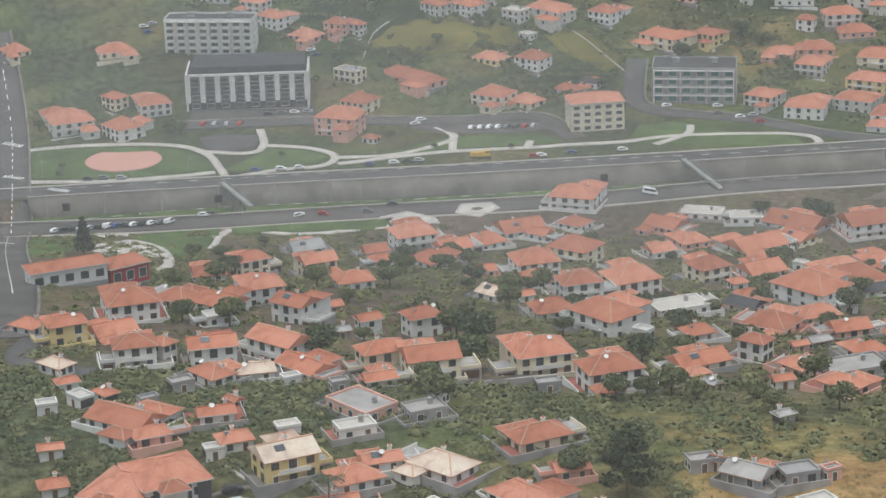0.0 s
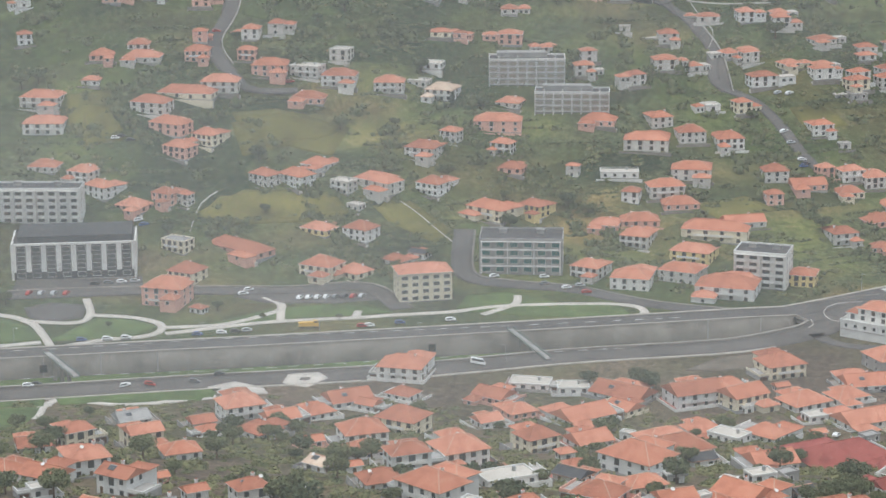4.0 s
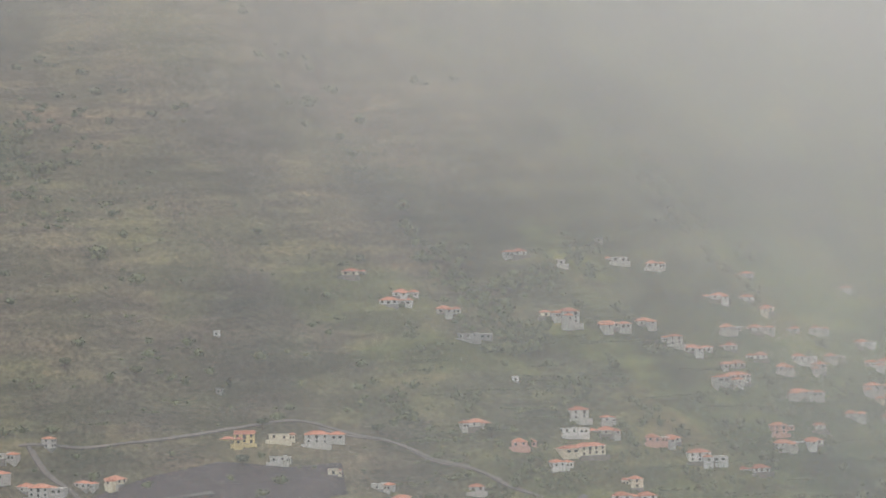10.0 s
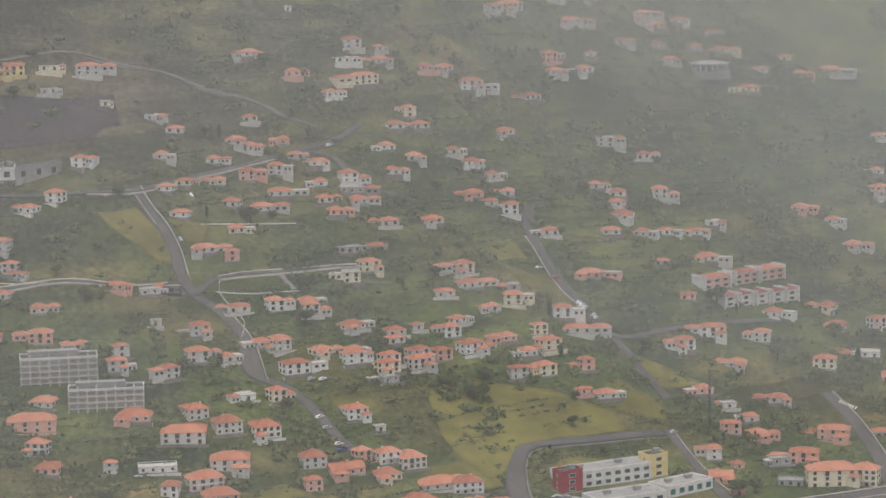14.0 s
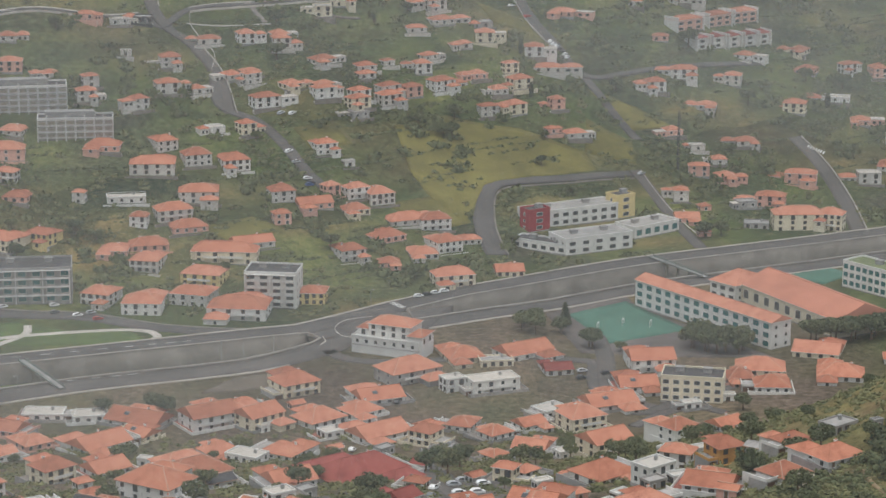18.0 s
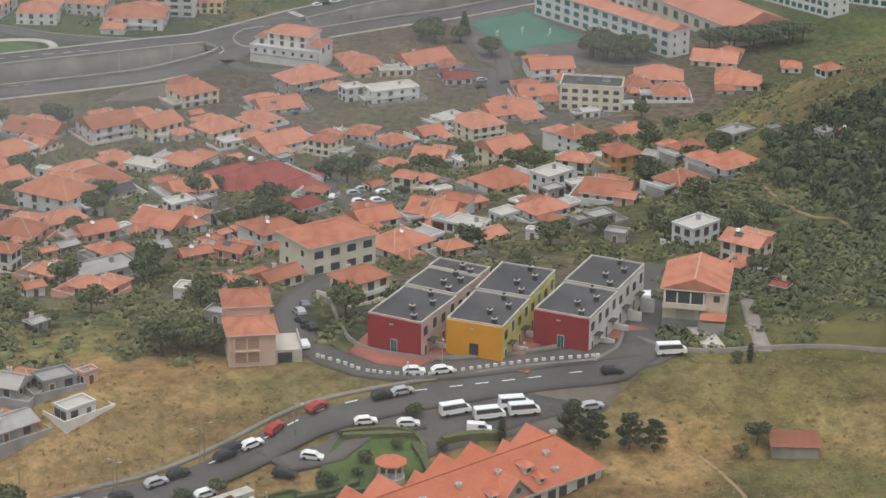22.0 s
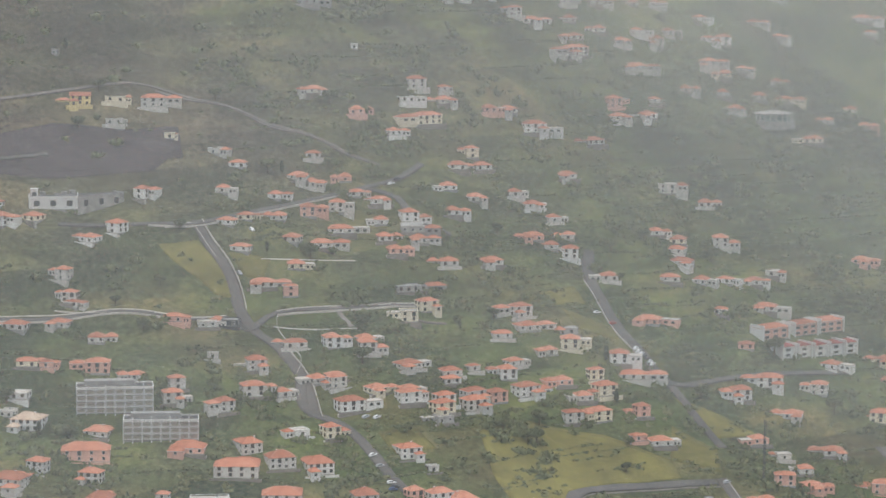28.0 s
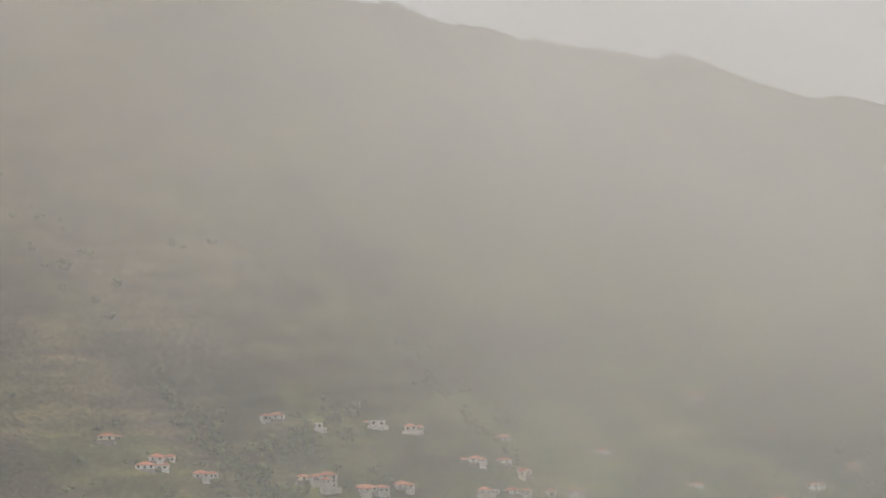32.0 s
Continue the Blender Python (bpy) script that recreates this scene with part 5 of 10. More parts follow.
patch("yard", [(-36, 897), (-22, 899), (-8, 905), (-9, 921), (-24, 915)], RUBBLE, 0.3, "pale dusty building yard")
patch("pitch", [(114, 998), (141, 1017), (161, 972), (126, 954)], PITCH, 0.3, "green sports pitch with white markings")
patch("pitch", [(214, 1055), (240, 1068), (248, 1058), (232, 1042)], PITCH, 0.3, "green sports pitch")
patch("school_yard", [(105, 1000), (142, 1026), (145, 1008), (188, 932), (157, 933), (113, 942)], GRAVEL, 0.15, "grey asphalt school yard")
patch("forecourt", [(28, 434), (33, 448), (42, 436), (47, 445), (47, 432), (40, 426), (33, 428)], BRICKRED, 0.3, "red brick paved forecourt")
patch("forecourt", [(56, 430), (59, 438), (65, 447), (65, 435), (61, 430)], BRICKRED, 0.3, "red brick paved forecourt")
patch("field", [(-120, 1341), (-99, 1351), (-80, 1319), (-76, 1307), (-85, 1305), (-100, 1318)], MEADOW, 0.25, "yellow-green terraced field")
patch("field", [(-82, 1340), (-59, 1341), (-62, 1324), (-72, 1324)], MEADOW, 0.25, "yellow-green terraced field")
patch("field", [(50, 1208), (77, 1232), (114, 1234), (147, 1222), (151, 1206), (115, 1190), (92, 1172), (80, 1131), (63, 1152), (56, 1170)], MEADOW, 0.25, "wide yellow-green meadow with tussocks")
patch("field", [(41, 1136), (74, 1155), (83, 1132), (72, 1124)], MEADOW, 0.25, "yellow-green meadow")
patch("field", [(-252, 1060), (-227, 1063), (-202, 1068), (-194, 1055), (-237, 1040), (-258, 1042)], MEADOW, 0.25, "grassy terraced field")
patch("field", [(-262, 1130), (-242, 1137), (-207, 1128), (-216, 1117), (-249, 1107)], MEADOW, 0.25, "grassy terraced field")
patch("field", [(-341, 1126), (-321, 1134), (-311, 1105), (-321, 1095), (-332, 1099)], MEADOW, 0.25, "grassy terraced field")
patch("field", [(-182, 1073), (-167, 1073), (-146, 1054), (-153, 1046), (-171, 1054)], MEADOW, 0.25, "grassy terraced field")
patch("field", [(-277, 1225), (-227, 1242), (-224, 1223), (-260, 1212), (-274, 1213)], GREENF, 0.25, "green terraced field")
patch("field", [(151, 1254), (173, 1239), (172, 1216), (147, 1222)], MEADOW, 0.25, "yellow-green meadow")
patch("field", [(155, 1284), (181, 1276), (197, 1262), (174, 1251)], MEADOW, 0.25, "yellow-green meadow")
patch("field", [(76, 1355), (110, 1384), (115, 1365), (85, 1347)], MEADOW, 0.25, "yellow-green terraced field")
patch("field", [(101, 1352), (129, 1350), (131, 1337), (109, 1337)], MEADOW, 0.25, "yellow-green terraced field")
patch("soil_field", [(-234, 1391), (-190, 1414), (-144, 1433), (-114, 1427), (-128, 1405), (-186, 1385), (-232, 1375)], PLOUGH, 0.25, "dark ploughed earth")
patch("field", [(114, 426), (120, 438), (131, 449), (137, 449), (131, 427), (122, 421)], MEADOW, 0.2, "yellow-green meadow on the spur")
patch("car_park", [(34, 597), (41, 664), (59, 687), (61, 655), (49, 597), (40, 577)], GRAVEL, 0.2, "rough grey car park between the houses")
patch("field", [(-333, 1127), (-315, 1125), (-305, 1094), (-322, 1085)], MEADOW, 0.25, "yellow-green meadow between the houses")
patch("field", [(-260, 1120), (-234, 1136), (-205, 1129), (-209, 1104), (-231, 1109), (-249, 1094)], MEADOW, 0.25, "yellow-green meadow between the houses")
patch("field", [(-259, 1045), (-243, 1067), (-203, 1075), (-193, 1060), (-231, 1044)], MEADOW, 0.25, "yellow-green meadow between the houses")
patch("field", [(-184, 1067), (-170, 1073), (-148, 1050), (-152, 1042), (-175, 1056)], MEADOW, 0.25, "yellow-green meadow between the houses")
patch("field", [(-42, 1098), (-19, 1109), (-4, 1102), (-28, 1085)], MEADOW, 0.25, "yellow-green meadow between the houses")
patch("field", [(0, 1191), (19, 1199), (28, 1183), (9, 1172)], MEADOW, 0.25, "yellow-green meadow between the houses")
patch("park_lawn", [(-298, 823), (-267, 837), (-260, 806), (-244, 736), (-247, 722), (-268, 766)], LAWN, 0.3, "mown green lawn beside the river road")
CLEAR.extend([(-292, 832, 9), (-278, 807, 9), (-264, 782, 9), (-250, 757, 9)])
patch("park_lawn", [(-310, 746), (-320, 795), (-304, 784), (-284, 722), (-288, 706)], LAWN, 0.3, "mown green lawn beside the river road")
CLEAR.extend([(-314, 778, 9), (-290, 726, 9)])
patch("park_lawn", [(-264, 838), (-233, 846), (-205, 855), (-210, 841), (-239, 837), (-259, 830)], LAWN, 0.3, "mown green lawn beside the river road")
CLEAR.extend([(-258, 835, 9), (-242, 839, 9), (-227, 843, 9), (-211, 848, 9)])
patch("ploughed_field", [(-333, 1361), (-255, 1392), (-189, 1435), (-117, 1444), (-112, 1420), (-193, 1389), (-253, 1383)], PLOUGH, 0.25, "dark ploughed earth")
patch("garden_lawn", [(9, 390), (15.5, 392), (18.5, 388), (12, 385)], LAWN, 0.4, "green lawn of the inn garden")
patch("garden_lawn", [(21.5, 401), (25, 407), (34, 407.5), (39, 404.5), (39, 397), (31, 391.5), (21, 389.5), (19.5, 395)], LAWN, 0.4, "green lawn of the inn garden")
patch("drive", [(81, 429), (89, 431), (91, 428), (86, 424), (80, 423)], ASPHALT, 0.3, "asphalt junction")
patch("drive", [(95, 443), (99, 444), (100, 430), (96, 428)], PAVING, 0.35, "pale concrete drive")
strip("low_wall", [(-50, 963), (-23, 972), (-1, 977), (11, 970), (12, 963), (4, 954), (-27, 943), (-71, 929), (-112, 911)], -0.11, 0.11, PAVING, 0.55, None, 5, 1, 2.0, "low white rendered wall", "wall")
strip("low_wall", [(32, 998), (21, 994), (16, 982), (19, 970), (27, 966)], -0.11, 0.11, PAVING, 0.55, None, 5, 1, 2.0, "low white rendered wall", "wall")
strip("low_wall", [(-276, 1236), (-224, 1252), (-167, 1268), (-109, 1280), (-80, 1290)], -0.11, 0.11, PAVING, 0.55, None, 5, 1, 2.0, "low white rendered wall", "wall")
strip("low_wall", [(-54, 1295), (-22, 1309), (23, 1332)], -0.11, 0.11, PAVING, 0.55, None, 5, 1, 2.0, "low white rendered wall", "wall")
strip("low_wall", [(-64, 1339), (-38, 1349), (-13, 1358)], -0.11, 0.11, PAVING, 0.55, None, 5, 1, 2.0, "low white rendered wall", "wall")
strip("low_wall", [(-117, 1355), (-103, 1363), (-88, 1335)], -0.11, 0.11, PAVING, 0.55, None, 5, 1, 2.0, "low white rendered wall", "wall")
strip("low_wall", [(-167, 1271), (-124, 1273), (-84, 1288)], -0.11, 0.11, PAVING, 0.55, None, 5, 1, 2.0, "low white rendered wall", "wall")
strip("low_wall", [(-98, 478), (-92, 484), (-85, 494)], -0.11, 0.11, PAVING, 0.55, None, 5, 1, 2.0, "low white rendered wall", "wall")
strip("low_wall", [(-172, 1072), (-160, 1061), (-145, 1044)], -0.11, 0.11, PAVING, 0.55, None, 5, 1, 2.0, "low white rendered wall", "wall")
strip("low_wall", [(-58, 1282), (-29, 1285), (-11, 1287)], -0.11, 0.11, PAVING, 0.55, None, 5, 1, 2.0, "low white rendered wall", "wall")
strip("low_wall", [(-52, 1294), (-53, 1283), (-40, 1259), (-41, 1241)], -0.11, 0.11, PAVING, 0.55, None, 5, 1, 2.0, "low white rendered wall", "wall")
strip("low_wall", [(-259, 1030), (-259, 1052), (-254, 1063)], -0.11, 0.11, PAVING, 0.55, None, 5, 1, 2.0, "low white rendered wall", "wall")
strip("low_wall", [(174, 1211), (182, 1176), (190, 1134)], -0.11, 0.11, PAVING, 0.55, None, 5, 1, 2.0, "low white rendered wall", "wall")
strip("low_wall", [(-31, 553), (-14, 568)], -0.11, 0.11, PAVING, 0.55, None, 5, 1, 2.0, "low white rendered wall", "wall")
strip("low_wall", [(-135, 417), (-125, 410)], -0.11, 0.11, PAVING, 0.55, None, 5, 1, 2.0, "low white rendered wall", "wall")
strip("footpath", [(142, 588), (141, 579), (140, 567), (141, 550), (144, 535), (148, 531), (150, 506), (154, 488)], -0.5, 0.5, DIRT, 0.25, None, 3, 2, 0.4, "narrow pale footpath across the spur", "path")
disc("clay_circle", -331, 915, 15.5, CLAY, 0.4, "round pink clay playing surface in the park")


# ---- larger buildings ----
slab("school_building", 144.0, 1010.1, 189.1, 941.7, 11, 3, 3.6, WHITE, "tile", TEAL, 14, "three-storey white school wing with teal windows and a clay tile roof")
slab("apartment_house", 135.0, 874.7, 157.3, 869.1, 13, 3, 3.0, CREAM, "flat", GLASS, 6, "three-storey cream apartment house with small square windows")
slab("office_building", -129.3, 1015.7, -93.9, 1018.2, 20, 4, 3.6, GREY, "flat", TEAL, 6, "grey office building with glazed galleries")
slab("apartment_house", -21.5, 1015.4, 0.4, 1011.4, 16, 5, 2.9, WHITE, "flat", GLASS, 4, "five-storey white apartment house with banded balconies")
slab("apartment_house", -157.1, 973.9, -136.2, 981.4, 14, 4, 2.9, CREAM, "tile", GLASS, 5, "four-storey cream apartment house with a clay tile roof")
slab("inn_building", -321.9, 975.5, -272.8, 987.3, 24, 4, 3.7, DARK, "flat", GLASS, 8, "long dark building with tall white window bays")
slab("apartment_block", -345.9, 1020.3, -306.5, 1024.4, 13, 5, 3.0, WHITE, "flat", GLASS, 8, "white apartment block with stepped balconies")
slab("apartment_block", -145.9, 1186.7, -109.0, 1191.1, 14, 4, 3.0, WHITE, "flat", PAVING, 8, "grey-white unfinished apartment block")
slab("apartment_block", -121.3, 1165.8, -85.6, 1168.0, 12, 3, 3.0, WHITE, "flat", PAVING, 8, "grey-white unfinished apartment block")
slab("depot_hall", -190.8, 1350.9, -164.5, 1354.0, 22, 1, 6.0, WHITE, "flat", GLASS, 3, "low white hall with a corner tower")
slab("storage_hall", -164.2, 1354.2, -141.7, 1377.3, 26, 1, 7.0, GREY, "flat", GLASS, 3, "low grey hall with a flat roof")
slab("storage_shed", -381.5, 1328.8, -341.5, 1344.1, 8, 1, 4.0, WHITE, "flat", GLASS, 4, "long low white shed")
slab("school_building", 111.7, 1133.6, 155.1, 1153.2, 14, 2, 3.6, WHITE, "grey", GLASS, 9, "white two-storey school wing with a flat roof")
slab("school_building", 123.5, 1094.0, 156.1, 1108.2, 16, 2, 3.4, WHITE, "grey", GLASS, 5, "white two-storey school wing with a flat roof")
slab("school_building", 159.2, 1123.4, 182.5, 1139.2, 14, 1, 4.5, WHITE, "grey", TEAL, 5, "low white school wing with a flat roof")
slab("school_tower", 154.6, 1153.9, 164.1, 1159.4, 9, 3, 3.5, YELLOW, "flat", GLASS, 1, "yellow school stair tower")
slab("school_tower", 109.8, 1127.6, 120.2, 1133.1, 8, 3, 3.2, RED, "flat", GLASS, 1, "dark red school entrance block")
slab("school_building", 100.3, 1109.8, 123.5, 1094.0, 10, 1, 3.6, WHITE, "flat", GLASS, 6, "low white school wing")
slab("school_building", 238.9, 1037.4, 268.1, 997.1, 13, 3, 3.6, WHITE, "green", TEAL, 14, "white three-storey school wing with a green roof")
slab("school_building", 266.5, 1029.1, 301.2, 1008.5, 14, 2, 3.6, WHITE, "green", TEAL, 10, "white school wing with a green roof")
slab("terraced_house", 222.2, 1345.2, 230.0, 1350.4, 9, 2, 3.0, WHITE, "tile", GLASS, 1, "white terraced house with a clay tile roof")
slab("terraced_house", 232.2, 1352.2, 240.2, 1358.2, 9, 2, 3.0, WHITE, "tile", GLASS, 1, "white terraced house with a clay tile roof")
slab("terraced_house", 242.5, 1360.0, 250.6, 1365.9, 9, 2, 3.0, WHITE, "tile", GLASS, 1, "white terraced house with a clay tile roof")
slab("terraced_house", 252.8, 1367.7, 260.8, 1372.7, 9, 2, 3.0, WHITE, "tile", GLASS, 1, "white terraced house with a clay tile roof")
slab("terraced_house", 262.3, 1373.8, 269.4, 1377.2, 9, 2, 3.0, WHITE, "tile", GLASS, 1, "white terraced house with a clay tile roof")
slab("terraced_house", 213.8, 1361.5, 229.9, 1372.2, 10, 2, 3.0, PINK, "tile", GLASS, 3, "pink terraced house with a clay tile roof")
slab("terraced_house", 234.1, 1378.1, 248.9, 1388.9, 10, 2, 3.0, PINK, "tile", GLASS, 3, "pink terraced house with a clay tile roof")
slab("terraced_house", 250.9, 1391.1, 265.6, 1400.2, 10, 2, 3.0, PINK, "tile", GLASS, 3, "pink terraced house with a clay tile roof")
slab("modern_house", -144.4, 397.9, -134.3, 405.5, 14, 2, 3.3, WHITE, "tile", GLASS, 3, "white house with dark cladding and a wide clay tile roof")
slab("modern_house", -157.4, 397.5, -144.7, 395.3, 14, 2, 3.2, WHITE, "tile", GLASS, 3, "white house with dark cladding and a wide clay tile roof")


TERRACE = [(-1.2, 369.6), (11.8, 381.4), (7.9, 392.0), (-12.8, 378.4)]
HOUSE1 = (98.0, 448.9, 97.0)
PINKH = (9.6, 429.0, 97.2)


# ---- the three terraced rows by the bend ----
def row_house(x, y, turn, front, side, base, label, cells=2):
    ob = thing("terraced_row", x, y, base, turn, label, "terraced houses", "terraced rows by the bend")
    W, D = 11.2, 30.5
    CLEAR.append((x, y, 14))
    CLEAR.append((x + 8, y + 14, 14))
    a = W / 2
    first = D * 0.5
    for k, (y0, y1, h) in enumerate(((0, first, 7.2), (first, D if cells == 2 else D - 5, 7.6), (D - 5, D, 7.9))[:cells]):
        cell = part("dwelling", boxes((-a, a, y0 + (0.02 if k else 0), y1, -5, h, 0)), side, ob, "rendered dwelling of the row")
        part("flat_roof", boxes((-a + 0.2, a - 0.2, y0 + 0.25, y1 - 0.25, h, h + 0.08, 0), (-a - 0.1, a + 0.1, y0, y0 + 0.25, h, h + 0.38, 1), (-a - 0.1, a + 0.1, y1 - 0.25, y1, h, h + 0.38, 1),
                                (-a - 0.1, -a + 0.2, y0 + 0.25, y1 - 0.25, h, h + 0.38, 1), (a - 0.2, a + 0.1, y0 + 0.25, y1 - 0.25, h, h + 0.38, 1)), [ROOFING, PAVING], cell, "dark flat roof with a pale coping")
        for i in range(4 if y1 - y0 > 8 else 2):
            vx = a * (0.62 - 0.12 * (i % 2)) - (0.5 if i % 2 else 0)
            vy = y0 + (y1 - y0) * (0.08 + 0.26 * i)
            part("roof_vent", boxes((-0.4, 0.4, -0.4, 0.4, 0, 1.0, 0), (-0.5, 0.5, -0.5, 0.5, 1.0, 1.2, 1), (-0.25, 0.25, -0.25, 0.25, 1.2, 1.5, 0)), [DARK, PAVING], cell, "boxy roof vent with a metal cap", pose(vx - 1.2 * (i % 2), vy, h + 0.08))
        n = max(2, int((y1 - y0) / 3.2))
        for fl in (0, 1):
            for i in range(n):
                py = y0 + (y1 - y0) * (i + 0.5) / n
                reuse("window" if fl or i % 2 else "door", (TALL if i % 2 else WINDOW_DARK) if fl else (WINDOW if i % 2 else DOOR), cell, pose(a + 0.01, py, 4.4 if fl else (1.0 if i % 2 else 0.1), 0, 0, 90))
        for i in range(2):
            py = y0 + (y1 - y0) * (0.25 + 0.5 * i)
            part("canopy", boxes((a + 0.02, a + 1.3, py - 1.1, py + 1.1, 2.9, 3.05, 0)), DARK, cell, "small dark door canopy")
            part("garden_wall", boxes((a + 0.05, a + 3.0, py - 0.1 + 2.4, py + 0.1 + 2.4, -3, 1.3, 0)), WHITE, cell)
    part("forecourt", boxes((a + 0.1, a + 6.2, -2.5, 17, -6, 0.12, 0)), BRICKRED, ob, "red brick paved forecourt")
    part("front_wall", boxes((-a - 0.05, a + 0.05, -0.25, -0.01, -5, 7.25, 0)), front, ob, "boldly painted end wall")
    if front == AMBER:
        part("window", boxes((-0.9, 0.9, -0.34, -0.26, 0.9, 3.2, 0), (-0.75, -0.05, -0.37, -0.34, 1.05, 3.05, 1), (0.05, 0.75, -0.37, -0.34, 1.05, 3.05, 1)), [SHUTTER, GLASS], ob, "brown shuttered window")
    else:
        part("window", boxes((-0.7, 0.7, -0.32, -0.26, 0.4, 3.1, 0), (-0.6, 0.0, -0.36, -0.32, 0.5, 3.0, 1), (0.06, 0.6, -0.36, -0.32, 0.5, 3.0, 1)), [WHITE, TEAL], ob, "tall teal glazed window in a white frame")
    part("name_plate", boxes((-1.0, -0.2, -0.3, -0.26, 5.9, 6.2, 0)), PAVING, ob)
    return ob


row_house(36.7, 433.5, -32, RED, worn("pale_pink_render", (0.66, 0.45, 0.44), 0.85, 0.8, 0.25, 0.15, 0.06), 96.8, "terraced row with a dark red end wall and pink dwellings", 3)
row_house(51.6, 430.1, -27, AMBER, worn("lemon_render", (0.66, 0.56, 0.16), 0.85, 0.8, 0.25, 0.15, 0.06), 96.8, "terraced row with an amber end wall and yellow dwellings")
row_house(68.7, 433.3, -30, RED, WHITE, 96.8, "terraced row with a dark red end wall and white dwellings")


# ---- the long inn below the road ----
def inn():
    turn, L, D = 33.8, 59.8, 14.8
    base, eave = 86.6, 4.2
    ob = thing("inn", 41.5, 383.3, base, turn, "long white inn with a clay tile roof and dormers", "inn")
    a, b, rise = L / 2, D / 2, 5.0
    for s in (-0.75, -0.25, 0.25, 0.75):
        CLEAR.append((ob.matrix_basis @ Vector((s * a, 0, 0))).to_tuple()[:2] + (11,))
    part("walls", boxes((-a, a, -b, b, -3.5, eave, 0)), WHITE, ob)
    part("plinth", boxes((-a - 0.15, a + 0.15, -b - 0.15, b + 0.15, -4, 0.45, 0)), GREY, ob)
    roof = part("roof", hip_roof(L, D, rise, 0.7, 0.3, a - 5.0), [TILES_NEW, WHITE, TILES_NEW], ob, "steep clay tile roof", pose(0, 0, eave + 0.3))

    def gable(x, y, w, d, h, out, round_window):
        """A cross gable whose ridge runs out from the main slope."""
        bm = bmesh.new()
        f = -1 if out < 0 else 1
        y1 = y + f * d
        pts = [bm.verts.new(c) for c in ((x - w / 2 - 0.4, y, eave + 0.2), (x + w / 2 + 0.4, y, eave + 0.2), (x, y, eave + h), (x - w / 2 - 0.4, y1, eave + 0.2), (x + w / 2 + 0.4, y1, eave + 0.2), (x, y1, eave + h))]
        bm.faces.new((pts[0], pts[3], pts[5], pts[2]))
        bm.faces.new((pts[4], pts[1], pts[2], pts[5]))
        bmesh.ops.recalc_face_normals(bm, faces=bm.faces)
        bmesh.ops.solidify(bm, geom=bm.faces[:], thickness=0.25)
        g = part("cross_gable", bm, TILES_NEW, ob, "tiled cross gable")
        face = bmesh.new()
        q = [face.verts.new(c) for c in ((x - w / 2, y1 - f * 0.35, 0), (x + w / 2, y1 - f * 0.35, 0), (x + w / 2, y1 - f * 0.35, eave + 0.1), (x, y1 - f * 0.35, eave + h - 0.45), (x - w / 2, y1 - f * 0.35, eave + 0.1))]
        face.faces.new(q if f < 0 else q[::-1])
        bmesh.ops.solidify(face, geom=face.faces[:], thickness=0.3)
        part("gable_wall", face, WHITE, g, "white gable wall")
        if round_window:
            part("round_window", cylinder(bmesh.new(), 0, 0, 0, 0.12, 0.55, n=16), GLASS, g, "round gable window", pose(x, y1 - f * 0.3, eave + h * 0.45, 90 if f < 0 else -90))
        for s in (-1, 1):
            bm = bmesh.new()
            v = [bm.verts.new(c) for c in ((x + s * (w / 2 + 0.45), y1 + f * 0.05, eave + 0.25), (x, y1 + f * 0.05, eave + h + 0.05), (x, y1 + f * 0.05, eave + h - 0.35), (x + s * (w / 2 + 0.45), y1 + f * 0.05, eave - 0.1))]
            bm.faces.new(v)
            bmesh.ops.solidify(bm, geom=bm.faces[:], thickness=0.12)
            part("verge_board", bm, WHITE, g)

    # two gables with glazed galleries in front, paired gables and low ones between them behind
    for x, z in ((-9.9, 0.0), (9.8, 0.7)):
        gable(x, -1.2, 7.4, 6.9, 4.2, -1, True)
        gal = part("gallery", boxes((x - 3.3, x + 3.3, -b - 1.2, -b - 0.38, z + 0.3, z + 0.5, 0), (x - 3.3, x + 3.3, -b - 1.2, -b - 1.1, z + 0.5, z + 1.2, 0), (x - 3.1, x + 3.1, -b - 0.42, -b - 0.37, z + 1.0, 3.7, 1)), [WHITE, GLASS], ob, "glazed gallery with a white balustrade")
        for i in range(8):
            part("mullion", boxes((x - 3.2 + i * 0.9, x - 3.06 + i * 0.9, -b - 0.5, -b - 0.36, z + 0.5, 3.8, 0)), WHITE, gal)
    for x, w, d, h in ((-26.3, 8.5, 7.6, 4.6), (-16.2, 11, 7.0, 5.1), (-9.0, 11, 7.15, 5.1), (4.6, 11, 7.0, 5.1), (11.6, 11, 7.15, 5.1), (24.6, 11, 7.0, 5.1), (-21.2, 5, 6.4, 3.9), (-1.6, 5, 6.4, 3.9), (18.6, 5, 6.4, 3.9)):
        gable(x, 0.1, w, d, h, 1, False)
    # dormers
    for x, y, z, k in ((-11.9, -3.9, 2.9, 1.25), (14.9, -4.4, 2.6, 1.25), (-14.9, -6.6, 1.15, 1), (-3.8, -6.6, 1.15, 1), (5.2, -6.6, 1.15, 1), (16.1, -6.6, 1.15, 1)):
        dm = part("dormer", boxes((-0.7, 0.7, -0.3, 2.4, -1.2, 0.8, 0)), WHITE, roof, "small white dormer", pose(x, y, z) @ Matrix.Diagonal((k, 1, k, 1)))
        part("dormer_roof", hip_roof(1.5, 3.2, 0.85, 0.25, 0.1, 0.05), [TILES_NEW, WHITE, TILES_NEW], dm, "", pose(0, 1.0, 0.85))
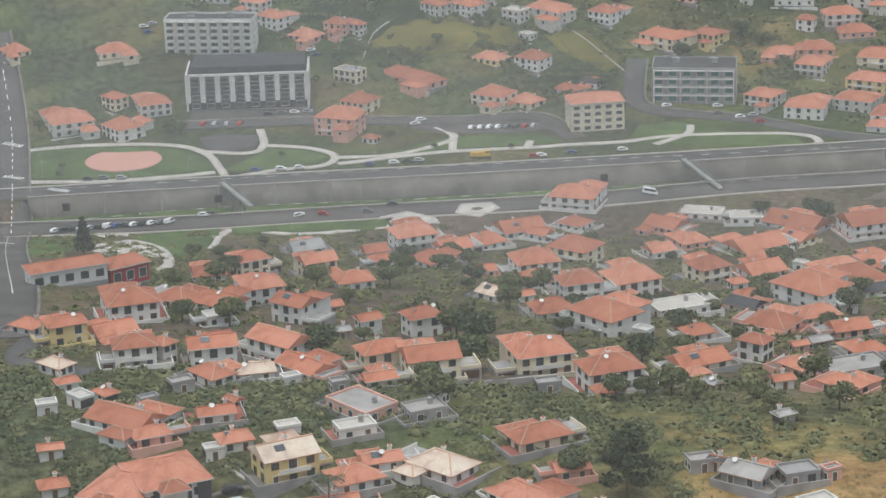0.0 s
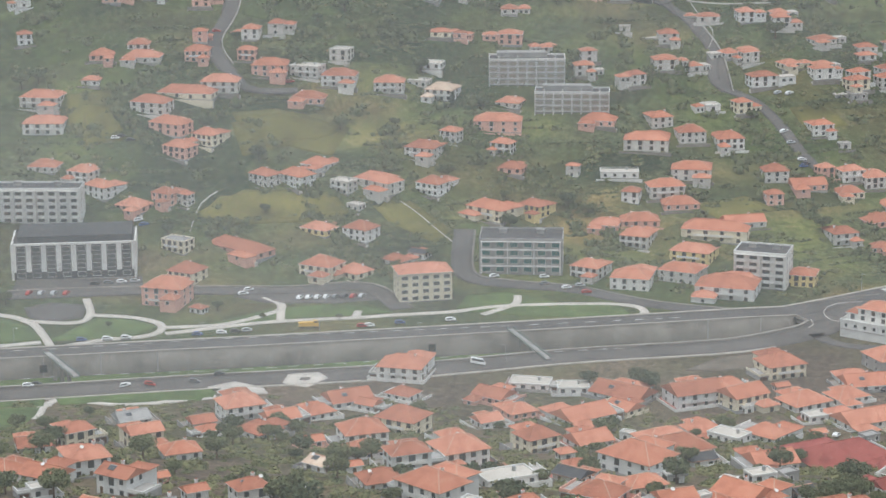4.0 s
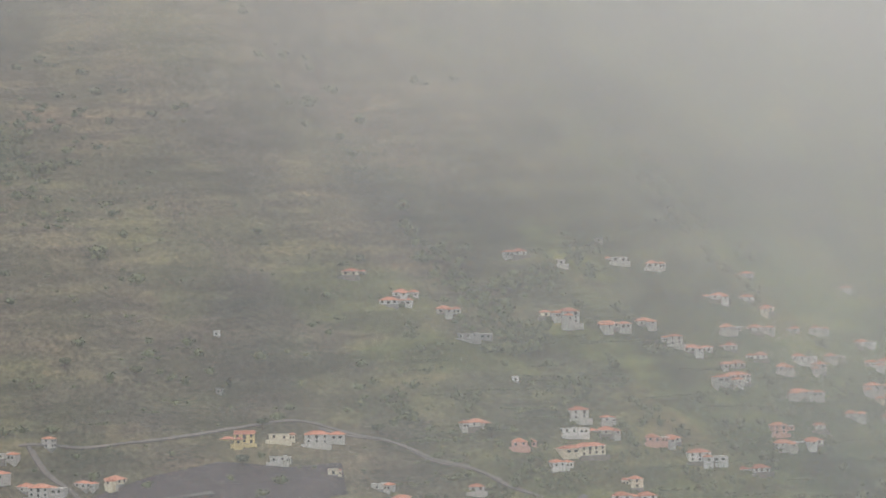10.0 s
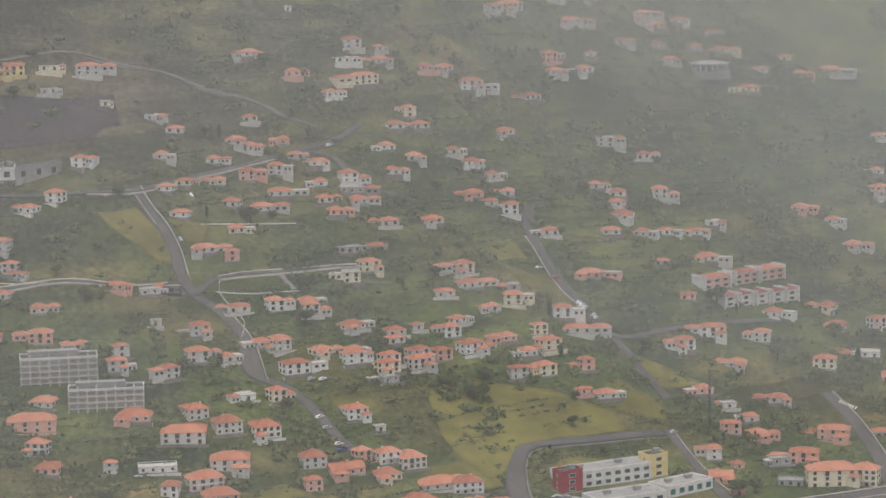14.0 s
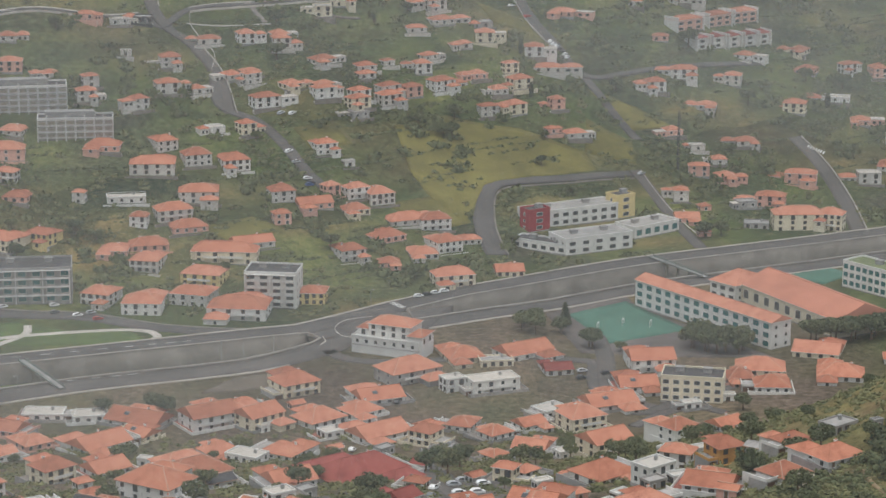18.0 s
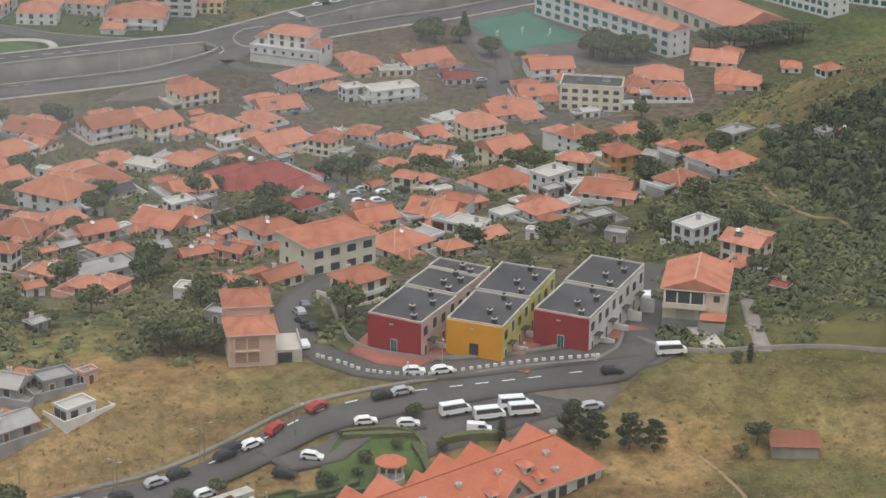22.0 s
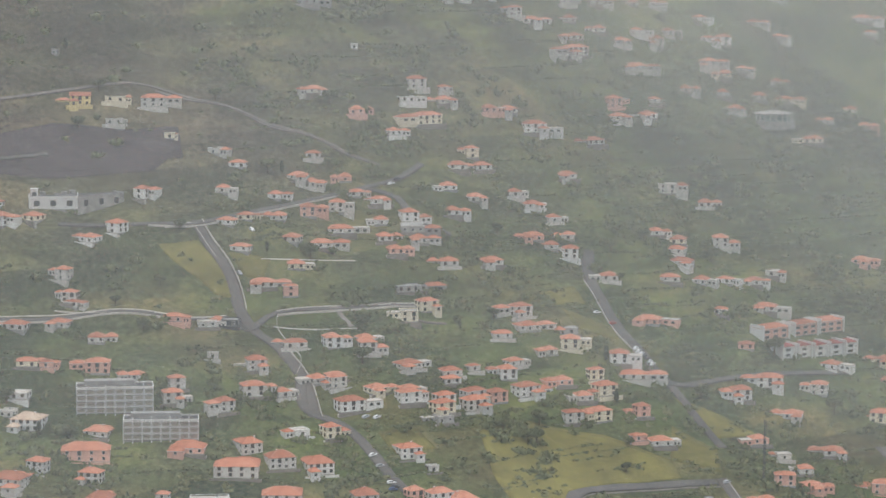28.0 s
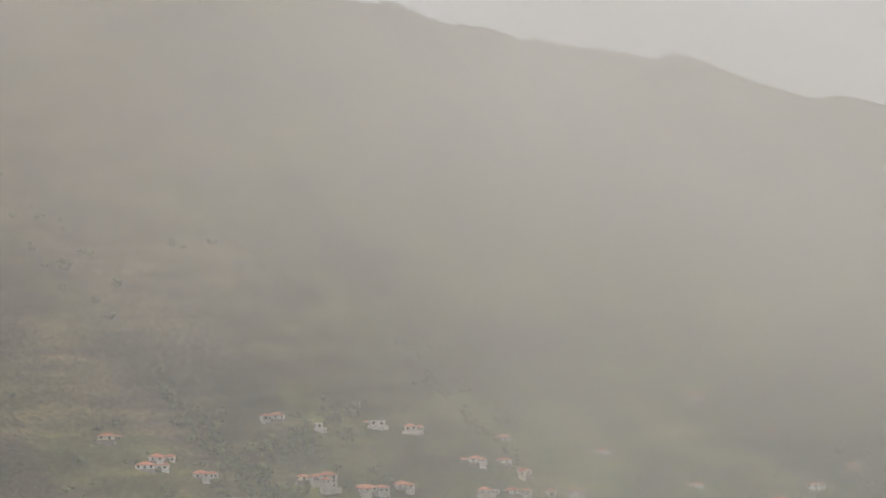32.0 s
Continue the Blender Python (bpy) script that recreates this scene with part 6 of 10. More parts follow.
        reuse("window", DORMER, dm, pose(0, -0.32, -0.15))
    for x, y in ((-19.3, -3.0), (-19.6, -5.9), (-7.7, -3.2), (0.4, -2.9), (0.2, -5.9), (9.2, -3.1), (20.6, -2.8), (20.2, -5.8), (26.2, 1.6)):
        part("chimney", boxes((-0.3, 0.3, -0.3, 0.3, -0.8, 0.5, 0), (-0.5, 0.5, -0.5, 0.5, 0.5, 0.95, 0), (-0.35, 0.35, -0.35, 0.35, 0.95, 1.05, 1)), [WHITE, GREY], roof, "flared white chimney", pose(x, y, rise * (1 - abs(y) / (b + 0.7)) - 0.05))
    for x in (-28.3, -25.7, -21.5, -18.9, -14.7, -5.0, -1.5, 1.1, 4.9, 14.6, 18.1, 20.7, 25.0, 27.5):
        reuse("window", INNWIN, ob, pose(x, -b - 0.01, 1.45 + 0.008 * x))
    for i in range(10):
        part("cellar_light", boxes((-0.7, 0.7, -0.06, 0.02, 0, 0.4, 0)), GLASS, ob, "", pose(-a + 3 + i * 5.6, -b - 0.16, 0.55 + 0.11 * i))
    for y, z in ((-3, 2.4), (1.0, 2.8), (3.2, 1.0)):
        reuse("window", WINDOW, ob, pose(-a - 0.01, y, z, 0, 0, -90))
    for k, y in enumerate((0.2, 1.2, 2.2)):
        part("cooling_unit", boxes((-0.35, 0, -0.4, 0.4, 0, 0.6, 0)), METAL, ob, "", pose(-a - 0.02, y, 1.5 - 0.3 * k))


DORMER = window_mesh(0.8, 0.8, GLASS, WHITE)
INNWIN = window_mesh(1.5, 1.8, GLASS, SHUTTER)
inn()


def gazebo(x, y):
    ob = thing("gazebo", x, y, ground(x, y) + 0.3, 20, "open garden pavilion with a clay tile hip roof on white posts", "gazebo")
    part("deck", cylinder(bmesh.new(), 0, 0, -1.5, 0.25, 2.7, n=8), PAVING, ob)
    for k in range(8):
        part("post", boxes((-0.14, 0.14, -0.14, 0.14, 0.25, 2.8, 0)), WHITE, ob, "", pose(2.2 * math.cos(k * math.tau / 8), 2.2 * math.sin(k * math.tau / 8), 0))
    part("roof", cylinder(cylinder(bmesh.new(), 0, 0, 2.8, 3.0, 3.0, n=8), 0, 0, 3.0, 4.3, 3.0, 0.15, 8), TILES_NEW, ob)
    CLEAR.append((x, y, 4))


def garden_terrace():
    """Raised play lawn of the inn behind a long white wall, with two play frames and tanks."""
    ob = thing("garden_terrace", 0, 0, 0, 0, "raised garden lawn behind a long white retaining wall", "garden terrace")
    wall = bmesh.new()
    prism(wall, [TERRACE[0], TERRACE[1], TERRACE[2], TERRACE[3]], 80.0, 89.2)
    part("retaining_wall", wall, WHITE, ob, "white rendered retaining wall")
    top = bmesh.new()
    cx, cy = sum(p[0] for p in TERRACE) / 4, sum(p[1] for p in TERRACE) / 4
    prism(top, [(cx + (p[0] - cx) * 0.93, cy + (p[1] - cy) * 0.86) for p in TERRACE], 89.2, 89.3)
    part("lawn", top, LAWN, ob, "green lawn")
    a, b = Vector((*TERRACE[3], 0)), Vector((*TERRACE[2], 0))
    d = (b - a).normalized()
    n = Vector((-d.y, d.x, 0))
    bm = bmesh.new()
    q = [a - n * 1.6, b - n * 1.6, b + n * 0.8, a + n * 0.8]
    prism(bm, [(v.x, v.y) for v in q], 88.6, 90.2)
    part("walkway", bm, PAVING, ob, "pale concrete walkway along the wall")
    CLEAR.append((cx, cy, 15))
    for fx, fy in ((0.42, 0.45), (0.72, 0.62)):
        p = Vector(TERRACE[0]).lerp(Vector(TERRACE[1]), fx).lerp(Vector(TERRACE[3]).lerp(Vector(TERRACE[2]), fx), fy)
        disc_ob = part("play_mat", cylinder(bmesh.new(), p.x, p.y, 89.3, 89.36, 3.0, n=20), GREY, ob)
        play = thing("play_frame", p.x, p.y, 89.36, 30, "wooden climbing frame with a slide on a grey mat", "play frame")
        part("tower", boxes((-0.7, 0.7, -0.7, 0.7, 1.1, 1.25, 0), (-0.7, -0.58, -0.7, -0.58, 0, 2.4, 0), (0.58, 0.7, -0.7, -0.58, 0, 2.4, 0), (-0.7, -0.58, 0.58, 0.7, 0, 2.4, 0), (0.58, 0.7, 0.58, 0.7, 0, 2.4, 0)), WOOD, play)
        part("canopy", hip_roof(1.6, 1.6, 0.7, 0.2, 0.08), [WOOD, WOOD, WOOD], play, "", pose(0, 0, 2.4))
        bm = bmesh.new()
        v = [bm.verts.new(c) for c in ((0.7, -0.3, 1.2), (0.7, 0.3, 1.2), (2.6, 0.3, 0.15), (2.6, -0.3, 0.15))]
        bm.faces.new(v)
        bmesh.ops.solidify(bm, geom=bm.faces[:], thickness=0.08)
        part("slide", bm, RED, play, "red slide")
    for fx in (0.3, 0.85):
        p = Vector(TERRACE[0]).lerp(Vector(TERRACE[1]), fx)
        tank = thing("vent_tower", p.x + 0.6, p.y + 1.2, 87.0, 0, "round white vent tower with a flat cap", "vent tower")
        part("shaft", cylinder(bmesh.new(), 0, 0, -2, 4.0, 1.0, n=14), WHITE, tank)
        part("cap", cylinder(bmesh.new(), 0, 0, 4.0, 4.3, 1.15, n=14), PAVING, tank)
    side = thing("side_wing", 5.6, 370.9, 86.6, 30, "low garden wing with a clay tile lean-to roof", "garden wing")
    part("walls", boxes((-5.2, 5.2, -1.7, 1.7, -2, 2.2, 0)), WHITE, side)
    part("roof", hip_roof(10.4, 3.4, 0.9, 0.3), [TILES_NEW, WHITE, TILES_NEW], side, "", pose(0, 0, 2.4))


garden_terrace()


def power_pole_pair(x, y):
    ob = thing("power_pole", x, y, ground(x, y) - 0.5, 10, "pair of tall grey concrete power poles with a crossbar", "power pole")
    for s in (-2.1, 2.1):
        part("pole", boxes((s - 0.22, s + 0.22, -0.22, 0.22, 0, 17.5, 0, 0.09)), GREY, ob)
    part("crossbar", boxes((-2.6, 2.6, -0.12, 0.12, 14.8, 15.0, 0)), METAL, ob)
    for s in (-2.4, 0, 2.4):
        part("insulator", cylinder(bmesh.new(), s, 0, 15.0, 15.5, 0.1, n=6), DARK, ob)


def yellow_house():
    ob = thing("garage_house", HOUSE1[0], HOUSE1[1], HOUSE1[2] + 1.2, -16, "cream gabled house over a garage with a columned porch", "house")
    CLEAR.append((HOUSE1[0], HOUSE1[1], 12))
    part("walls", boxes((-6, 6, -7, 7, 0, 6.6, 0), (-6.15, 6.15, -7.15, 7.15, -5, 0.3, 1)), [CREAM, GREY], ob)
    bm = bmesh.new()
    for s in (-7, 7):
        f = [bm.verts.new((-6, s, 6.6)), bm.verts.new((6, s, 6.6)), bm.verts.new((0, s, 8.7))]
        bm.faces.new(f if s < 0 else f[::-1])
    part("gable_wall", bm, CREAM, ob)
    roof = part("roof", hip_roof(14, 12, 2.3, 0.7, 0.25, None, True), [TILES, WHITE, RIDGE], ob, "", pose(0, 0, 6.7, 0, 0, 90))
    part("ridge_cap", boxes((-7.4, 7.4, -0.14, 0.14, 2.25, 2.43, 0)), RIDGE, roof)
    # flat dark panel on the wall stands for the shade inside the porch
    porch = part("porch", boxes((-5.6, 2.2, -7.03, -6.6, 3.4, 6.1, 1), (-6, 2.4, -8.6, -7.0, 3.0, 3.3, 0), (-6, 2.4, -8.6, -8.45, 3.3, 4.2, 0)), [CREAM, GLASS], ob, "porch above the garage with a dark panel for its shade")
    for x in (-5.6, -3.2, -0.6, 2.0):
        part("column", boxes((x - 0.14, x + 0.14, -8.55, -8.3, 3.3, 6.3, 0)), WHITE, porch)
    reuse("window", WINDOW, ob, pose(4.4, -7.01, 4.3))
    part("garage_door", boxes((-3.4, 0.2, -7.08, -7.0, 0.2, 2.5, 0)), PAVING, ob, "pale garage door")
    lean = part("lean_to", boxes((1.8, 6.4, -11.5, -11.2, -1, 1.8, 0), (6.1, 6.4, -11.2, -7.2, -1, 2.2, 0)), GREY, ob, "lean-to shed")
    part("roof", boxes((1.6, 6.6, -11.8, -7.4, 2.2, 2.4, 0)), TILES, lean)
    part("stair", boxes(*[(1.2, 2.3, -7.3 - 0.35 * k, -6.95 - 0.35 * k, -0.5, 3.2 - 0.32 * k, 0) for k in range(10)]), GREY, ob, "outside stair")
    for y in (-4, 0, 4):
        reuse("window", WINDOW_DARK, ob, pose(-6.01, y, 4.3, 0, 0, -90))


def round_hall(x, y):
    ob = thing("round_hall", x, y, ground(x, y), 0, "low round glazed hall with white columns and a shallow roof", "hall")
    CLEAR.append((x, y, 16))
    part("drum", cylinder(bmesh.new(), 0, 0, -3, 4.6, 11.5, n=28), TEAL, ob, "glazed drum")
    part("roof", cylinder(cylinder(bmesh.new(), 0, 0, 4.6, 5.2, 13.2, n=28), 0, 0, 5.2, 7.0, 13.2, 2.0, 28), GREY, ob)
    part("terrace", cylinder(bmesh.new(), 0, 0, -5, 0.3, 14.0, n=28), GREY, ob)
    for k in range(20):
        part("column", boxes((-0.3, 0.3, -0.3, 0.3, 0.3, 4.6, 0)), WHITE, ob, "", pose(12.4 * math.cos(k * math.tau / 20), 12.4 * math.sin(k * math.tau / 20), 0))


def footbridge(x, length=36, y=None, turn=106.5):
    y = float(np.interp(x, *zip(*FAR_1))) - 16 if y is None else y
    ob = thing("footbridge", x, y, 0.2, turn, "grey-green steel footbridge over the river channel", "footbridge")
    part("deck", boxes((-length / 2, length / 2, -1.3, 1.3, 0.5, 0.9, 0)), GREY, ob)
    for s in (-1.3, 1.3):
        part("railing", boxes((-length / 2, length / 2, s - 0.08, s + 0.08, 0.9, 1.25, 0), (-length / 2, length / 2, s - 0.06, s + 0.06, 1.7, 1.85, 0)), RAIL, ob)
    for k in range(3):
        part("pier", boxes((-8.5 + 8.5 * k, -7.9 + 8.5 * k, -0.8, 0.8, -8, 0.5, 0)), CONCRETE, ob)


RAIL = worn("grey_green_steel", (0.16, 0.21, 0.19), 0.5, 1.0, 0.3, 0.2, 0.05, 0.3)


def river_house():
    """Large white house on the river street: a broad lower storey, a set-back block and a side wing under tile roofs."""
    ob = thing("river_house", 38.5, 949.5, 0.0, -27, "large white three-storey house with stepped clay tile roofs", "house")
    CLEAR.append((38.5, 949.5, 19))
    low = part("lower_storey", boxes((-14.5, 14.5, -7.5, 7.5, -2, 6.2, 0), (-14.7, 14.7, -7.7, 7.7, 3.0, 3.25, 1), (-14.7, 14.7, -7.7, -7.45, 6.2, 7.0, 0), (-14.7, -14.45, -7.45, 7.7, 6.2, 7.0, 0)), [WHITE, GREY], ob)
    for k in range(7):
        reuse("window", WINDOW, low, pose(-12 + 4 * k, -7.51, 4.1))
    main = part("upper_block", boxes((-8.5, 9.5, -4.5, 7, 6.2, 11.4, 0)), WHITE, ob)
    part("roof", hip_roof(18, 11.5, 2.6, 0.6), [TILES, WHITE, RIDGE], main, "", pose(0.5, 1.25, 11.6))
    for k in range(4):
        for z in (7.0, 9.5):
            reuse("window", WINDOW_DARK, main, pose(-6.4 + 4.4 * k, -4.51, z))
    wing = part("side_wing", boxes((9.5, 15.5, -6.5, 4.5, -2, 8.6, 0)), WHITE, ob)
    part("roof", hip_roof(6, 11, 1.9, 0.6, ridge=0.5), [TILES, WHITE, RIDGE], wing, "", pose(12.5, -1, 8.8))
    for y in (-4, 1.5):
        reuse("window", TALL, wing, pose(15.51, y, 5.6, 0, 0, 90))
    hall = part("end_wing", boxes((-13.5, -8.5, -4.0, 5, 6.2, 8.9, 0)), WHITE, ob)
    part("roof", hip_roof(5, 9, 1.5, 0.5, ridge=0.4), [TILES, WHITE, RIDGE], hall, "", pose(-11, 0.5, 9.1))
    reuse("window", TALL, hall, pose(-11, -4.01, 6.5))


def stepped_house():
    """Tall pink house down the slope: two stepped volumes, each under its own tile roof, over a garage terrace."""
    ob = thing("stepped_house", PINKH[0], PINKH[1], PINKH[2], 4, "tall pale pink house with two stepped clay tile roofs", "house")
    CLEAR.append((PINKH[0], PINKH[1] + 6, 9))
    pale = worn("pale_rose_render", (0.68, 0.50, 0.42), 0.85, 0.8, 0.25, 0.15, 0.06)
    part("lower_block", boxes((-4.4, 4.4, 0, 8.5, -4, 6.2, 0)), pale, ob)
    part("lower_roof", hip_roof(8.8, 8.5, 1.9, 0.6), [TILES, WHITE, TILES], ob, "", pose(0, 4.2, 6.4))
    part("upper_block", boxes((-4.2, 4.2, 8.5, 17, -4, 8.4, 0)), pale, ob)
    part("upper_roof", hip_roof(8.4, 8.4, 1.8, 0.6), [TILES, WHITE, TILES], ob, "", pose(0, 12.8, 8.6))
    for x in (-2.2, 0.2):
        for z in (0.6, 3.4):
            part("loggia", boxes((x - 1.1, x + 1.1, -0.06, 0.02, z, z + 2.0, 0)), BROWNED, ob, "brownish loggia wall")
    for x in (-3.4, -1.0, 1.4):
        part("column", boxes((x - 0.15, x + 0.15, -0.5, -0.2, -1, 5.8, 0)), pale, ob)
    part("loggia_slab", boxes((-3.6, 1.6, -0.6, -0.02, 2.85, 3.1, 0)), pale, ob)
    part("terrace", boxes((4.4, 9.5, 1.0, 9.0, -4, 2.3, 0), (9.3, 9.5, 1.0, 9.0, 2.3, 3.2, 0)), PAVING, ob, "pale terrace over the garage")
    part("garage_door", boxes((4.9, 7.6, 0.9, 1.02, -0.6, 1.8, 0)), DARK, ob)
    for y in (3, 6, 11, 14):
        reuse("window", WINDOW, ob, pose(-4.42, y, 3.4, 0, 0, -90))


def shed(x, y):
    ob = thing("shed", x, y, ground(x, y) - 0.2, -8, "low stone shed with a rusty pink sheet roof", "shed")
    part("walls", boxes((-4.2, 4.2, -2.2, 2.2, -2, 2.3, 0)), GREY, ob)
    bm = bmesh.new()
    v = [bm.verts.new(c) for c in ((-4.6, -2.7, 2.2), (4.6, -2.7, 2.2), (4.6, 2.6, 3.2), (-4.6, 2.6, 3.2))]
    bm.faces.new(v)
    bmesh.ops.solidify(bm, geom=bm.faces[:], thickness=0.15)
    part("roof", bm, SALMON, ob)
    CLEAR.append((x, y, 5))


def pavilion(x, y):
    ob = thing("gatehouse", x, y, ground(x, y) - 0.2, 12, "small white gatehouse with a clay tile hip roof", "gatehouse")
    part("walls", boxes((-2.6, 2.6, -2.2, 2.2, -2, 2.6, 0)), WHITE, ob)
    part("roof", hip_roof(5.2, 4.4, 1.3, 0.6), [TILES, WHITE, TILES], ob, "", pose(0, 0, 2.8))
    reuse("window", WINDOW, ob, pose(0, -2.21, 1.0))
    CLEAR.append((x, y, 4))


LAMP_POST = mesh_of(cylinder(bmesh.new(), 0, 0, -0.5, 7.0, 0.09, 0.06, 6), "street_lamp", [METAL])
LAMP_ARM = mesh_of(boxes((-0.06, 1.3, -0.05, 0.05, 6.9, 7.0, 0)), "arm", [METAL])
LAMP_HEAD = mesh_of(boxes((0.9, 1.6, -0.15, 0.15, 6.82, 6.95, 0)), "lamp_head", [PAVING])


def street_lamp(x, y, turn):
    ob = tagged(new("street_lamp", LAMP_POST), "slim grey street lamp with a short arm beside the road", "street lamp", "street lamps")
    ob.matrix_basis = pose(x, y, max(ground(x, y), 0), 0, 0, turn)
    reuse("arm", LAMP_ARM, ob, Matrix())
    reuse("lamp_head", LAMP_HEAD, ob, Matrix())


def mast(x, y, h):
    ob = thing("mast", x, y, ground(x, y), 0, "thin dark lattice mast among the houses", "mast")
    for sx, sy in ((-0.5, -0.5), (0.5, -0.5), (0, 0.5)):
        part("leg", boxes((sx - 0.12, sx + 0.12, sy - 0.12, sy + 0.12, -1, h, 0)), DARK, ob)
    for k in range(int(h / 2.5)):
        part("ring", boxes((-0.6, 0.6, -0.6, -0.45, k * 2.5, k * 2.5 + 0.2, 0), (-0.6, 0.6, 0.45, 0.6, k * 2.5, k * 2.5 + 0.2, 0)), DARK, ob)


def kerb_blocks(points, every):
    """Low white blocks along the outer edge of the bend."""
    pts, dirs = polyline(points, every)
    ob = thing("kerb_guard", 0, 0, 0, 0, "row of low white kerb blocks along the bend", "kerb", kind="structure")
    me = mesh_of(boxes((-0.42, 0.42, -0.2, 0.2, -0.3, 0.7, 0, 0.05)), "block", [LINE])
    for q, d in zip(pts, dirs):
        reuse("block", me, ob, pose(q.x, q.y, ground(q.x, q.y) + 0.2, 0, 0, math.degrees(math.atan2(d.y, d.x))))


def dashes(points, every, w, l, label):
    pts, dirs = polyline(points, every)
    verts, faces = [], []
    for q, d in zip(pts, dirs):
        n = Vector((-d.y, d.x, 0))
        b = len(verts)
        for sx, sy in ((-1, -1), (1, -1), (1, 1), (-1, 1)):
            e = q + d * sx * l / 2 + n * sy * w / 2
            verts.append((e.x, e.y, max(ground(e.x, e.y), 0 if q.y > 800 else -99) + 0.46))
        faces.append((b, b + 1, b + 2, b + 3))
    return tagged(link_mesh("road_marking", verts, faces, [LINE]), label, "road marking", kind="stuff")


def zebra(x, y, turn, n=7):
    verts, faces = [], []
    m = pose(x, y, 0, 0, 0, turn)
    for k in range(n):
        b = len(verts)
        for sx, sy in ((-1, -1), (1, -1), (1, 1), (-1, 1)):
            e = m @ Vector((sx * 1.6, (k - n / 2) * 1.4 + sy * 0.35, 0))
            verts.append((e.x, e.y, max(ground(e.x, e.y), 0) + 0.5))
        faces.append((b, b + 1, b + 2, b + 3))
    return tagged(link_mesh("zebra_crossing", verts, faces, [LINE]), "white zebra crossing on asphalt", "road marking", kind="stuff")


def goal(x, y, turn):
    ob = thing("goal", x, y, 0.4, turn, "white sports goal frame on the pitch", "goal", "goals")
    for s in (-1.6, 1.6):
        part("post", boxes((s - 0.12, s + 0.12, -0.12, 0.12, 0, 2.2, 0)), LINE, ob)
    part("crossbar", boxes((-1.7, 1.7, -0.12, 0.12, 2.2, 2.45, 0)), LINE, ob)




# ---- vehicles ----
PAINT = {}
for key, c in (("w", (0.78, 0.78, 0.77)), ("s", (0.42, 0.43, 0.44)), ("g", (0.16, 0.17, 0.18)), ("k", (0.03, 0.03, 0.035)), ("b", (0.05, 0.09, 0.22)), ("r", (0.38, 0.04, 0.03)), ("y", (0.6, 0.36, 0.06))):
    PAINT[key] = worn("car_paint", c, 0.3, 2.0, 0.5, 0.06, 0.04)
PAINT_WORD = {"w": "white", "s": "silver", "g": "dark grey", "k": "black", "b": "blue", "r": "red", "y": "yellow"}
WHEEL = mesh_of(cylinder(bmesh.new(), 0, 0, -0.11, 0.11, 0.32, n=12), "wheel", [RUBBER])
AXLE = mesh_of(cylinder(cylinder(cylinder(bmesh.new(), 0, 0, -0.86, -0.64, 0.32, n=10), 0, 0, 0.64, 0.86, 0.32, n=10), 0, 0, -0.7, 0.7, 0.06, n=6), "axle", [RUBBER])
SHAPES = {
    "c": (4.2, 1.75, ((-2.1, 0.3), (2.1, 0.3), (2.1, 0.72), (1.15, 0.9), (0.6, 1.4), (-1.3, 1.45), (-1.95, 0.95), (-2.1, 0.85)), ((1.1, 0.93), (0.58, 1.34), (-1.28, 1.38), (-1.85, 0.97))),
    "v": (4.6, 1.85, ((-2.3, 0.35), (2.3, 0.35), (2.3, 0.85), (1.5, 1.05), (0.95, 1.75), (-2.2, 1.85), (-2.3, 1.0)), ((1.46, 1.08), (0.95, 1.66), (-0.2, 1.7), (-0.2, 1.1))),
    "b": (5.8, 2.0, ((-2.9, 0.4), (2.9, 0.4), (2.9, 1.0), (2.35, 1.25), (1.75, 2.25), (-2.8, 2.4), (-2.9, 1.2)), ((2.3, 1.28), (1.75, 2.1), (-2.6, 2.2), (-2.6, 1.35))),
    "t": (8.0, 2.4, ((-4.0, 0.7), (4.0, 0.7), (4.0, 1.6), (3.7, 2.7), (2.0, 2.8), (1.9, 2.3), (-4.0, 2.2)), ((3.95, 1.65), (3.66, 2.6), (2.2, 2.65), (2.2, 1.7))),
}


def side_mesh(outline, half, name, mats, inset=0.0):
    bm = bmesh.new()
    n = len(outline)
    rows = []
    for y in (-half, half):
        rows.append([bm.verts.new((x, y * (1 - inset * min(1, max(0, (z - 0.8) / 0.7))), z)) for x, z in outline])
    bm.faces.new(rows[0])
    bm.faces.new(rows[1][::-1])
    for k in range(n):
        bm.faces.new((rows[1][k], rows[1][(k + 1) % n], rows[0][(k + 1) % n], rows[0][k]))
    bmesh.ops.recalc_face_normals(bm, faces=bm.faces)
    return mesh_of(bm, name, mats)


CAR_CACHE = {}


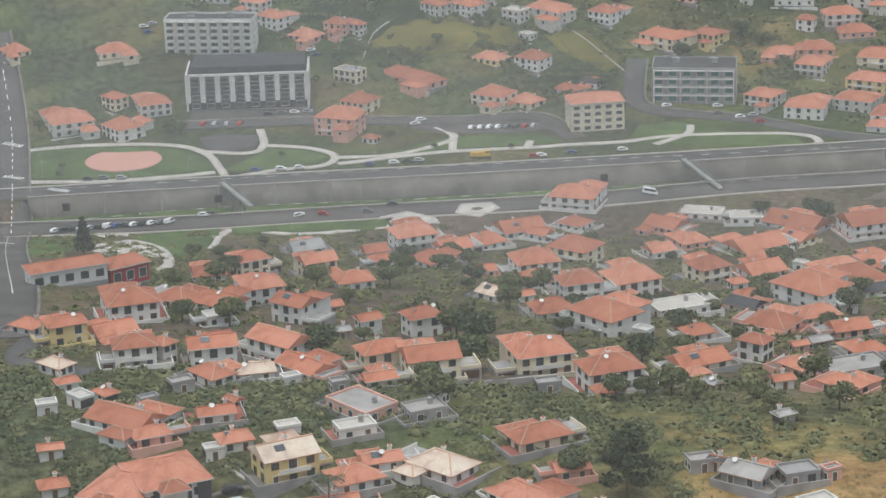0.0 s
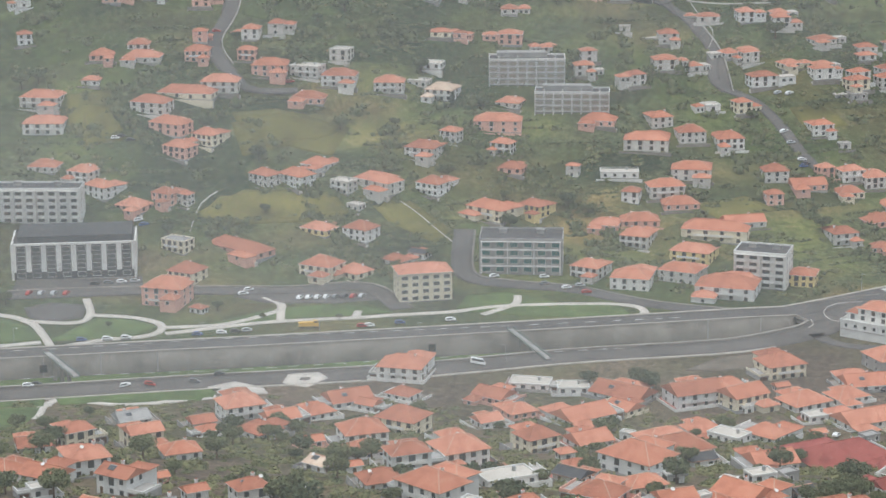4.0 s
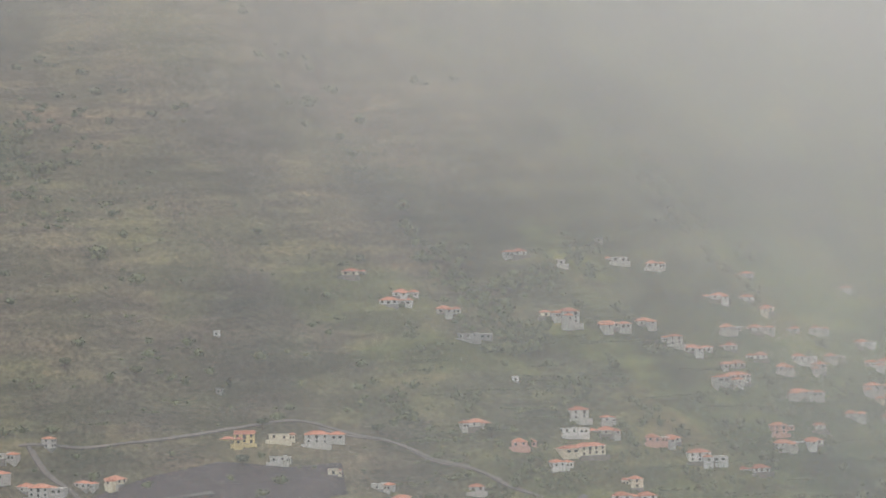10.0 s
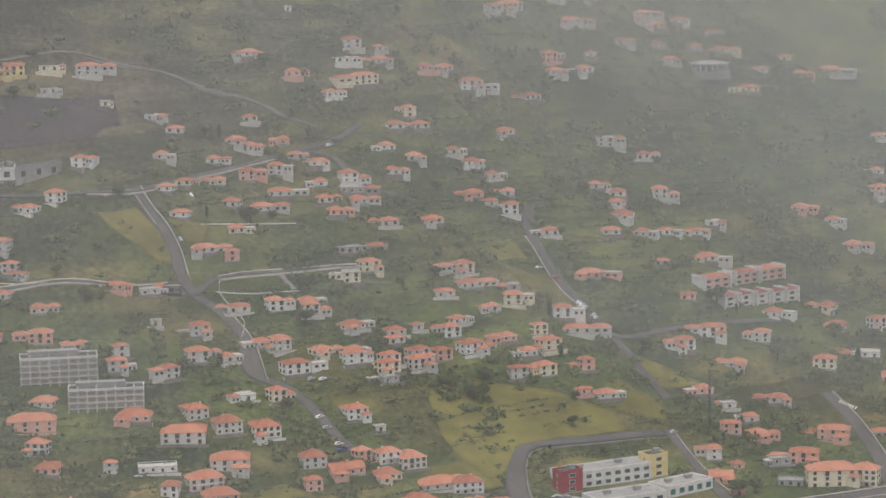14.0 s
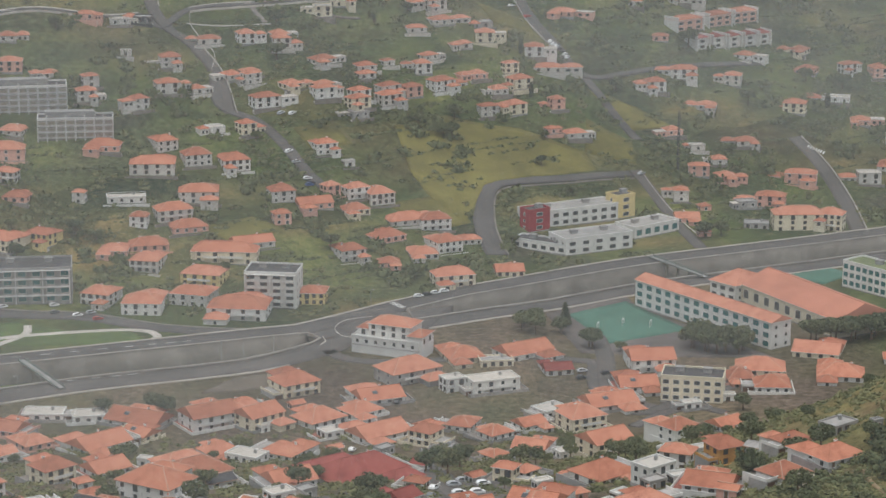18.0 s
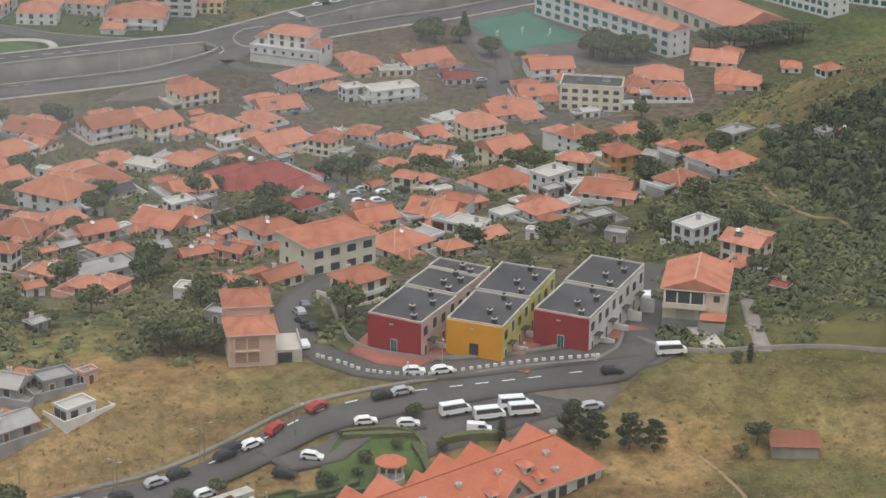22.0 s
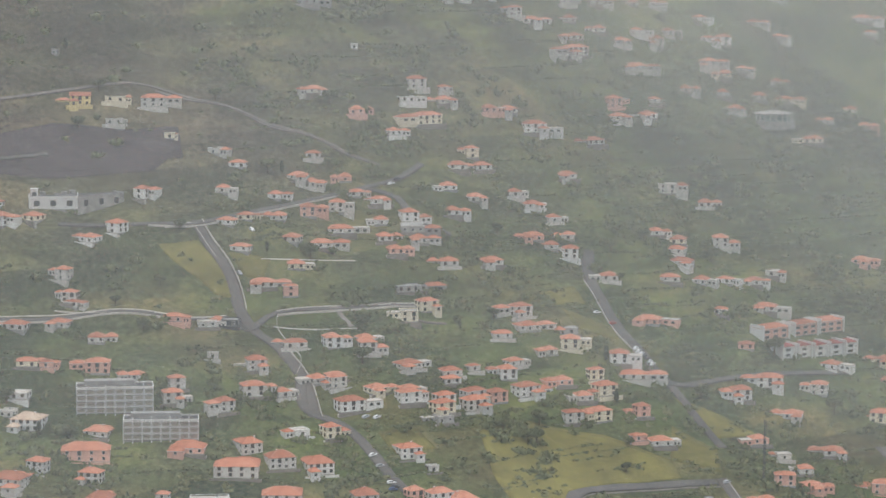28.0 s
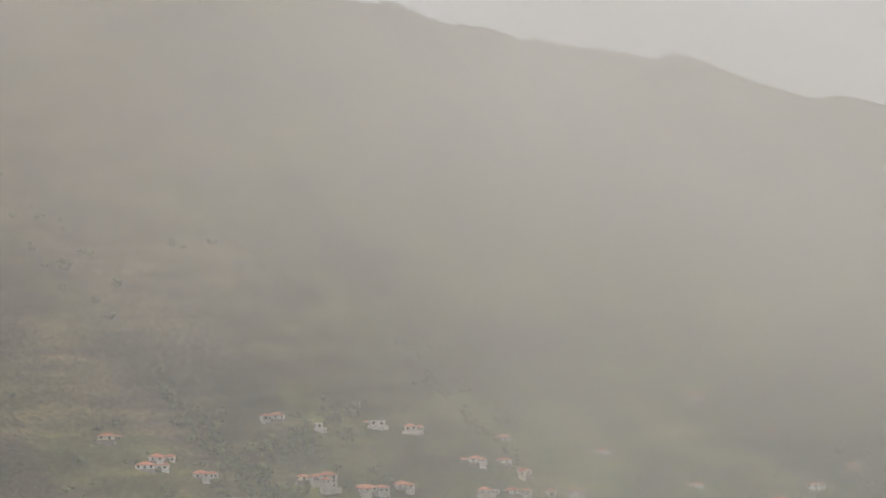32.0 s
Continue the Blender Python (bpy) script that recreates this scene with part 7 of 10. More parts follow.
def vehicle(x, y, turn, style):
    kind, tone = style
    L, W, body, glass = SHAPES[kind]
    if style not in CAR_CACHE:
        CAR_CACHE[style] = (side_mesh(body, W / 2, "body", [PAINT[tone]], 0.14), side_mesh(glass, W / 2 + 0.04, "windows", [GLASS], 0.14),
                            mesh_of(boxes((L / 2 - 0.02, L / 2 + 0.03, -W / 2 + 0.1, -W / 2 + 0.45, 0.6, 0.75, 0), (L / 2 - 0.02, L / 2 + 0.03, W / 2 - 0.45, W / 2 - 0.1, 0.6, 0.75, 0)), "headlights", [METAL]))
    word = {"c": "car", "v": "van", "b": "minibus", "t": "truck"}[kind]
    z = max(ground(x, y), 0) + 0.36
    dz = ground(x + 1.5 * math.cos(radians(turn)), y + 1.5 * math.sin(radians(turn))) - ground(x - 1.5 * math.cos(radians(turn)), y - 1.5 * math.sin(radians(turn)))
    pitch = max(-12, min(12, -math.degrees(math.atan2(dz, 3.0)))) if abs(dz) < 2 else 0
    me = CAR_CACHE[style]
    ob = tagged(new(word, me[0]), f"{PAINT_WORD[tone]} parked {word} on the asphalt", word, word + "s in the village")
    ob.matrix_basis = pose(x, y, z) @ pose(0, 0, 0, 0, 0, turn) @ pose(0, 0, 0, 0, pitch, 0)
    reuse("windows", me[1], ob, Matrix())
    if y < 480:
        reuse("headlights", me[2], ob, Matrix())
    for sx in (-0.31, 0.31):
        if y > 600:
            reuse("axle", AXLE, ob, pose(sx * L, 0, 0.3, 90))
            continue
        for sy in (-1, 1):
            reuse("wheel", WHEEL, ob, pose(sx * L, sy * (W / 2 - 0.1), 0.3, 90))
    CLEAR.append((x, y, 2.2))
    return ob


# ---- trees and scrub ----
def leaf_cloud(rng, blobs, count, size, flat=0.0):
    """Many small leaf blades spread over the shells of several blobs: (centre, radii) each."""
    verts, faces = [], []
    per = count // len(blobs)
    for (cx, cy, cz), (rx, ry, rz) in blobs:
        d = rng.normal(size=(per, 3))
        d /= np.linalg.norm(d, axis=1)[:, None]
        r = rng.uniform(0.62, 1.06, size=(per, 1)) ** 0.6
        p = d * r * np.array((rx, ry, rz)) + np.array((cx, cy, cz))
        a = rng.normal(size=(per, 3)) + d * 0.3
        a /= np.linalg.norm(a, axis=1)[:, None]
        b = np.cross(a, d + rng.normal(size=(per, 3)) * 0.5)
        b /= np.linalg.norm(b, axis=1)[:, None] + 1e-6
        s = size * rng.uniform(0.6, 1.4, size=(per, 1))
        for q in (p - a * s, p + b * s * 0.55, p + a * s, p - b * s * 0.55):
            verts.append(q)
    out_v, out_f, base = [], [], 0
    for k in range(0, len(verts), 4):
        m = len(verts[k])
        block = np.stack(verts[k:k + 4], 1).reshape(-1, 3)
        out_v.append(block)
        out_f += [(base + 4 * i, base + 4 * i + 1, base + 4 * i + 2, base + 4 * i + 3) for i in range(m)]
        base += 4 * m
    return np.concatenate(out_v), out_f


def cloud_mesh(name, data, mat):
    me = bpy.data.meshes.new(name)
    me.from_pydata(data[0].tolist(), [], data[1])
    me.materials.append(mat)
    return me


rng = np.random.default_rng(5)


def round_crown(k):
    blobs = [((0, 0, 0.62), (0.30, 0.30, 0.26))]
    for i in range(6):
        a = i * 1.05 + k
        blobs.append(((0.24 * math.cos(a), 0.24 * math.sin(a), 0.5 + 0.22 * rng.random()), (0.17 + 0.07 * rng.random(),) * 2 + (0.15 + 0.06 * rng.random(),)))
    return cloud_mesh("crown", leaf_cloud(rng, blobs, 980, 0.052), LEAF)


CROWNS = [round_crown(k) for k in range(4)]
TIERS = []
for k in range(9):
    z = 0.16 + 0.09 * k
    r = 0.24 * (1 - k / 10.5)
    for i in range(5):
        a = i * 1.257 + k
        TIERS.append(((0.62 * r * math.cos(a), 0.62 * r * math.sin(a), z), (r * 0.55, r * 0.55, 0.022)))
CONIFER = cloud_mesh("crown", leaf_cloud(rng, TIERS, 1350, 0.032), PINE)
UMBEL = []
for k in range(14):
    a, z = k * 2.4, 0.26 + 0.055 * k
    r = 0.24 * (1.15 - abs(k - 4) / 12)
    UMBEL.append(((r * math.cos(a), r * math.sin(a), z), (0.12 + 0.07 * ((k * 7) % 5) / 5, 0.12 + 0.06 * ((k * 3) % 5) / 5, 0.07)))
OPEN_PINE = cloud_mesh("crown", leaf_cloud(rng, UMBEL, 1900, 0.036), PINE)
CYPRESS = cloud_mesh("crown", leaf_cloud(rng, [((0, 0, 0.2 + 0.13 * k), (0.17 * (1 - 0.1 * abs(k - 2)), 0.17 * (1 - 0.1 * abs(k - 2)), 0.13)) for k in range(6)], 700, 0.045), PINE)


def trunk_mesh(h, r, limbs):
    bm = cylinder(bmesh.new(), 0, 0, -0.06, h, r, r * 0.5, 7)
    for k in range(limbs):
        a = k * 2.2
        lo = Vector((0, 0, h * (0.6 + 0.1 * k)))
        hi = lo + Vector((0.18 * math.cos(a), 0.18 * math.sin(a), 0.16))
        side = Vector((-math.sin(a), math.cos(a), 0)) * r * 0.4
        f = [bm.verts.new(v) for v in (lo - side, lo + side, hi + side * 0.4, hi - side * 0.4)]
        bm.faces.new(f)
        g = [bm.verts.new(v) for v in (lo + Vector((0, 0, r * 0.4)), lo - Vector((0, 0, r * 0.4)), hi - Vector((0, 0, r * 0.2)), hi + Vector((0, 0, r * 0.2)))]
        bm.faces.new(g)
    return mesh_of(bm, "trunk", [WOOD])


TRUNK, STEM = trunk_mesh(0.55, 0.035, 4), trunk_mesh(0.9, 0.022, 0)


def palm_crown():
    verts, faces = [], []
    for k in range(22):
        a, droop = k * 2.4, 0.25 + 0.5 * (k % 4) / 3
        d = Vector((math.cos(a), math.sin(a), 0))
        s = Vector((-d.y, d.x, 0))
        for j in range(7):
            t0, t1 = j / 7, (j + 1) / 7
            p0 = d * 0.34 * t0 + Vector((0, 0, 0.82 + 0.14 * t0 - droop * t0 * t0 * 0.45))
            for sg in (-1, 1):
                tip = p0 + s * sg * 0.07 * (1 - 0.6 * t0) + d * 0.05 - Vector((0, 0, 0.03))
                b = len(verts)
                verts += [tuple(p0), tuple(p0 + d * 0.04), tuple(tip)]
                faces.append((b, b + 1, b + 2))
    return cloud_mesh("crown", (np.array(verts), faces), PINE)


PALM = palm_crown()
tree_count = 0


def tree(x, y, h, kind):
    global tree_count
    tree_count += 1
    z = max(ground(x, y), 0)
    word, label = {"t": ("tree", "leafy dark green broadleaf tree"), "a": ("conifer", "tall dark conifer with tiered branches"), "c": ("cypress", "narrow dark green cypress"), "n": ("pine", "ragged dark green pine"), "p": ("palm", "tall palm with drooping fronds")}[kind]
    ob = tagged(new(word, TRUNK if kind == "t" else STEM), label + " on the slope", word, word + "s of the valley")
    ob.matrix_basis = pose(x, y, z, 0, 0, tree_count * 67 % 360) @ Matrix.Diagonal((h * (1.15 if kind == "t" else 1), h * (1.15 if kind == "t" else 1), h, 1))
    reuse("crown", {"t": CROWNS[tree_count % 4], "a": CONIFER, "c": CYPRESS, "n": OPEN_PINE, "p": PALM}[kind], ob, Matrix())
    CLEAR.append((x, y, h * 0.3))
    return ob


def hedge(points, width, height, label="clipped green garden hedge"):
    """A clipped hedge along a line: a dense core with leaf blades all over it."""
    pts, dirs = polyline(points, 0.7)
    r = np.random.default_rng(len(points) + int(abs(points[0][0])))
    verts, faces = [], []
    for q, d in zip(pts, dirs):
        n = Vector((-d.y, d.x, 0))
        z = ground(q.x, q.y)
        for s, h in ((-0.5, -0.3), (-0.45, height * 0.9), (0.45, height * 0.9), (0.5, -0.3)):
            e = q + n * s * width * r.uniform(0.85, 1.1)
            verts.append((e.x, e.y, z + h * r.uniform(0.93, 1.07)))
    for k in range(len(pts) - 1):
        for c in range(3):
            faces.append((k * 4 + c, k * 4 + c + 1, k * 4 + c + 5, k * 4 + c + 4))
    for q in pts:
        z = ground(q.x, q.y)
        v, f = leaf_cloud(r, [((q.x, q.y, z + height * 0.55), (width * 0.6, width * 0.6, height * 0.5))], 26, 0.17)
        base = len(verts)
        verts += [tuple(p) for p in v]
        faces += [tuple(i + base for i in t) for t in f]
    return tagged(link_mesh("hedge", verts, faces, [LEAF]), label, "hedge", "garden hedges")
# ---- dwellings, by place, size, storeys, turn, roof and render ----
villa(-43, 389, 5.1, 3.4, 1, -34, "gg")
villa(-410, 1005, 11.1, 9.0, 1, 40, "hc")
villa(-367, 1014, 16.0, 10.8, 1, 32, "hc")
villa(-354, 972, 9.0, 6.3, 2, -34, "hc")
villa(-336, 971, 13.3, 9.5, 2, 30, "hw")
villa(-365, 948, 17.7, 11.5, 2, 34, "hw")
villa(-342, 945, 13.8, 10.1, 2, -40, "hw")
villa(116, 491, 6.4, 4.7, 1, 44, "hw")
villa(60, 677, 6.4, 4.4, 2, -28, "hc")
villa(364, 1591, 10.8, 7.2, 1, 28, "hw")
villa(347, 1514, 10.7, 8.0, 2, 18, "hw")
villa(350, 1535, 11.7, 8.4, 1, 8, "hw")
villa(310, 1357, 9.2, 6.3, 2, 28, "hw")
villa(-214, 518, 6.9, 5.5, 1, -20, "hw")
villa(327, 1356, 13.9, 11.3, 2, 8, "hp")
villa(120, 501, 9.2, 7.3, 2, -40, "gc")
villa(-32, 456, 3.6, 2.4, 1, 40, "gg")
villa(-76, 868, 11.7, 8.8, 1, 9, "fw")
villa(-58, 861, 20.7, 9.5, 1, -28, "hw")
villa(-31, 859, 18.1, 9.5, 2, 29, "hw")
villa(-19, 873, 12.7, 9.9, 1, 25, "hw")
villa(-13, 858, 14.6, 9.5, 2, 39, "hc")
villa(-0, 896, 15.4, 9.5, 2, 29, "hc")
villa(9, 860, 15.9, 9.5, 1, 37, "hw")
villa(24, 868, 13.2, 8.2, 1, 34, "hw")
villa(31, 884, 16.6, 9.5, 1, 19, "hw")
villa(45, 832, 9.4, 7.4, 2, -36, "hc")
villa(30, 841, 19.0, 9.5, 1, 33, "gw")
villa(44, 910, 22.1, 9.5, 2, 30, "hg")
villa(59, 897, 8.3, 6.6, 2, 25, "fw")
villa(74, 896, 18.9, 9.5, 2, 18, "fw")
villa(66, 935, 14.5, 9.5, 1, 14, "hc")
villa(78, 929, 13.0, 7.8, 1, 5, "fc")
villa(91, 940, 20.5, 9.5, 1, 28, "hw")
villa(59, 850, 9.3, 7.3, 1, -24, "hw")
villa(71, 838, 9.9, 6.9, 1, 34, "hw")
villa(-68, 831, 18.8, 9.5, 1, 40, "hw")
villa(-56, 845, 10.6, 7.8, 1, -37, "hc")
villa(-60, 750, 12.3, 8.9, 1, 36, "hw")
villa(-40, 652, 18.0, 9.5, 2, -34, "hw")
villa(-31, 722, 21.3, 9.5, 1, 34, "hw")
villa(-23, 692, 8.3, 5.4, 1, 29, "gd")
villa(-26, 811, 11.4, 9.1, 1, 34, "hw")
villa(-17, 802, 12.5, 8.5, 1, -32, "fw")
villa(-5, 808, 12.7, 8.7, 1, -34, "hw")
villa(-2, 689, 12.8, 9.1, 1, 26, "hw")
villa(20, 709, 27.3, 9.5, 1, 34, "hr")
villa(34, 674, 6.1, 3.8, 1, -28, "hw")
villa(28, 620, 7.4, 5.9, 1, 41, "gr")
villa(-54, 616, 8.5, 5.6, 1, -28, "gd")
villa(-34, 599, 10.2, 6.6, 1, 28, "hc")
villa(-44, 577, 11.6, 8.8, 1, -23, "hp")
villa(-25, 577, 9.2, 6.1, 1, 27, "gp")
villa(-9, 587, 12.1, 9.2, 1, -36, "hw")
villa(-1, 585, 4.8, 3.8, 1, 33, "hw")
villa(18, 554, 10.5, 6.6, 2, 32, "hw")
villa(11, 575, 4.4, 2.9, 1, 24, "hw")
villa(44, 586, 10.4, 8.3, 1, 24, "hw")
villa(47, 542, 13.0, 9.6, 1, 39, "hw")
villa(60, 592, 12.1, 9.6, 1, -27, "hw")
villa(-44, 531, 6.6, 4.7, 2, -26, "hw")
villa(-19, 541, 7.7, 5.5, 1, 36, "hw")
villa(-10, 547, 5.7, 4.3, 1, 26, "gg")
villa(-1, 537, 6.9, 4.4, 1, 24, "hp")
villa(8, 541, 7.3, 5.0, 1, -34, "hp")
villa(3, 558, 4.3, 2.8, 1, 39, "hp")
villa(-21, 515, 14.2, 8.6, 1, 31, "fg")
villa(-33, 514, 7.1, 5.6, 1, -39, "hp")
villa(-35, 493, 4.1, 3.2, 1, 26, "gw")
villa(-22, 490, 8.9, 6.3, 1, -35, "hp")
villa(17, 499, 9.4, 6.0, 1, 36, "hc")
villa(-2, 484, 5.7, 4.3, 1, -21, "fw")
villa(5, 495, 5.8, 3.9, 1, -22, "hw")
villa(11, 477, 6.0, 4.3, 1, -24, "hw")
villa(33, 477, 9.7, 7.6, 2, 34, "hc")
villa(93, 866, 11.3, 8.8, 1, 35, "fw")
villa(103, 848, 14.4, 9.5, 2, 24, "hc")
villa(116, 871, 18.6, 9.5, 1, 18, "hw")
villa(102, 773, 14.8, 9.5, 2, 29, "hc")
villa(84, 849, 9.7, 7.4, 1, 29, "hw")
villa(80, 804, 11.4, 8.8, 1, -23, "hw")
villa(86, 652, 14.5, 9.5, 1, 36, "hw")
villa(68, 696, 6.3, 4.2, 1, 41, "hw")
villa(132, 811, 11.4, 8.0, 2, 36, "hw")
villa(152, 829, 11.2, 7.3, 1, 34, "hw")
villa(117, 639, 8.5, 6.4, 2, 24, "ho")
villa(106, 653, 8.9, 5.5, 2, -26, "hw")
villa(105, 594, 12.4, 8.7, 1, -24, "hw")
villa(96, 631, 9.9, 7.2, 2, 38, "fw")
villa(61, 591, 10.7, 8.0, 1, 23, "hw")
villa(87, 583, 11.2, 7.1, 1, 32, "hw")
villa(69, 550, 6.8, 5.1, 1, 39, "hw")
villa(66, 569, 9.6, 6.5, 1, -34, "fw")
villa(59, 535, 6.7, 4.6, 1, 24, "hp")
villa(80, 552, 3.3, 2.5, 1, -25, "fw")
villa(133, 627, 8.5, 6.4, 1, 35, "hw")
villa(137, 593, 12.3, 7.8, 1, 31, "hw")
villa(123, 590, 9.6, 7.6, 1, 39, "hw")
villa(145, 627, 9.0, 6.2, 1, 37, "fg")
villa(114, 527, 9.4, 6.3, 2, 38, "fw")
villa(98, 565, 6.6, 4.7, 1, 28, "fg")
villa(129, 893, 14.4, 9.4, 1, 4, "hw")
villa(138, 919, 17.1, 9.5, 2, 4, "hw")
villa(179, 910, 18.6, 9.5, 1, -10, "hc")
villa(179, 886, 13.1, 9.5, 1, -6, "hw")
villa(206, 933, 18.1, 9.5, 1, -21, "hc")
villa(208, 899, 17.4, 9.5, 1, -12, "hw")
villa(234, 921, 7.6, 5.9, 1, -10, "hw")
villa(180, 664, 6.0, 4.0, 1, 25, "hw")
villa(169, 899, 10.3, 8.2, 1, 4, "hp")
villa(101, 916, 10.7, 6.9, 1, 9, "gr")
villa(119, 465, 3.0, 2.4, 1, -37, "gr")
villa(-83, 1021, 13.0, 9.3, 2, -22, "hw")
villa(-64, 1009, 16.6, 9.5, 2, -6, "hw")
villa(-44, 1022, 17.1, 9.5, 2, -18, "hw")
villa(-24, 1000, 24.7, 9.5, 2, -9, "hw")
villa(-40, 1048, 17.7, 9.5, 2, -17, "hy")
villa(-31, 1072, 29.2, 9.5, 2, -7, "hc")
villa(7, 1022, 12.3, 8.2, 2, -9, "hy")
villa(-65, 1060, 12.8, 10.2, 2, -13, "hw")
villa(-80, 1073, 12.7, 8.5, 1, -7, "hp")
villa(-65, 1080, 17.1, 9.5, 1, 9, "hp")
villa(-70, 1098, 8.0, 6.3, 1, -10, "hw")
villa(-48, 1097, 16.4, 9.5, 1, 16, "hp")
villa(-55, 1106, 16.5, 9.5, 2, 17, "hw")
villa(-19, 1087, 18.5, 9.5, 1, 19, "gw")
villa(-77, 1118, 17.7, 9.5, 1, 6, "fw")
villa(-44, 1122, 18.2, 9.5, 2, 0, "hw")
villa(-66, 1142, 20.9, 9.5, 2, -1, "hw")
villa(-46, 1152, 13.0, 9.2, 2, 18, "hw")
villa(-28, 1152, 12.9, 9.7, 1, 17, "hw")
villa(-61, 1163, 10.4, 7.8, 2, 24, "hw")
villa(-90, 1161, 16.4, 9.5, 1, -6, "hp")
villa(-98, 1114, 5.9, 3.8, 2, -13, "hw")
villa(-23, 1183, 13.0, 8.3, 2, 29, "hc")
villa(-38, 1182, 12.5, 8.3, 1, 27, "fw")
villa(-14, 1210, 22.1, 9.5, 2, 26, "hw")
villa(-75, 1197, 13.3, 8.5, 2, 27, "hw")
villa(-6, 1128, 11.4, 9.1, 2, 16, "hw")
villa(15, 1173, 10.9, 6.6, 1, 23, "hw")
villa(26, 1165, 5.4, 4.1, 1, 23, "fw")
villa(17, 1138, 7.6, 6.0, 1, 32, "hp")
villa(29, 1141, 11.6, 7.1, 2, 27, "hw")
villa(40, 1140, 12.3, 9.2, 2, 21, "hw")
villa(9, 1126, 16.5, 9.5, 1, 18, "gp")
villa(28, 1127, 12.4, 8.6, 1, 20, "hc")
villa(52, 1125, 19.1, 9.5, 1, 19, "hw")
villa(65, 1124, 14.3, 8.7, 1, 12, "hw")
villa(69, 1100, 12.8, 9.5, 1, 24, "hw")
villa(81, 1110, 9.3, 5.8, 1, 15, "hw")
villa(58, 1090, 12.7, 9.0, 1, 9, "hw")
villa(25, 1081, 11.8, 8.2, 2, 24, "hw")
villa(42, 1106, 15.7, 9.5, 1, 32, "hp")
villa(42, 1076, 9.7, 7.0, 1, 3, "hp")
villa(-6, 1108, 8.0, 5.7, 1, 18, "hp")
villa(69, 1049, 17.9, 9.5, 2, 13, "hc")
villa(95, 1065, 12.7, 9.6, 1, 4, "gc")
villa(32, 1211, 14.2, 8.6, 1, 25, "fg")
villa(99, 1243, 9.0, 5.9, 1, 18, "hw")
villa(106, 1266, 13.9, 9.2, 1, 21, "hw")
villa(136, 1260, 11.6, 7.3, 2, 20, "hp")
villa(143, 1236, 11.2, 8.2, 1, 14, "hw")
villa(131, 1235, 6.1, 4.8, 1, 22, "hp")
villa(196, 1255, 14.1, 9.2, 1, 14, "hp")
villa(219, 1286, 16.3, 9.5, 1, -15, "hw")
villa(269, 1299, 19.4, 9.5, 1, -19, "hc")
villa(305, 1299, 17.0, 9.5, 1, -10, "hp")
villa(337, 1327, 13.6, 8.5, 1, -24, "hw")
villa(353, 1324, 13.9, 9.5, 1, -9, "hc")
villa(322, 1274, 25.5, 9.5, 3, 1, "fw")
villa(293, 1224, 18.6, 9.5, 2, -1, "fw")
villa(311, 1248, 21.9, 9.5, 1, -21, "hw")
villa(235, 1256, 17.9, 9.5, 1, 4, "hw")
villa(207, 1243, 7.1, 5.3, 1, 13, "fw")
villa(217, 1233, 11.9, 8.4, 1, 3, "hw")
villa(204, 1216, 9.8, 6.0, 1, -3, "hp")
villa(217, 1214, 16.2, 9.5, 1, 0, "hp")
villa(190, 1184, 12.0, 8.3, 2, -2, "hw")
villa(189, 1156, 11.8, 8.7, 1, -3, "gp")
villa(200, 1173, 5.9, 4.6, 1, 16, "hp")
villa(221, 1146, 11.9, 8.1, 1, -12, "fg")
villa(235, 1184, 23.4, 9.5, 1, -17, "hp")
villa(240, 1143, 23.5, 9.5, 3, -1, "hc")
villa(256, 1142, 12.5, 8.6, 3, -25, "hc")
villa(257, 1219, 25.7, 9.5, 2, -17, "hp")
villa(222, 1181, 9.4, 6.2, 1, 11, "fg")
villa(309, 1156, 19.8, 9.5, 1, -1, "fc")
villa(296, 1321, 24.1, 9.5, 1, -17, "fw")
villa(193, 1130, 5.9, 4.6, 1, 9, "gp")
villa(125, 635, 5.8, 3.5, 1, -39, "gg")
villa(160, 832, 4.9, 3.4, 1, 32, "fw")
villa(77, 582, 6.7, 4.9, 1, 35, "fw")
villa(94, 617, 6.0, 4.2, 1, 32, "fg")
villa(101, 619, 5.4, 3.7, 1, 24, "fw")
villa(116, 672, 4.8, 3.6, 1, 25, "fw")
villa(127, 837, 4.1, 2.7, 1, 29, "fw")
villa(89, 778, 7.4, 5.4, 1, 25, "fw")
villa(83, 600, 5.0, 3.1, 1, 40, "fw")
villa(108, 584, 5.3, 3.6, 1, -29, "hp")
villa(132, 593, 3.9, 3.0, 1, 29, "fw")
villa(126, 579, 4.1, 2.7, 1, 33, "fc")
villa(152, 613, 2.9, 2.0, 1, 26, "fg")
villa(161, 593, 5.3, 3.8, 1, 33, "fg")
villa(165, 589, 2.6, 2.1, 1, 26, "hp")
villa(-12, 851, 3.8, 3.0, 1, 36, "fw")
villa(0, 877, 5.3, 3.5, 1, 27, "hp")
villa(13, 845, 10.0, 6.6, 1, 29, "fw")
villa(13, 816, 4.8, 3.4, 1, 27, "hp")
villa(-5, 644, 7.4, 5.4, 1, 30, "fw")
villa(2, 653, 5.5, 4.2, 1, 39, "fg")
villa(6, 599, 5.3, 3.4, 1, 38, "gd")
villa(6, 568, 3.3, 2.0, 1, 41, "hw")
villa(-19, 581, 4.7, 2.8, 1, 39, "fw")
villa(-31, 554, 4.8, 3.1, 1, 33, "gg")
villa(-44, 592, 7.0, 4.7, 1, 40, "fw")
villa(-63, 697, 4.7, 3.5, 1, 31, "hw")
villa(-28, 630, 4.8, 3.7, 1, 25, "fw")
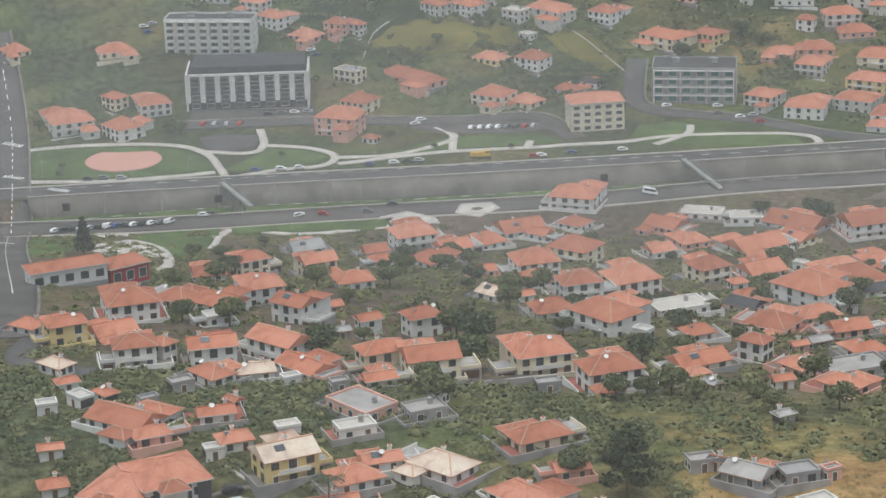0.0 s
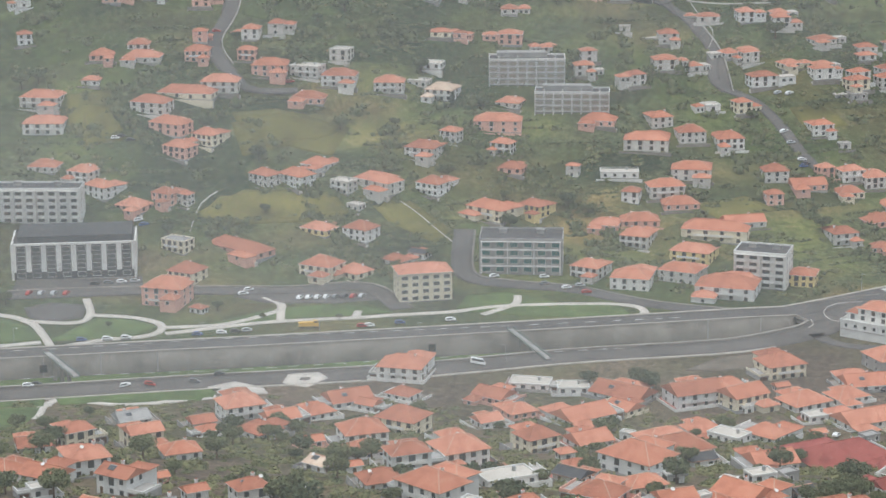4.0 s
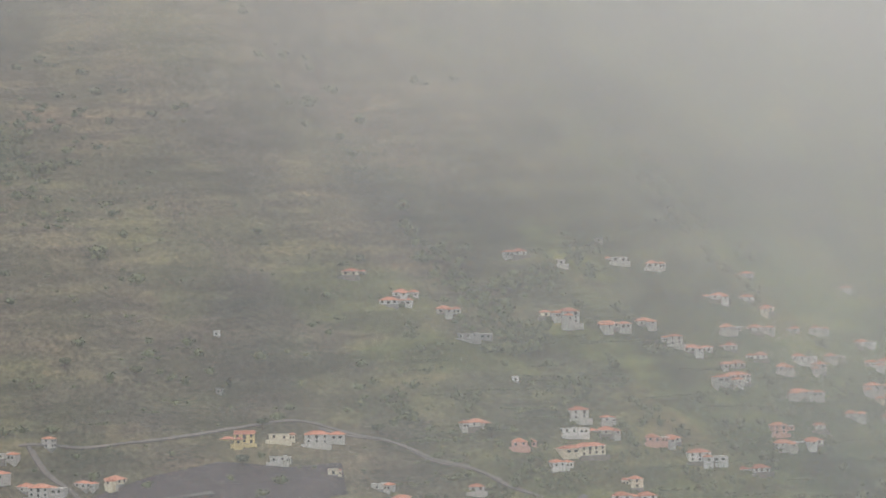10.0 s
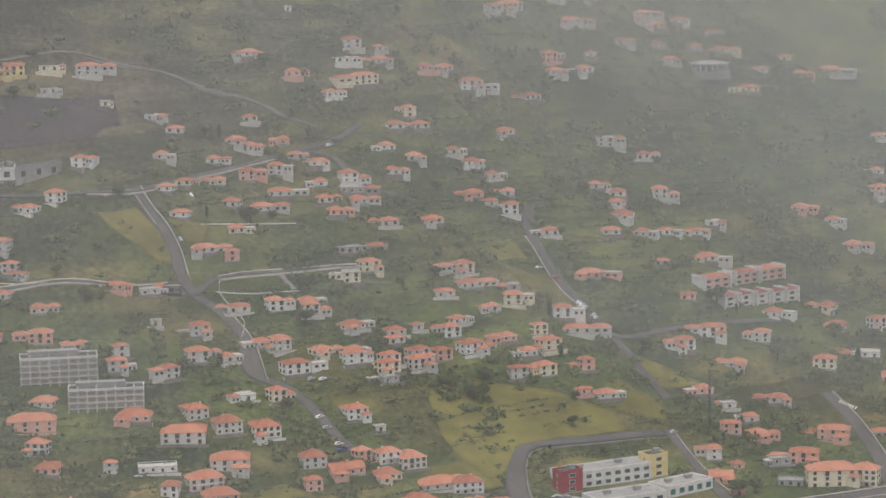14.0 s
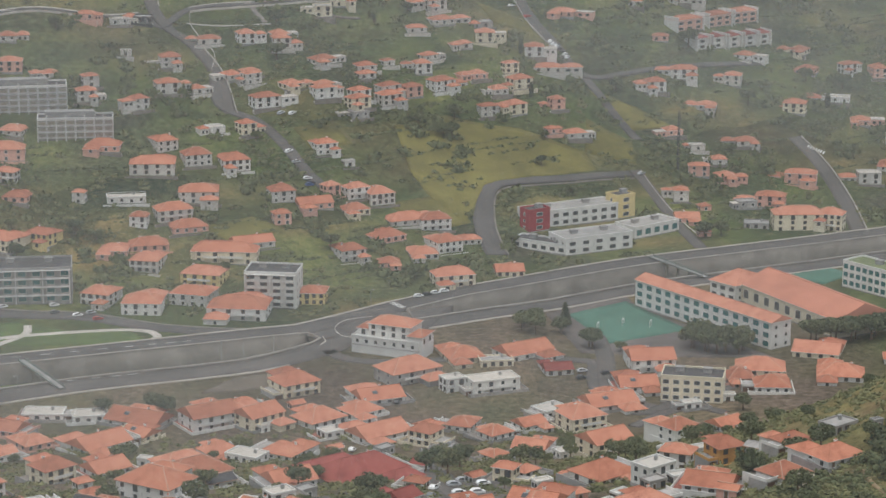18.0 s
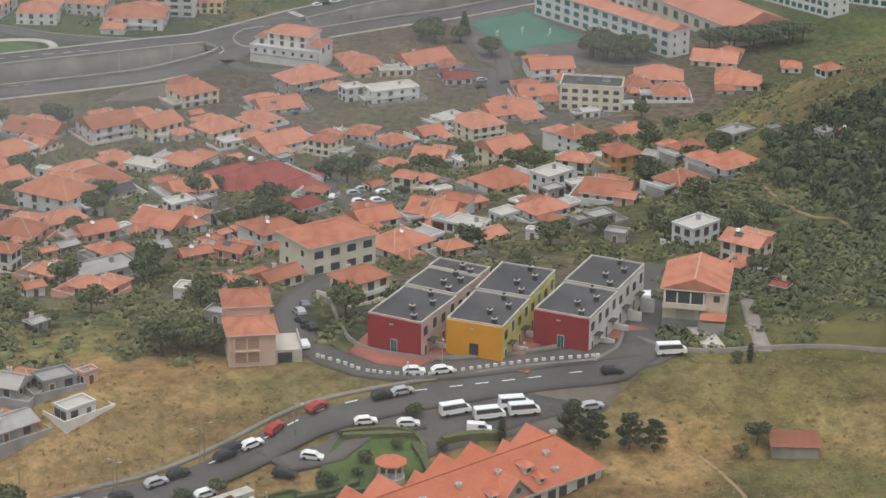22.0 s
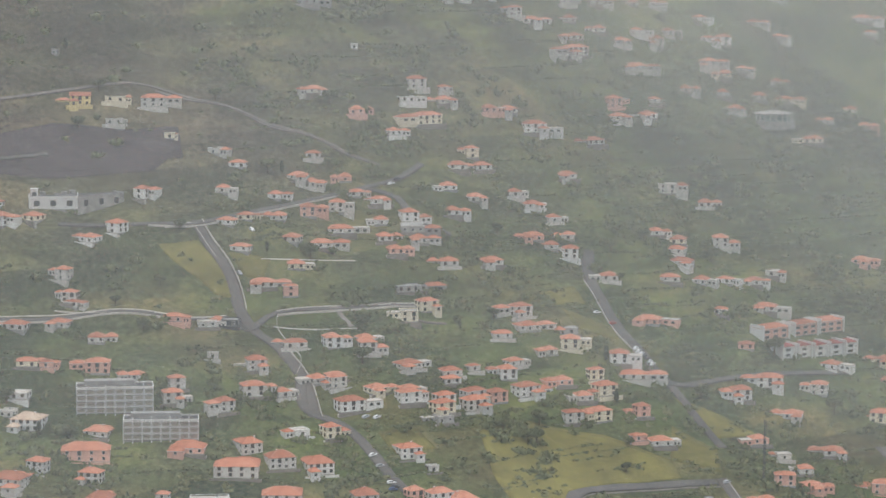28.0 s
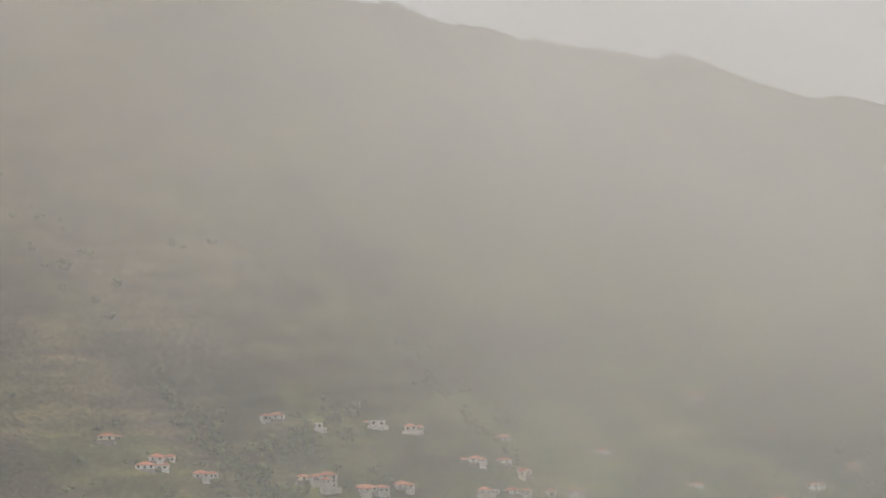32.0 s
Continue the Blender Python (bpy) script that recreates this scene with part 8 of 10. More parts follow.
villa(51, 809, 9.8, 5.9, 1, 24, "fg")
villa(39, 748, 5.0, 3.8, 1, -31, "gr")
villa(66, 779, 7.1, 4.8, 1, 41, "hw")
villa(145, 866, 6.7, 5.0, 1, 14, "fw")
villa(160, 874, 5.7, 3.8, 1, -2, "fw")
villa(117, 882, 8.7, 6.2, 1, 30, "hw")
villa(111, 705, 4.9, 3.4, 1, 40, "fw")
villa(76, 662, 4.6, 2.9, 1, -32, "hw")
villa(68, 651, 5.2, 3.2, 1, 27, "fw")
villa(73, 610, 4.7, 3.2, 1, 25, "hp")
villa(98, 540, 5.0, 3.9, 1, -25, "fg")
villa(52, 686, 4.4, 3.5, 1, 35, "hw")
villa(46, 850, 6.2, 3.8, 1, 39, "hw")
villa(-51, 795, 4.4, 3.5, 1, -23, "fw")
villa(-13, 621, 4.2, 2.9, 1, -26, "fw")
villa(30, 814, 6.2, 4.4, 1, 39, "fg")
villa(-205, 671, 9.1, 6.0, 2, 40, "hc")
villa(-209, 642, 8.9, 6.9, 1, 24, "gw")
villa(-186, 676, 10.0, 6.5, 2, 35, "hc")
villa(-192, 771, 7.9, 6.2, 1, 32, "hw")
villa(-188, 813, 14.7, 9.5, 2, 31, "hw")
villa(-165, 736, 10.9, 8.4, 1, -37, "hw")
villa(-171, 800, 11.2, 8.4, 1, 36, "gw")
villa(-180, 732, 6.8, 4.5, 1, 36, "hw")
villa(-166, 641, 10.3, 6.8, 1, 29, "hw")
villa(-216, 771, 10.6, 7.7, 1, 33, "gg")
villa(-196, 575, 9.7, 7.4, 1, -25, "hw")
villa(-183, 570, 10.7, 8.0, 1, -22, "hw")
villa(-177, 587, 10.5, 7.9, 2, 32, "hw")
villa(-160, 558, 9.3, 6.9, 2, -23, "hw")
villa(-199, 548, 12.6, 9.1, 2, 28, "hw")
villa(-200, 506, 8.8, 5.6, 2, 35, "hy")
villa(-192, 515, 9.6, 7.5, 1, 40, "hw")
villa(-174, 479, 9.0, 6.9, 2, 24, "hw")
villa(-169, 484, 4.9, 3.7, 2, -36, "hw")
villa(-187, 466, 6.6, 4.3, 1, -29, "hwk")
villa(-158, 484, 10.1, 6.9, 2, 24, "hw")
villa(-146, 496, 12.5, 8.1, 2, -28, "hw")
villa(-152, 465, 8.4, 6.0, 1, -38, "hw")
villa(-144, 470, 7.5, 4.8, 1, 23, "hwk")
villa(-135, 477, 11.6, 7.0, 1, -35, "gp")
villa(-117, 469, 6.3, 4.5, 1, 29, "hc")
villa(-136, 537, 5.2, 4.1, 2, 36, "hw")
villa(-121, 489, 10.3, 6.4, 2, 34, "hc")
villa(-109, 483, 11.2, 8.7, 2, 25, "hc")
villa(-125, 546, 8.0, 6.2, 2, 36, "hw")
villa(-141, 877, 17.0, 9.5, 2, -7, "hw")
villa(-155, 843, 15.6, 9.5, 1, 32, "hw")
villa(-162, 819, 10.6, 7.7, 1, 38, "hw")
villa(-147, 837, 7.3, 5.5, 1, -24, "hw")
villa(-137, 852, 10.2, 7.0, 1, -26, "hw")
villa(-127, 787, 15.3, 9.5, 2, -22, "hc")
villa(-127, 714, 13.5, 9.3, 2, 26, "hw")
villa(-122, 619, 7.0, 5.4, 1, -30, "hwk")
villa(-119, 670, 11.7, 7.6, 1, 33, "hw")
villa(-101, 637, 11.3, 6.8, 2, 28, "hw")
villa(-89, 656, 13.7, 9.5, 2, 33, "hw")
villa(-106, 752, 6.5, 4.9, 1, 40, "hw")
villa(-101, 815, 8.6, 6.7, 1, 37, "gw")
villa(-104, 854, 12.7, 8.6, 1, -27, "hp")
villa(-92, 835, 10.6, 7.7, 1, 35, "hp")
villa(-74, 722, 11.0, 7.8, 2, 39, "hc")
villa(-92, 871, 15.0, 9.5, 1, -4, "fw")
villa(-70, 603, 14.2, 8.8, 1, 31, "fw")
villa(-100, 586, 10.0, 7.6, 1, 28, "hw")
villa(-84, 564, 15.2, 9.5, 2, -36, "hw")
villa(-88, 498, 12.5, 9.8, 2, 28, "hc")
villa(-70, 480, 12.0, 8.6, 2, 30, "hw")
villa(-60, 558, 6.9, 5.3, 1, 32, "hw")
villa(-55, 513, 11.8, 7.5, 1, 36, "hc")
villa(-159, 430, 13.5, 8.5, 1, -22, "hw")
villa(-157, 432, 4.3, 2.6, 1, -33, "hw")
villa(-152, 424, 6.8, 4.7, 1, 36, "hp")
villa(-142, 435, 6.9, 4.4, 1, 25, "gw")
villa(-135, 424, 6.2, 4.8, 1, 32, "hw")
villa(-166, 407, 5.1, 4.0, 1, 29, "hw")
villa(-123, 417, 10.7, 8.2, 2, 37, "gyk")
villa(-105, 420, 7.2, 4.5, 1, 28, "hw")
villa(-109, 415, 9.2, 7.2, 1, 36, "hw")
villa(-93, 420, 11.0, 7.7, 1, -30, "hwk")
villa(-115, 446, 12.5, 8.4, 1, -37, "fp")
villa(-102, 445, 7.8, 5.6, 1, 34, "fg")
villa(-113, 432, 7.5, 4.8, 1, 32, "fw")
villa(-111, 407, 8.6, 5.7, 1, 26, "gp")
villa(-99, 403, 7.8, 4.9, 1, 30, "hw")
villa(-113, 399, 13.6, 9.0, 1, 35, "fw")
villa(-160, 394, 6.8, 5.0, 1, 31, "hw")
villa(-155, 395, 7.6, 4.7, 1, 35, "hw")
villa(-122, 382, 8.8, 6.7, 1, -36, "gwk")
villa(-116, 376, 7.5, 4.9, 1, 32, "hw")
villa(-146, 383, 13.0, 8.1, 2, -25, "hw")
villa(-143, 367, 15.0, 9.5, 2, 36, "hc")
villa(-128, 367, 7.9, 5.3, 1, 29, "fw")
villa(-120, 370, 8.5, 5.3, 1, 30, "gw")
villa(-107, 370, 10.3, 7.8, 1, 41, "gw")
villa(-89, 379, 10.2, 7.0, 2, 40, "hw")
villa(-98, 387, 4.8, 3.0, 1, 37, "hw")
villa(-85, 394, 6.7, 4.9, 1, -36, "hw")
villa(-93, 396, 5.3, 3.2, 1, 37, "hp")
villa(-77, 433, 11.1, 6.8, 1, 38, "hc")
villa(-69, 421, 6.3, 4.7, 1, 28, "gp")
villa(-76, 409, 11.1, 7.6, 2, -39, "hw")
villa(-79, 398, 5.3, 4.1, 1, 41, "hw")
villa(-45, 426, 5.3, 3.6, 1, 25, "fg")
villa(-42, 426, 2.7, 1.9, 1, -25, "gd")
villa(-36, 423, 8.0, 6.2, 1, -24, "gg")
villa(-27, 424, 6.7, 5.0, 1, 28, "fg")
villa(-21, 425, 3.4, 2.2, 1, 40, "fp")
villa(-60, 405, 8.8, 5.7, 1, 29, "gp")
villa(-52, 403, 4.6, 3.4, 1, 24, "fo")
villa(-53, 409, 3.4, 2.1, 1, 28, "fg")
villa(-47, 410, 5.0, 3.9, 1, 25, "fw")
villa(-42, 408, 2.6, 1.6, 1, 39, "gp")
villa(-35, 411, 8.9, 6.2, 1, 37, "gg")
villa(-23, 415, 6.4, 4.0, 1, 39, "fw")
villa(-62, 410, 3.5, 2.3, 1, -30, "gr")
villa(-58, 394, 6.8, 4.9, 1, 28, "gr")
villa(-61, 376, 8.8, 6.4, 1, 32, "hw")
villa(-177, 548, 6.3, 4.9, 1, 35, "fw")
villa(-155, 575, 4.6, 3.5, 1, 33, "hp")
villa(-142, 534, 3.8, 2.8, 1, 29, "gg")
villa(-135, 465, 3.8, 2.6, 1, 38, "fw")
villa(-124, 463, 3.8, 2.7, 1, 34, "fg")
villa(-102, 458, 3.6, 2.5, 1, -22, "fw")
villa(-116, 558, 5.6, 3.9, 1, 35, "fw")
villa(-84, 588, 4.6, 3.5, 1, 30, "fw")
villa(-73, 557, 4.2, 3.2, 1, -25, "fw")
villa(-66, 573, 3.6, 2.8, 1, -34, "hp")
villa(-82, 473, 4.9, 3.5, 1, 25, "fg")
villa(-56, 651, 5.7, 4.1, 1, 28, "hw")
villa(-35, 546, 3.6, 2.4, 1, 30, "hp")
villa(-49, 483, 3.1, 2.2, 1, -38, "gg")
villa(-141, 703, 6.7, 4.5, 1, 26, "hp")
villa(-113, 618, 4.3, 3.1, 1, 29, "hw")
villa(-90, 598, 4.8, 3.3, 1, 31, "fw")
villa(-75, 630, 4.4, 2.7, 1, 32, "hw")
villa(-138, 420, 3.7, 2.8, 1, 30, "fw")
villa(-126, 430, 4.6, 3.1, 1, 33, "fw")
villa(-158, 441, 3.8, 2.4, 1, 40, "fg")
villa(-141, 444, 3.0, 2.1, 1, -31, "gp")
villa(-170, 417, 4.5, 2.8, 1, 24, "hw")
villa(-177, 434, 4.1, 3.1, 1, 27, "fw")
villa(-106, 372, 4.8, 3.7, 1, 35, "fw")
villa(-98, 370, 3.8, 2.9, 1, 40, "fg")
villa(-81, 382, 4.0, 2.8, 1, -38, "fw")
villa(-71, 372, 3.2, 2.4, 1, 31, "hw")
villa(-92, 408, 3.5, 2.2, 1, -35, "fw")
villa(-86, 404, 2.6, 2.0, 1, 36, "hp")
villa(-97, 392, 3.5, 2.2, 1, 25, "fw")
villa(-168, 444, 4.2, 3.0, 1, -38, "hw")
villa(-172, 440, 4.8, 3.5, 1, -36, "fw")
villa(-179, 451, 4.3, 3.0, 1, 35, "hw")
villa(-156, 456, 4.8, 3.4, 1, 39, "fg")
villa(4, 459, 5.2, 4.1, 1, -28, "fg")
villa(-384, 1200, 6.8, 4.2, 2, 34, "hw")
villa(-340, 1209, 14.9, 9.5, 1, 6, "hp")
villa(-322, 1223, 15.7, 9.5, 1, 19, "hw")
villa(-357, 1248, 16.5, 9.5, 2, 30, "hw")
villa(-328, 1250, 22.0, 9.5, 1, 19, "hw")
villa(-308, 1244, 12.9, 9.2, 1, -4, "hw")
villa(-299, 1260, 13.4, 9.5, 2, 16, "hp")
villa(-295, 1235, 19.3, 9.5, 1, 14, "hp")
villa(-296, 1219, 15.1, 9.5, 2, 6, "hp")
villa(-290, 1188, 6.9, 5.3, 1, 8, "hp")
villa(-266, 1197, 14.3, 9.5, 1, 1, "hw")
villa(-254, 1202, 12.7, 9.4, 2, -1, "hw")
villa(-288, 1173, 12.0, 8.2, 1, 7, "hp")
villa(-332, 1159, 11.7, 9.1, 1, 8, "hp")
villa(-317, 1172, 10.7, 7.9, 1, 8, "hw")
villa(-313, 1163, 18.1, 9.5, 1, 2, "hw")
villa(-332, 1138, 8.7, 6.0, 1, 2, "hw")
villa(-374, 1169, 7.1, 5.5, 1, 22, "hw")
villa(-271, 1148, 17.9, 9.5, 2, 2, "hw")
villa(-298, 1120, 18.0, 9.5, 2, -12, "hw")
villa(-285, 1137, 27.1, 9.5, 1, -5, "hc")
villa(-351, 1118, 18.5, 9.5, 1, -2, "hw")
villa(-344, 1098, 18.9, 9.5, 1, 7, "hw")
villa(-286, 1107, 18.1, 9.5, 2, -23, "hp")
villa(-267, 1101, 12.0, 8.6, 2, -26, "hc")
villa(-277, 1088, 13.4, 8.7, 1, -25, "hp")
villa(-264, 1177, 9.1, 5.8, 1, 1, "hp")
villa(-251, 1169, 17.1, 9.5, 1, 4, "hp")
villa(-233, 1172, 15.1, 9.5, 2, -13, "fw")
villa(-219, 1188, 15.3, 9.5, 2, -13, "fw")
villa(-216, 1165, 16.6, 9.5, 1, -1, "hw")
villa(-228, 1148, 16.1, 9.5, 1, -3, "hp")
villa(-192, 1167, 14.6, 9.0, 2, 4, "hw")
villa(-176, 1196, 20.1, 9.5, 1, -9, "fw")
villa(-179, 1179, 10.0, 7.8, 1, -13, "fw")
villa(-167, 1169, 14.1, 9.5, 1, -11, "hwk")
villa(-157, 1131, 9.0, 6.2, 2, -26, "hw")
villa(-168, 1114, 14.7, 9.5, 1, -16, "hw")
villa(-214, 1095, 12.5, 9.7, 1, -26, "hw")
villa(-235, 1076, 12.2, 8.2, 2, -33, "hw")
villa(-221, 1079, 14.6, 9.3, 1, -34, "hw")
villa(-199, 1079, 10.1, 7.5, 2, -29, "fw")
villa(-184, 1083, 21.3, 9.5, 2, -34, "hw")
villa(-159, 1084, 12.2, 9.7, 2, -27, "hw")
villa(-191, 1065, 6.9, 5.2, 1, -31, "fw")
villa(-316, 1063, 11.4, 8.9, 1, -19, "hw")
villa(-305, 1052, 13.6, 8.5, 2, -30, "hw")
villa(-335, 1067, 13.5, 9.5, 1, -2, "hw")
villa(-288, 1045, 13.7, 9.5, 1, -21, "hp")
villa(-275, 1052, 10.5, 7.7, 1, -28, "hp")
villa(-266, 1052, 6.4, 4.6, 2, -28, "hw")
villa(-261, 1016, 12.1, 8.0, 2, -23, "fc")
villa(-251, 989, 12.5, 9.6, 2, -21, "hc")
villa(-253, 962, 17.7, 9.5, 3, -9, "hp")
villa(-237, 952, 6.1, 3.8, 1, -26, "hw")
villa(-235, 1020, 31.2, 9.5, 1, -34, "hp")
villa(-204, 1043, 14.0, 8.7, 1, -27, "hy")
villa(-185, 1042, 12.9, 9.9, 2, -26, "hw")
villa(-196, 1004, 15.5, 9.5, 2, -21, "hc")
villa(-182, 1006, 11.8, 8.8, 1, -34, "hc")
villa(-166, 1021, 11.4, 7.5, 1, -31, "hw")
villa(-157, 1029, 8.3, 5.5, 1, -24, "gd")
villa(-143, 1250, 13.6, 9.5, 1, 4, "hw")
villa(-106, 1278, 9.8, 6.1, 1, -6, "hp")
villa(-89, 1279, 9.5, 6.0, 1, 10, "fw")
villa(-77, 1283, 14.5, 9.5, 1, -7, "fd")
villa(-43, 1270, 11.4, 7.4, 1, 8, "hw")
villa(-24, 1269, 14.4, 9.5, 1, 17, "hw")
villa(-6, 1268, 14.5, 9.5, 1, 15, "hw")
villa(16, 1310, 15.5, 9.5, 2, 5, "fc")
villa(17, 1346, 27.4, 9.5, 1, 17, "fg")
villa(-62, 1320, 21.6, 9.5, 1, 2, "hw")
villa(-158, 1277, 7.8, 5.1, 1, -26, "hw")
villa(-140, 1228, 19.6, 9.5, 1, 2, "hp")
villa(-120, 1221, 13.2, 8.5, 1, 16, "hw")
villa(-100, 1216, 7.6, 5.6, 2, 21, "hw")
villa(-101, 1204, 9.2, 7.3, 2, 13, "hw")
villa(-62, 1246, 16.2, 9.5, 1, 13, "hw")
villa(-62, 1216, 11.4, 8.5, 1, 16, "hw")
villa(-48, 1219, 11.8, 8.6, 1, 31, "hw")
villa(-31, 1236, 13.0, 9.5, 1, 33, "hw")
villa(-21, 1233, 8.8, 5.5, 2, 34, "hw")
villa(-1, 1228, 16.2, 9.5, 1, 34, "hc")
villa(15, 1222, 11.1, 7.0, 1, 28, "hw")
villa(32, 1220, 11.0, 7.1, 2, 34, "hc")
villa(48, 1231, 11.5, 8.1, 2, 30, "hw")
villa(37, 1252, 8.9, 5.8, 1, 23, "hw")
villa(-134, 1172, 11.9, 8.0, 1, -14, "hw")
villa(-137, 1149, 22.5, 9.5, 2, 3, "hp")
villa(-132, 1126, 10.4, 6.5, 2, -17, "hw")
villa(-126, 1111, 11.4, 8.5, 1, -10, "hp")
villa(-131, 1070, 20.2, 9.5, 1, -33, "hc")
villa(-112, 1076, 12.1, 7.5, 2, -32, "hy")
villa(-90, 1608, 16.3, 9.5, 1, -3, "hw")
villa(-97, 1600, 19.7, 9.5, 1, -4, "hw")
villa(-62, 1598, 16.1, 9.5, 1, 9, "hw")
villa(3, 1612, 6.9, 5.2, 1, 18, "hc")
villa(18, 1611, 11.4, 9.0, 3, 28, "hw")
villa(43, 1625, 23.6, 9.5, 1, 34, "hw")
villa(68, 1652, 19.2, 9.5, 1, 23, "hw")
villa(121, 1696, 11.0, 8.7, 1, 7, "hw")
villa(141, 1706, 10.1, 6.4, 1, -10, "hw")
villa(154, 1706, 16.7, 9.5, 1, 8, "hc")
villa(124, 1669, 15.8, 9.5, 1, 14, "hw")
villa(144, 1680, 17.2, 9.5, 1, -11, "hw")
villa(172, 1695, 11.8, 7.7, 1, 0, "hw")
villa(187, 1702, 12.0, 8.3, 1, -11, "hw")
villa(88, 1640, 8.9, 5.5, 2, 15, "hw")
villa(99, 1641, 19.7, 9.5, 1, 10, "hw")
villa(125, 1655, 14.5, 9.5, 1, 6, "hw")
villa(128, 1640, 15.1, 9.5, 1, 19, "hw")
villa(145, 1651, 13.3, 9.1, 1, 0, "hw")
villa(159, 1646, 15.5, 9.5, 1, 14, "hw")
villa(171, 1663, 15.3, 9.5, 1, -1, "hw")
villa(184, 1662, 16.4, 9.5, 2, 5, "hw")
villa(194, 1680, 13.9, 8.6, 1, -10, "hw")
villa(218, 1704, 12.0, 8.8, 1, -32, "hw")
villa(258, 1719, 14.6, 9.5, 1, -25, "hw")
villa(232, 1683, 19.3, 9.5, 2, -14, "hw")
villa(275, 1717, 12.4, 8.4, 1, -34, "hw")
villa(219, 1656, 19.3, 9.5, 2, -4, "hw")
villa(243, 1664, 12.7, 7.9, 1, -23, "hw")
villa(228, 1654, 20.7, 9.5, 1, -15, "hc")
villa(265, 1657, 12.8, 7.8, 1, -4, "hw")
villa(167, 1629, 23.7, 9.5, 1, 4, "hw")
villa(127, 1624, 26.1, 9.5, 2, 32, "hw")
villa(150, 1591, 14.7, 9.5, 2, 16, "hp")
villa(152, 1579, 10.7, 8.3, 1, 24, "hw")
villa(171, 1586, 18.4, 9.5, 1, 21, "hw")
villa(177, 1599, 6.8, 5.1, 1, 15, "hw")
villa(200, 1623, 12.7, 9.3, 1, 1, "hw")
villa(226, 1637, 14.1, 9.5, 1, 5, "hw")
villa(233, 1623, 15.9, 9.5, 1, 5, "hw")
villa(251, 1640, 15.4, 9.5, 1, -12, "hw")
villa(268, 1641, 18.7, 9.5, 1, -17, "hc")
villa(282, 1607, 20.4, 9.5, 1, -4, "hc")
villa(296, 1632, 11.9, 7.4, 1, -8, "hw")
villa(316, 1660, 12.5, 8.4, 1, -19, "hc")
villa(322, 1641, 14.4, 9.5, 1, 1, "hp")
villa(346, 1662, 25.2, 9.5, 1, -17, "hw")
villa(343, 1768, 22.4, 9.5, 1, -19, "hw")
villa(345, 1750, 6.4, 4.3, 1, -23, "hw")
villa(375, 1803, 8.5, 6.4, 1, -21, "hw")
villa(393, 1791, 10.2, 7.5, 1, -24, "hw")
villa(284, 1766, 7.7, 6.1, 1, -26, "hw")
villa(215, 1756, 9.3, 6.8, 1, -26, "hw")
villa(412, 1837, 7.9, 6.0, 1, 12, "hp")
villa(-40, 1502, 11.1, 7.8, 1, 25, "hw")
villa(-14, 1487, 15.1, 9.5, 1, 6, "hp")
villa(22, 1529, 10.8, 8.0, 2, 19, "hw")
villa(39, 1536, 6.2, 4.8, 1, 26, "hw")
villa(15, 1512, 16.1, 9.5, 1, 29, "fw")
villa(39, 1526, 17.3, 9.5, 1, 29, "hw")
villa(28, 1499, 29.4, 9.5, 2, 34, "hc")
villa(8, 1475, 13.4, 8.3, 1, 29, "hw")
villa(67, 1530, 14.2, 9.0, 1, 17, "hp")
villa(79, 1536, 9.8, 7.8, 1, 25, "hw")
villa(95, 1531, 23.3, 9.5, 2, 16, "hw")
villa(133, 1547, 20.2, 9.5, 1, 31, "hw")
villa(55, 1489, 12.4, 8.0, 2, 16, "hc")
villa(46, 1473, 11.4, 8.2, 1, 6, "hw")
villa(61, 1482, 16.8, 9.5, 1, 21, "hw")
villa(113, 1496, 10.6, 7.4, 1, 18, "hw")
villa(-81, 1422, 9.4, 6.1, 1, -8, "hw")
villa(-94, 1434, 11.7, 9.0, 1, -23, "fw")
villa(-39, 1450, 8.3, 6.2, 1, 8, "hw")
villa(177, 1519, 18.0, 9.5, 2, 0, "fw")
villa(200, 1513, 13.4, 9.5, 1, -6, "hw")
villa(-88, 1395, 12.2, 8.5, 1, -5, "hw")
villa(-132, 1385, 11.9, 8.8, 2, -29, "hw")
villa(-59, 1406, 12.1, 8.1, 1, -9, "hw")
villa(-39, 1428, 13.0, 9.9, 1, -15, "hw")
villa(-20, 1434, 12.2, 9.4, 1, 4, "hp")
villa(-47, 1431, 10.9, 8.4, 1, -7, "hw")
villa(-13, 1421, 9.3, 6.0, 1, 12, "hw")
villa(0, 1419, 10.7, 6.5, 1, 13, "hw")
villa(40, 1447, 14.9, 9.5, 1, 16, "hw")
villa(56, 1444, 16.5, 9.5, 1, 17, "hw")
villa(80, 1464, 12.5, 8.0, 1, 10, "hw")
villa(90, 1459, 10.1, 7.3, 1, 23, "hw")
villa(102, 1448, 11.8, 8.3, 1, 15, "hw")
villa(42, 1421, 14.1, 9.5, 1, 6, "hw")
villa(17, 1406, 16.0, 9.5, 2, 18, "hw")
villa(1, 1403, 12.2, 9.5, 1, 8, "hw")
villa(19, 1397, 22.0, 9.5, 1, 0, "fg")
villa(3, 1386, 13.1, 9.5, 1, 12, "hw")
villa(22, 1389, 16.2, 9.5, 1, 13, "hw")
villa(-24, 1406, 14.4, 9.0, 2, -3, "hw")
villa(-40, 1394, 14.7, 9.5, 2, 3, "hp")
villa(-56, 1381, 13.4, 8.9, 1, -8, "hw")
villa(-22, 1389, 23.2, 9.5, 1, 9, "hw")
villa(-84, 1369, 9.5, 6.8, 1, -24, "hw")
villa(-74, 1376, 8.5, 6.4, 1, -14, "hc")
villa(-142, 1345, 12.5, 9.9, 2, -34, "hw")
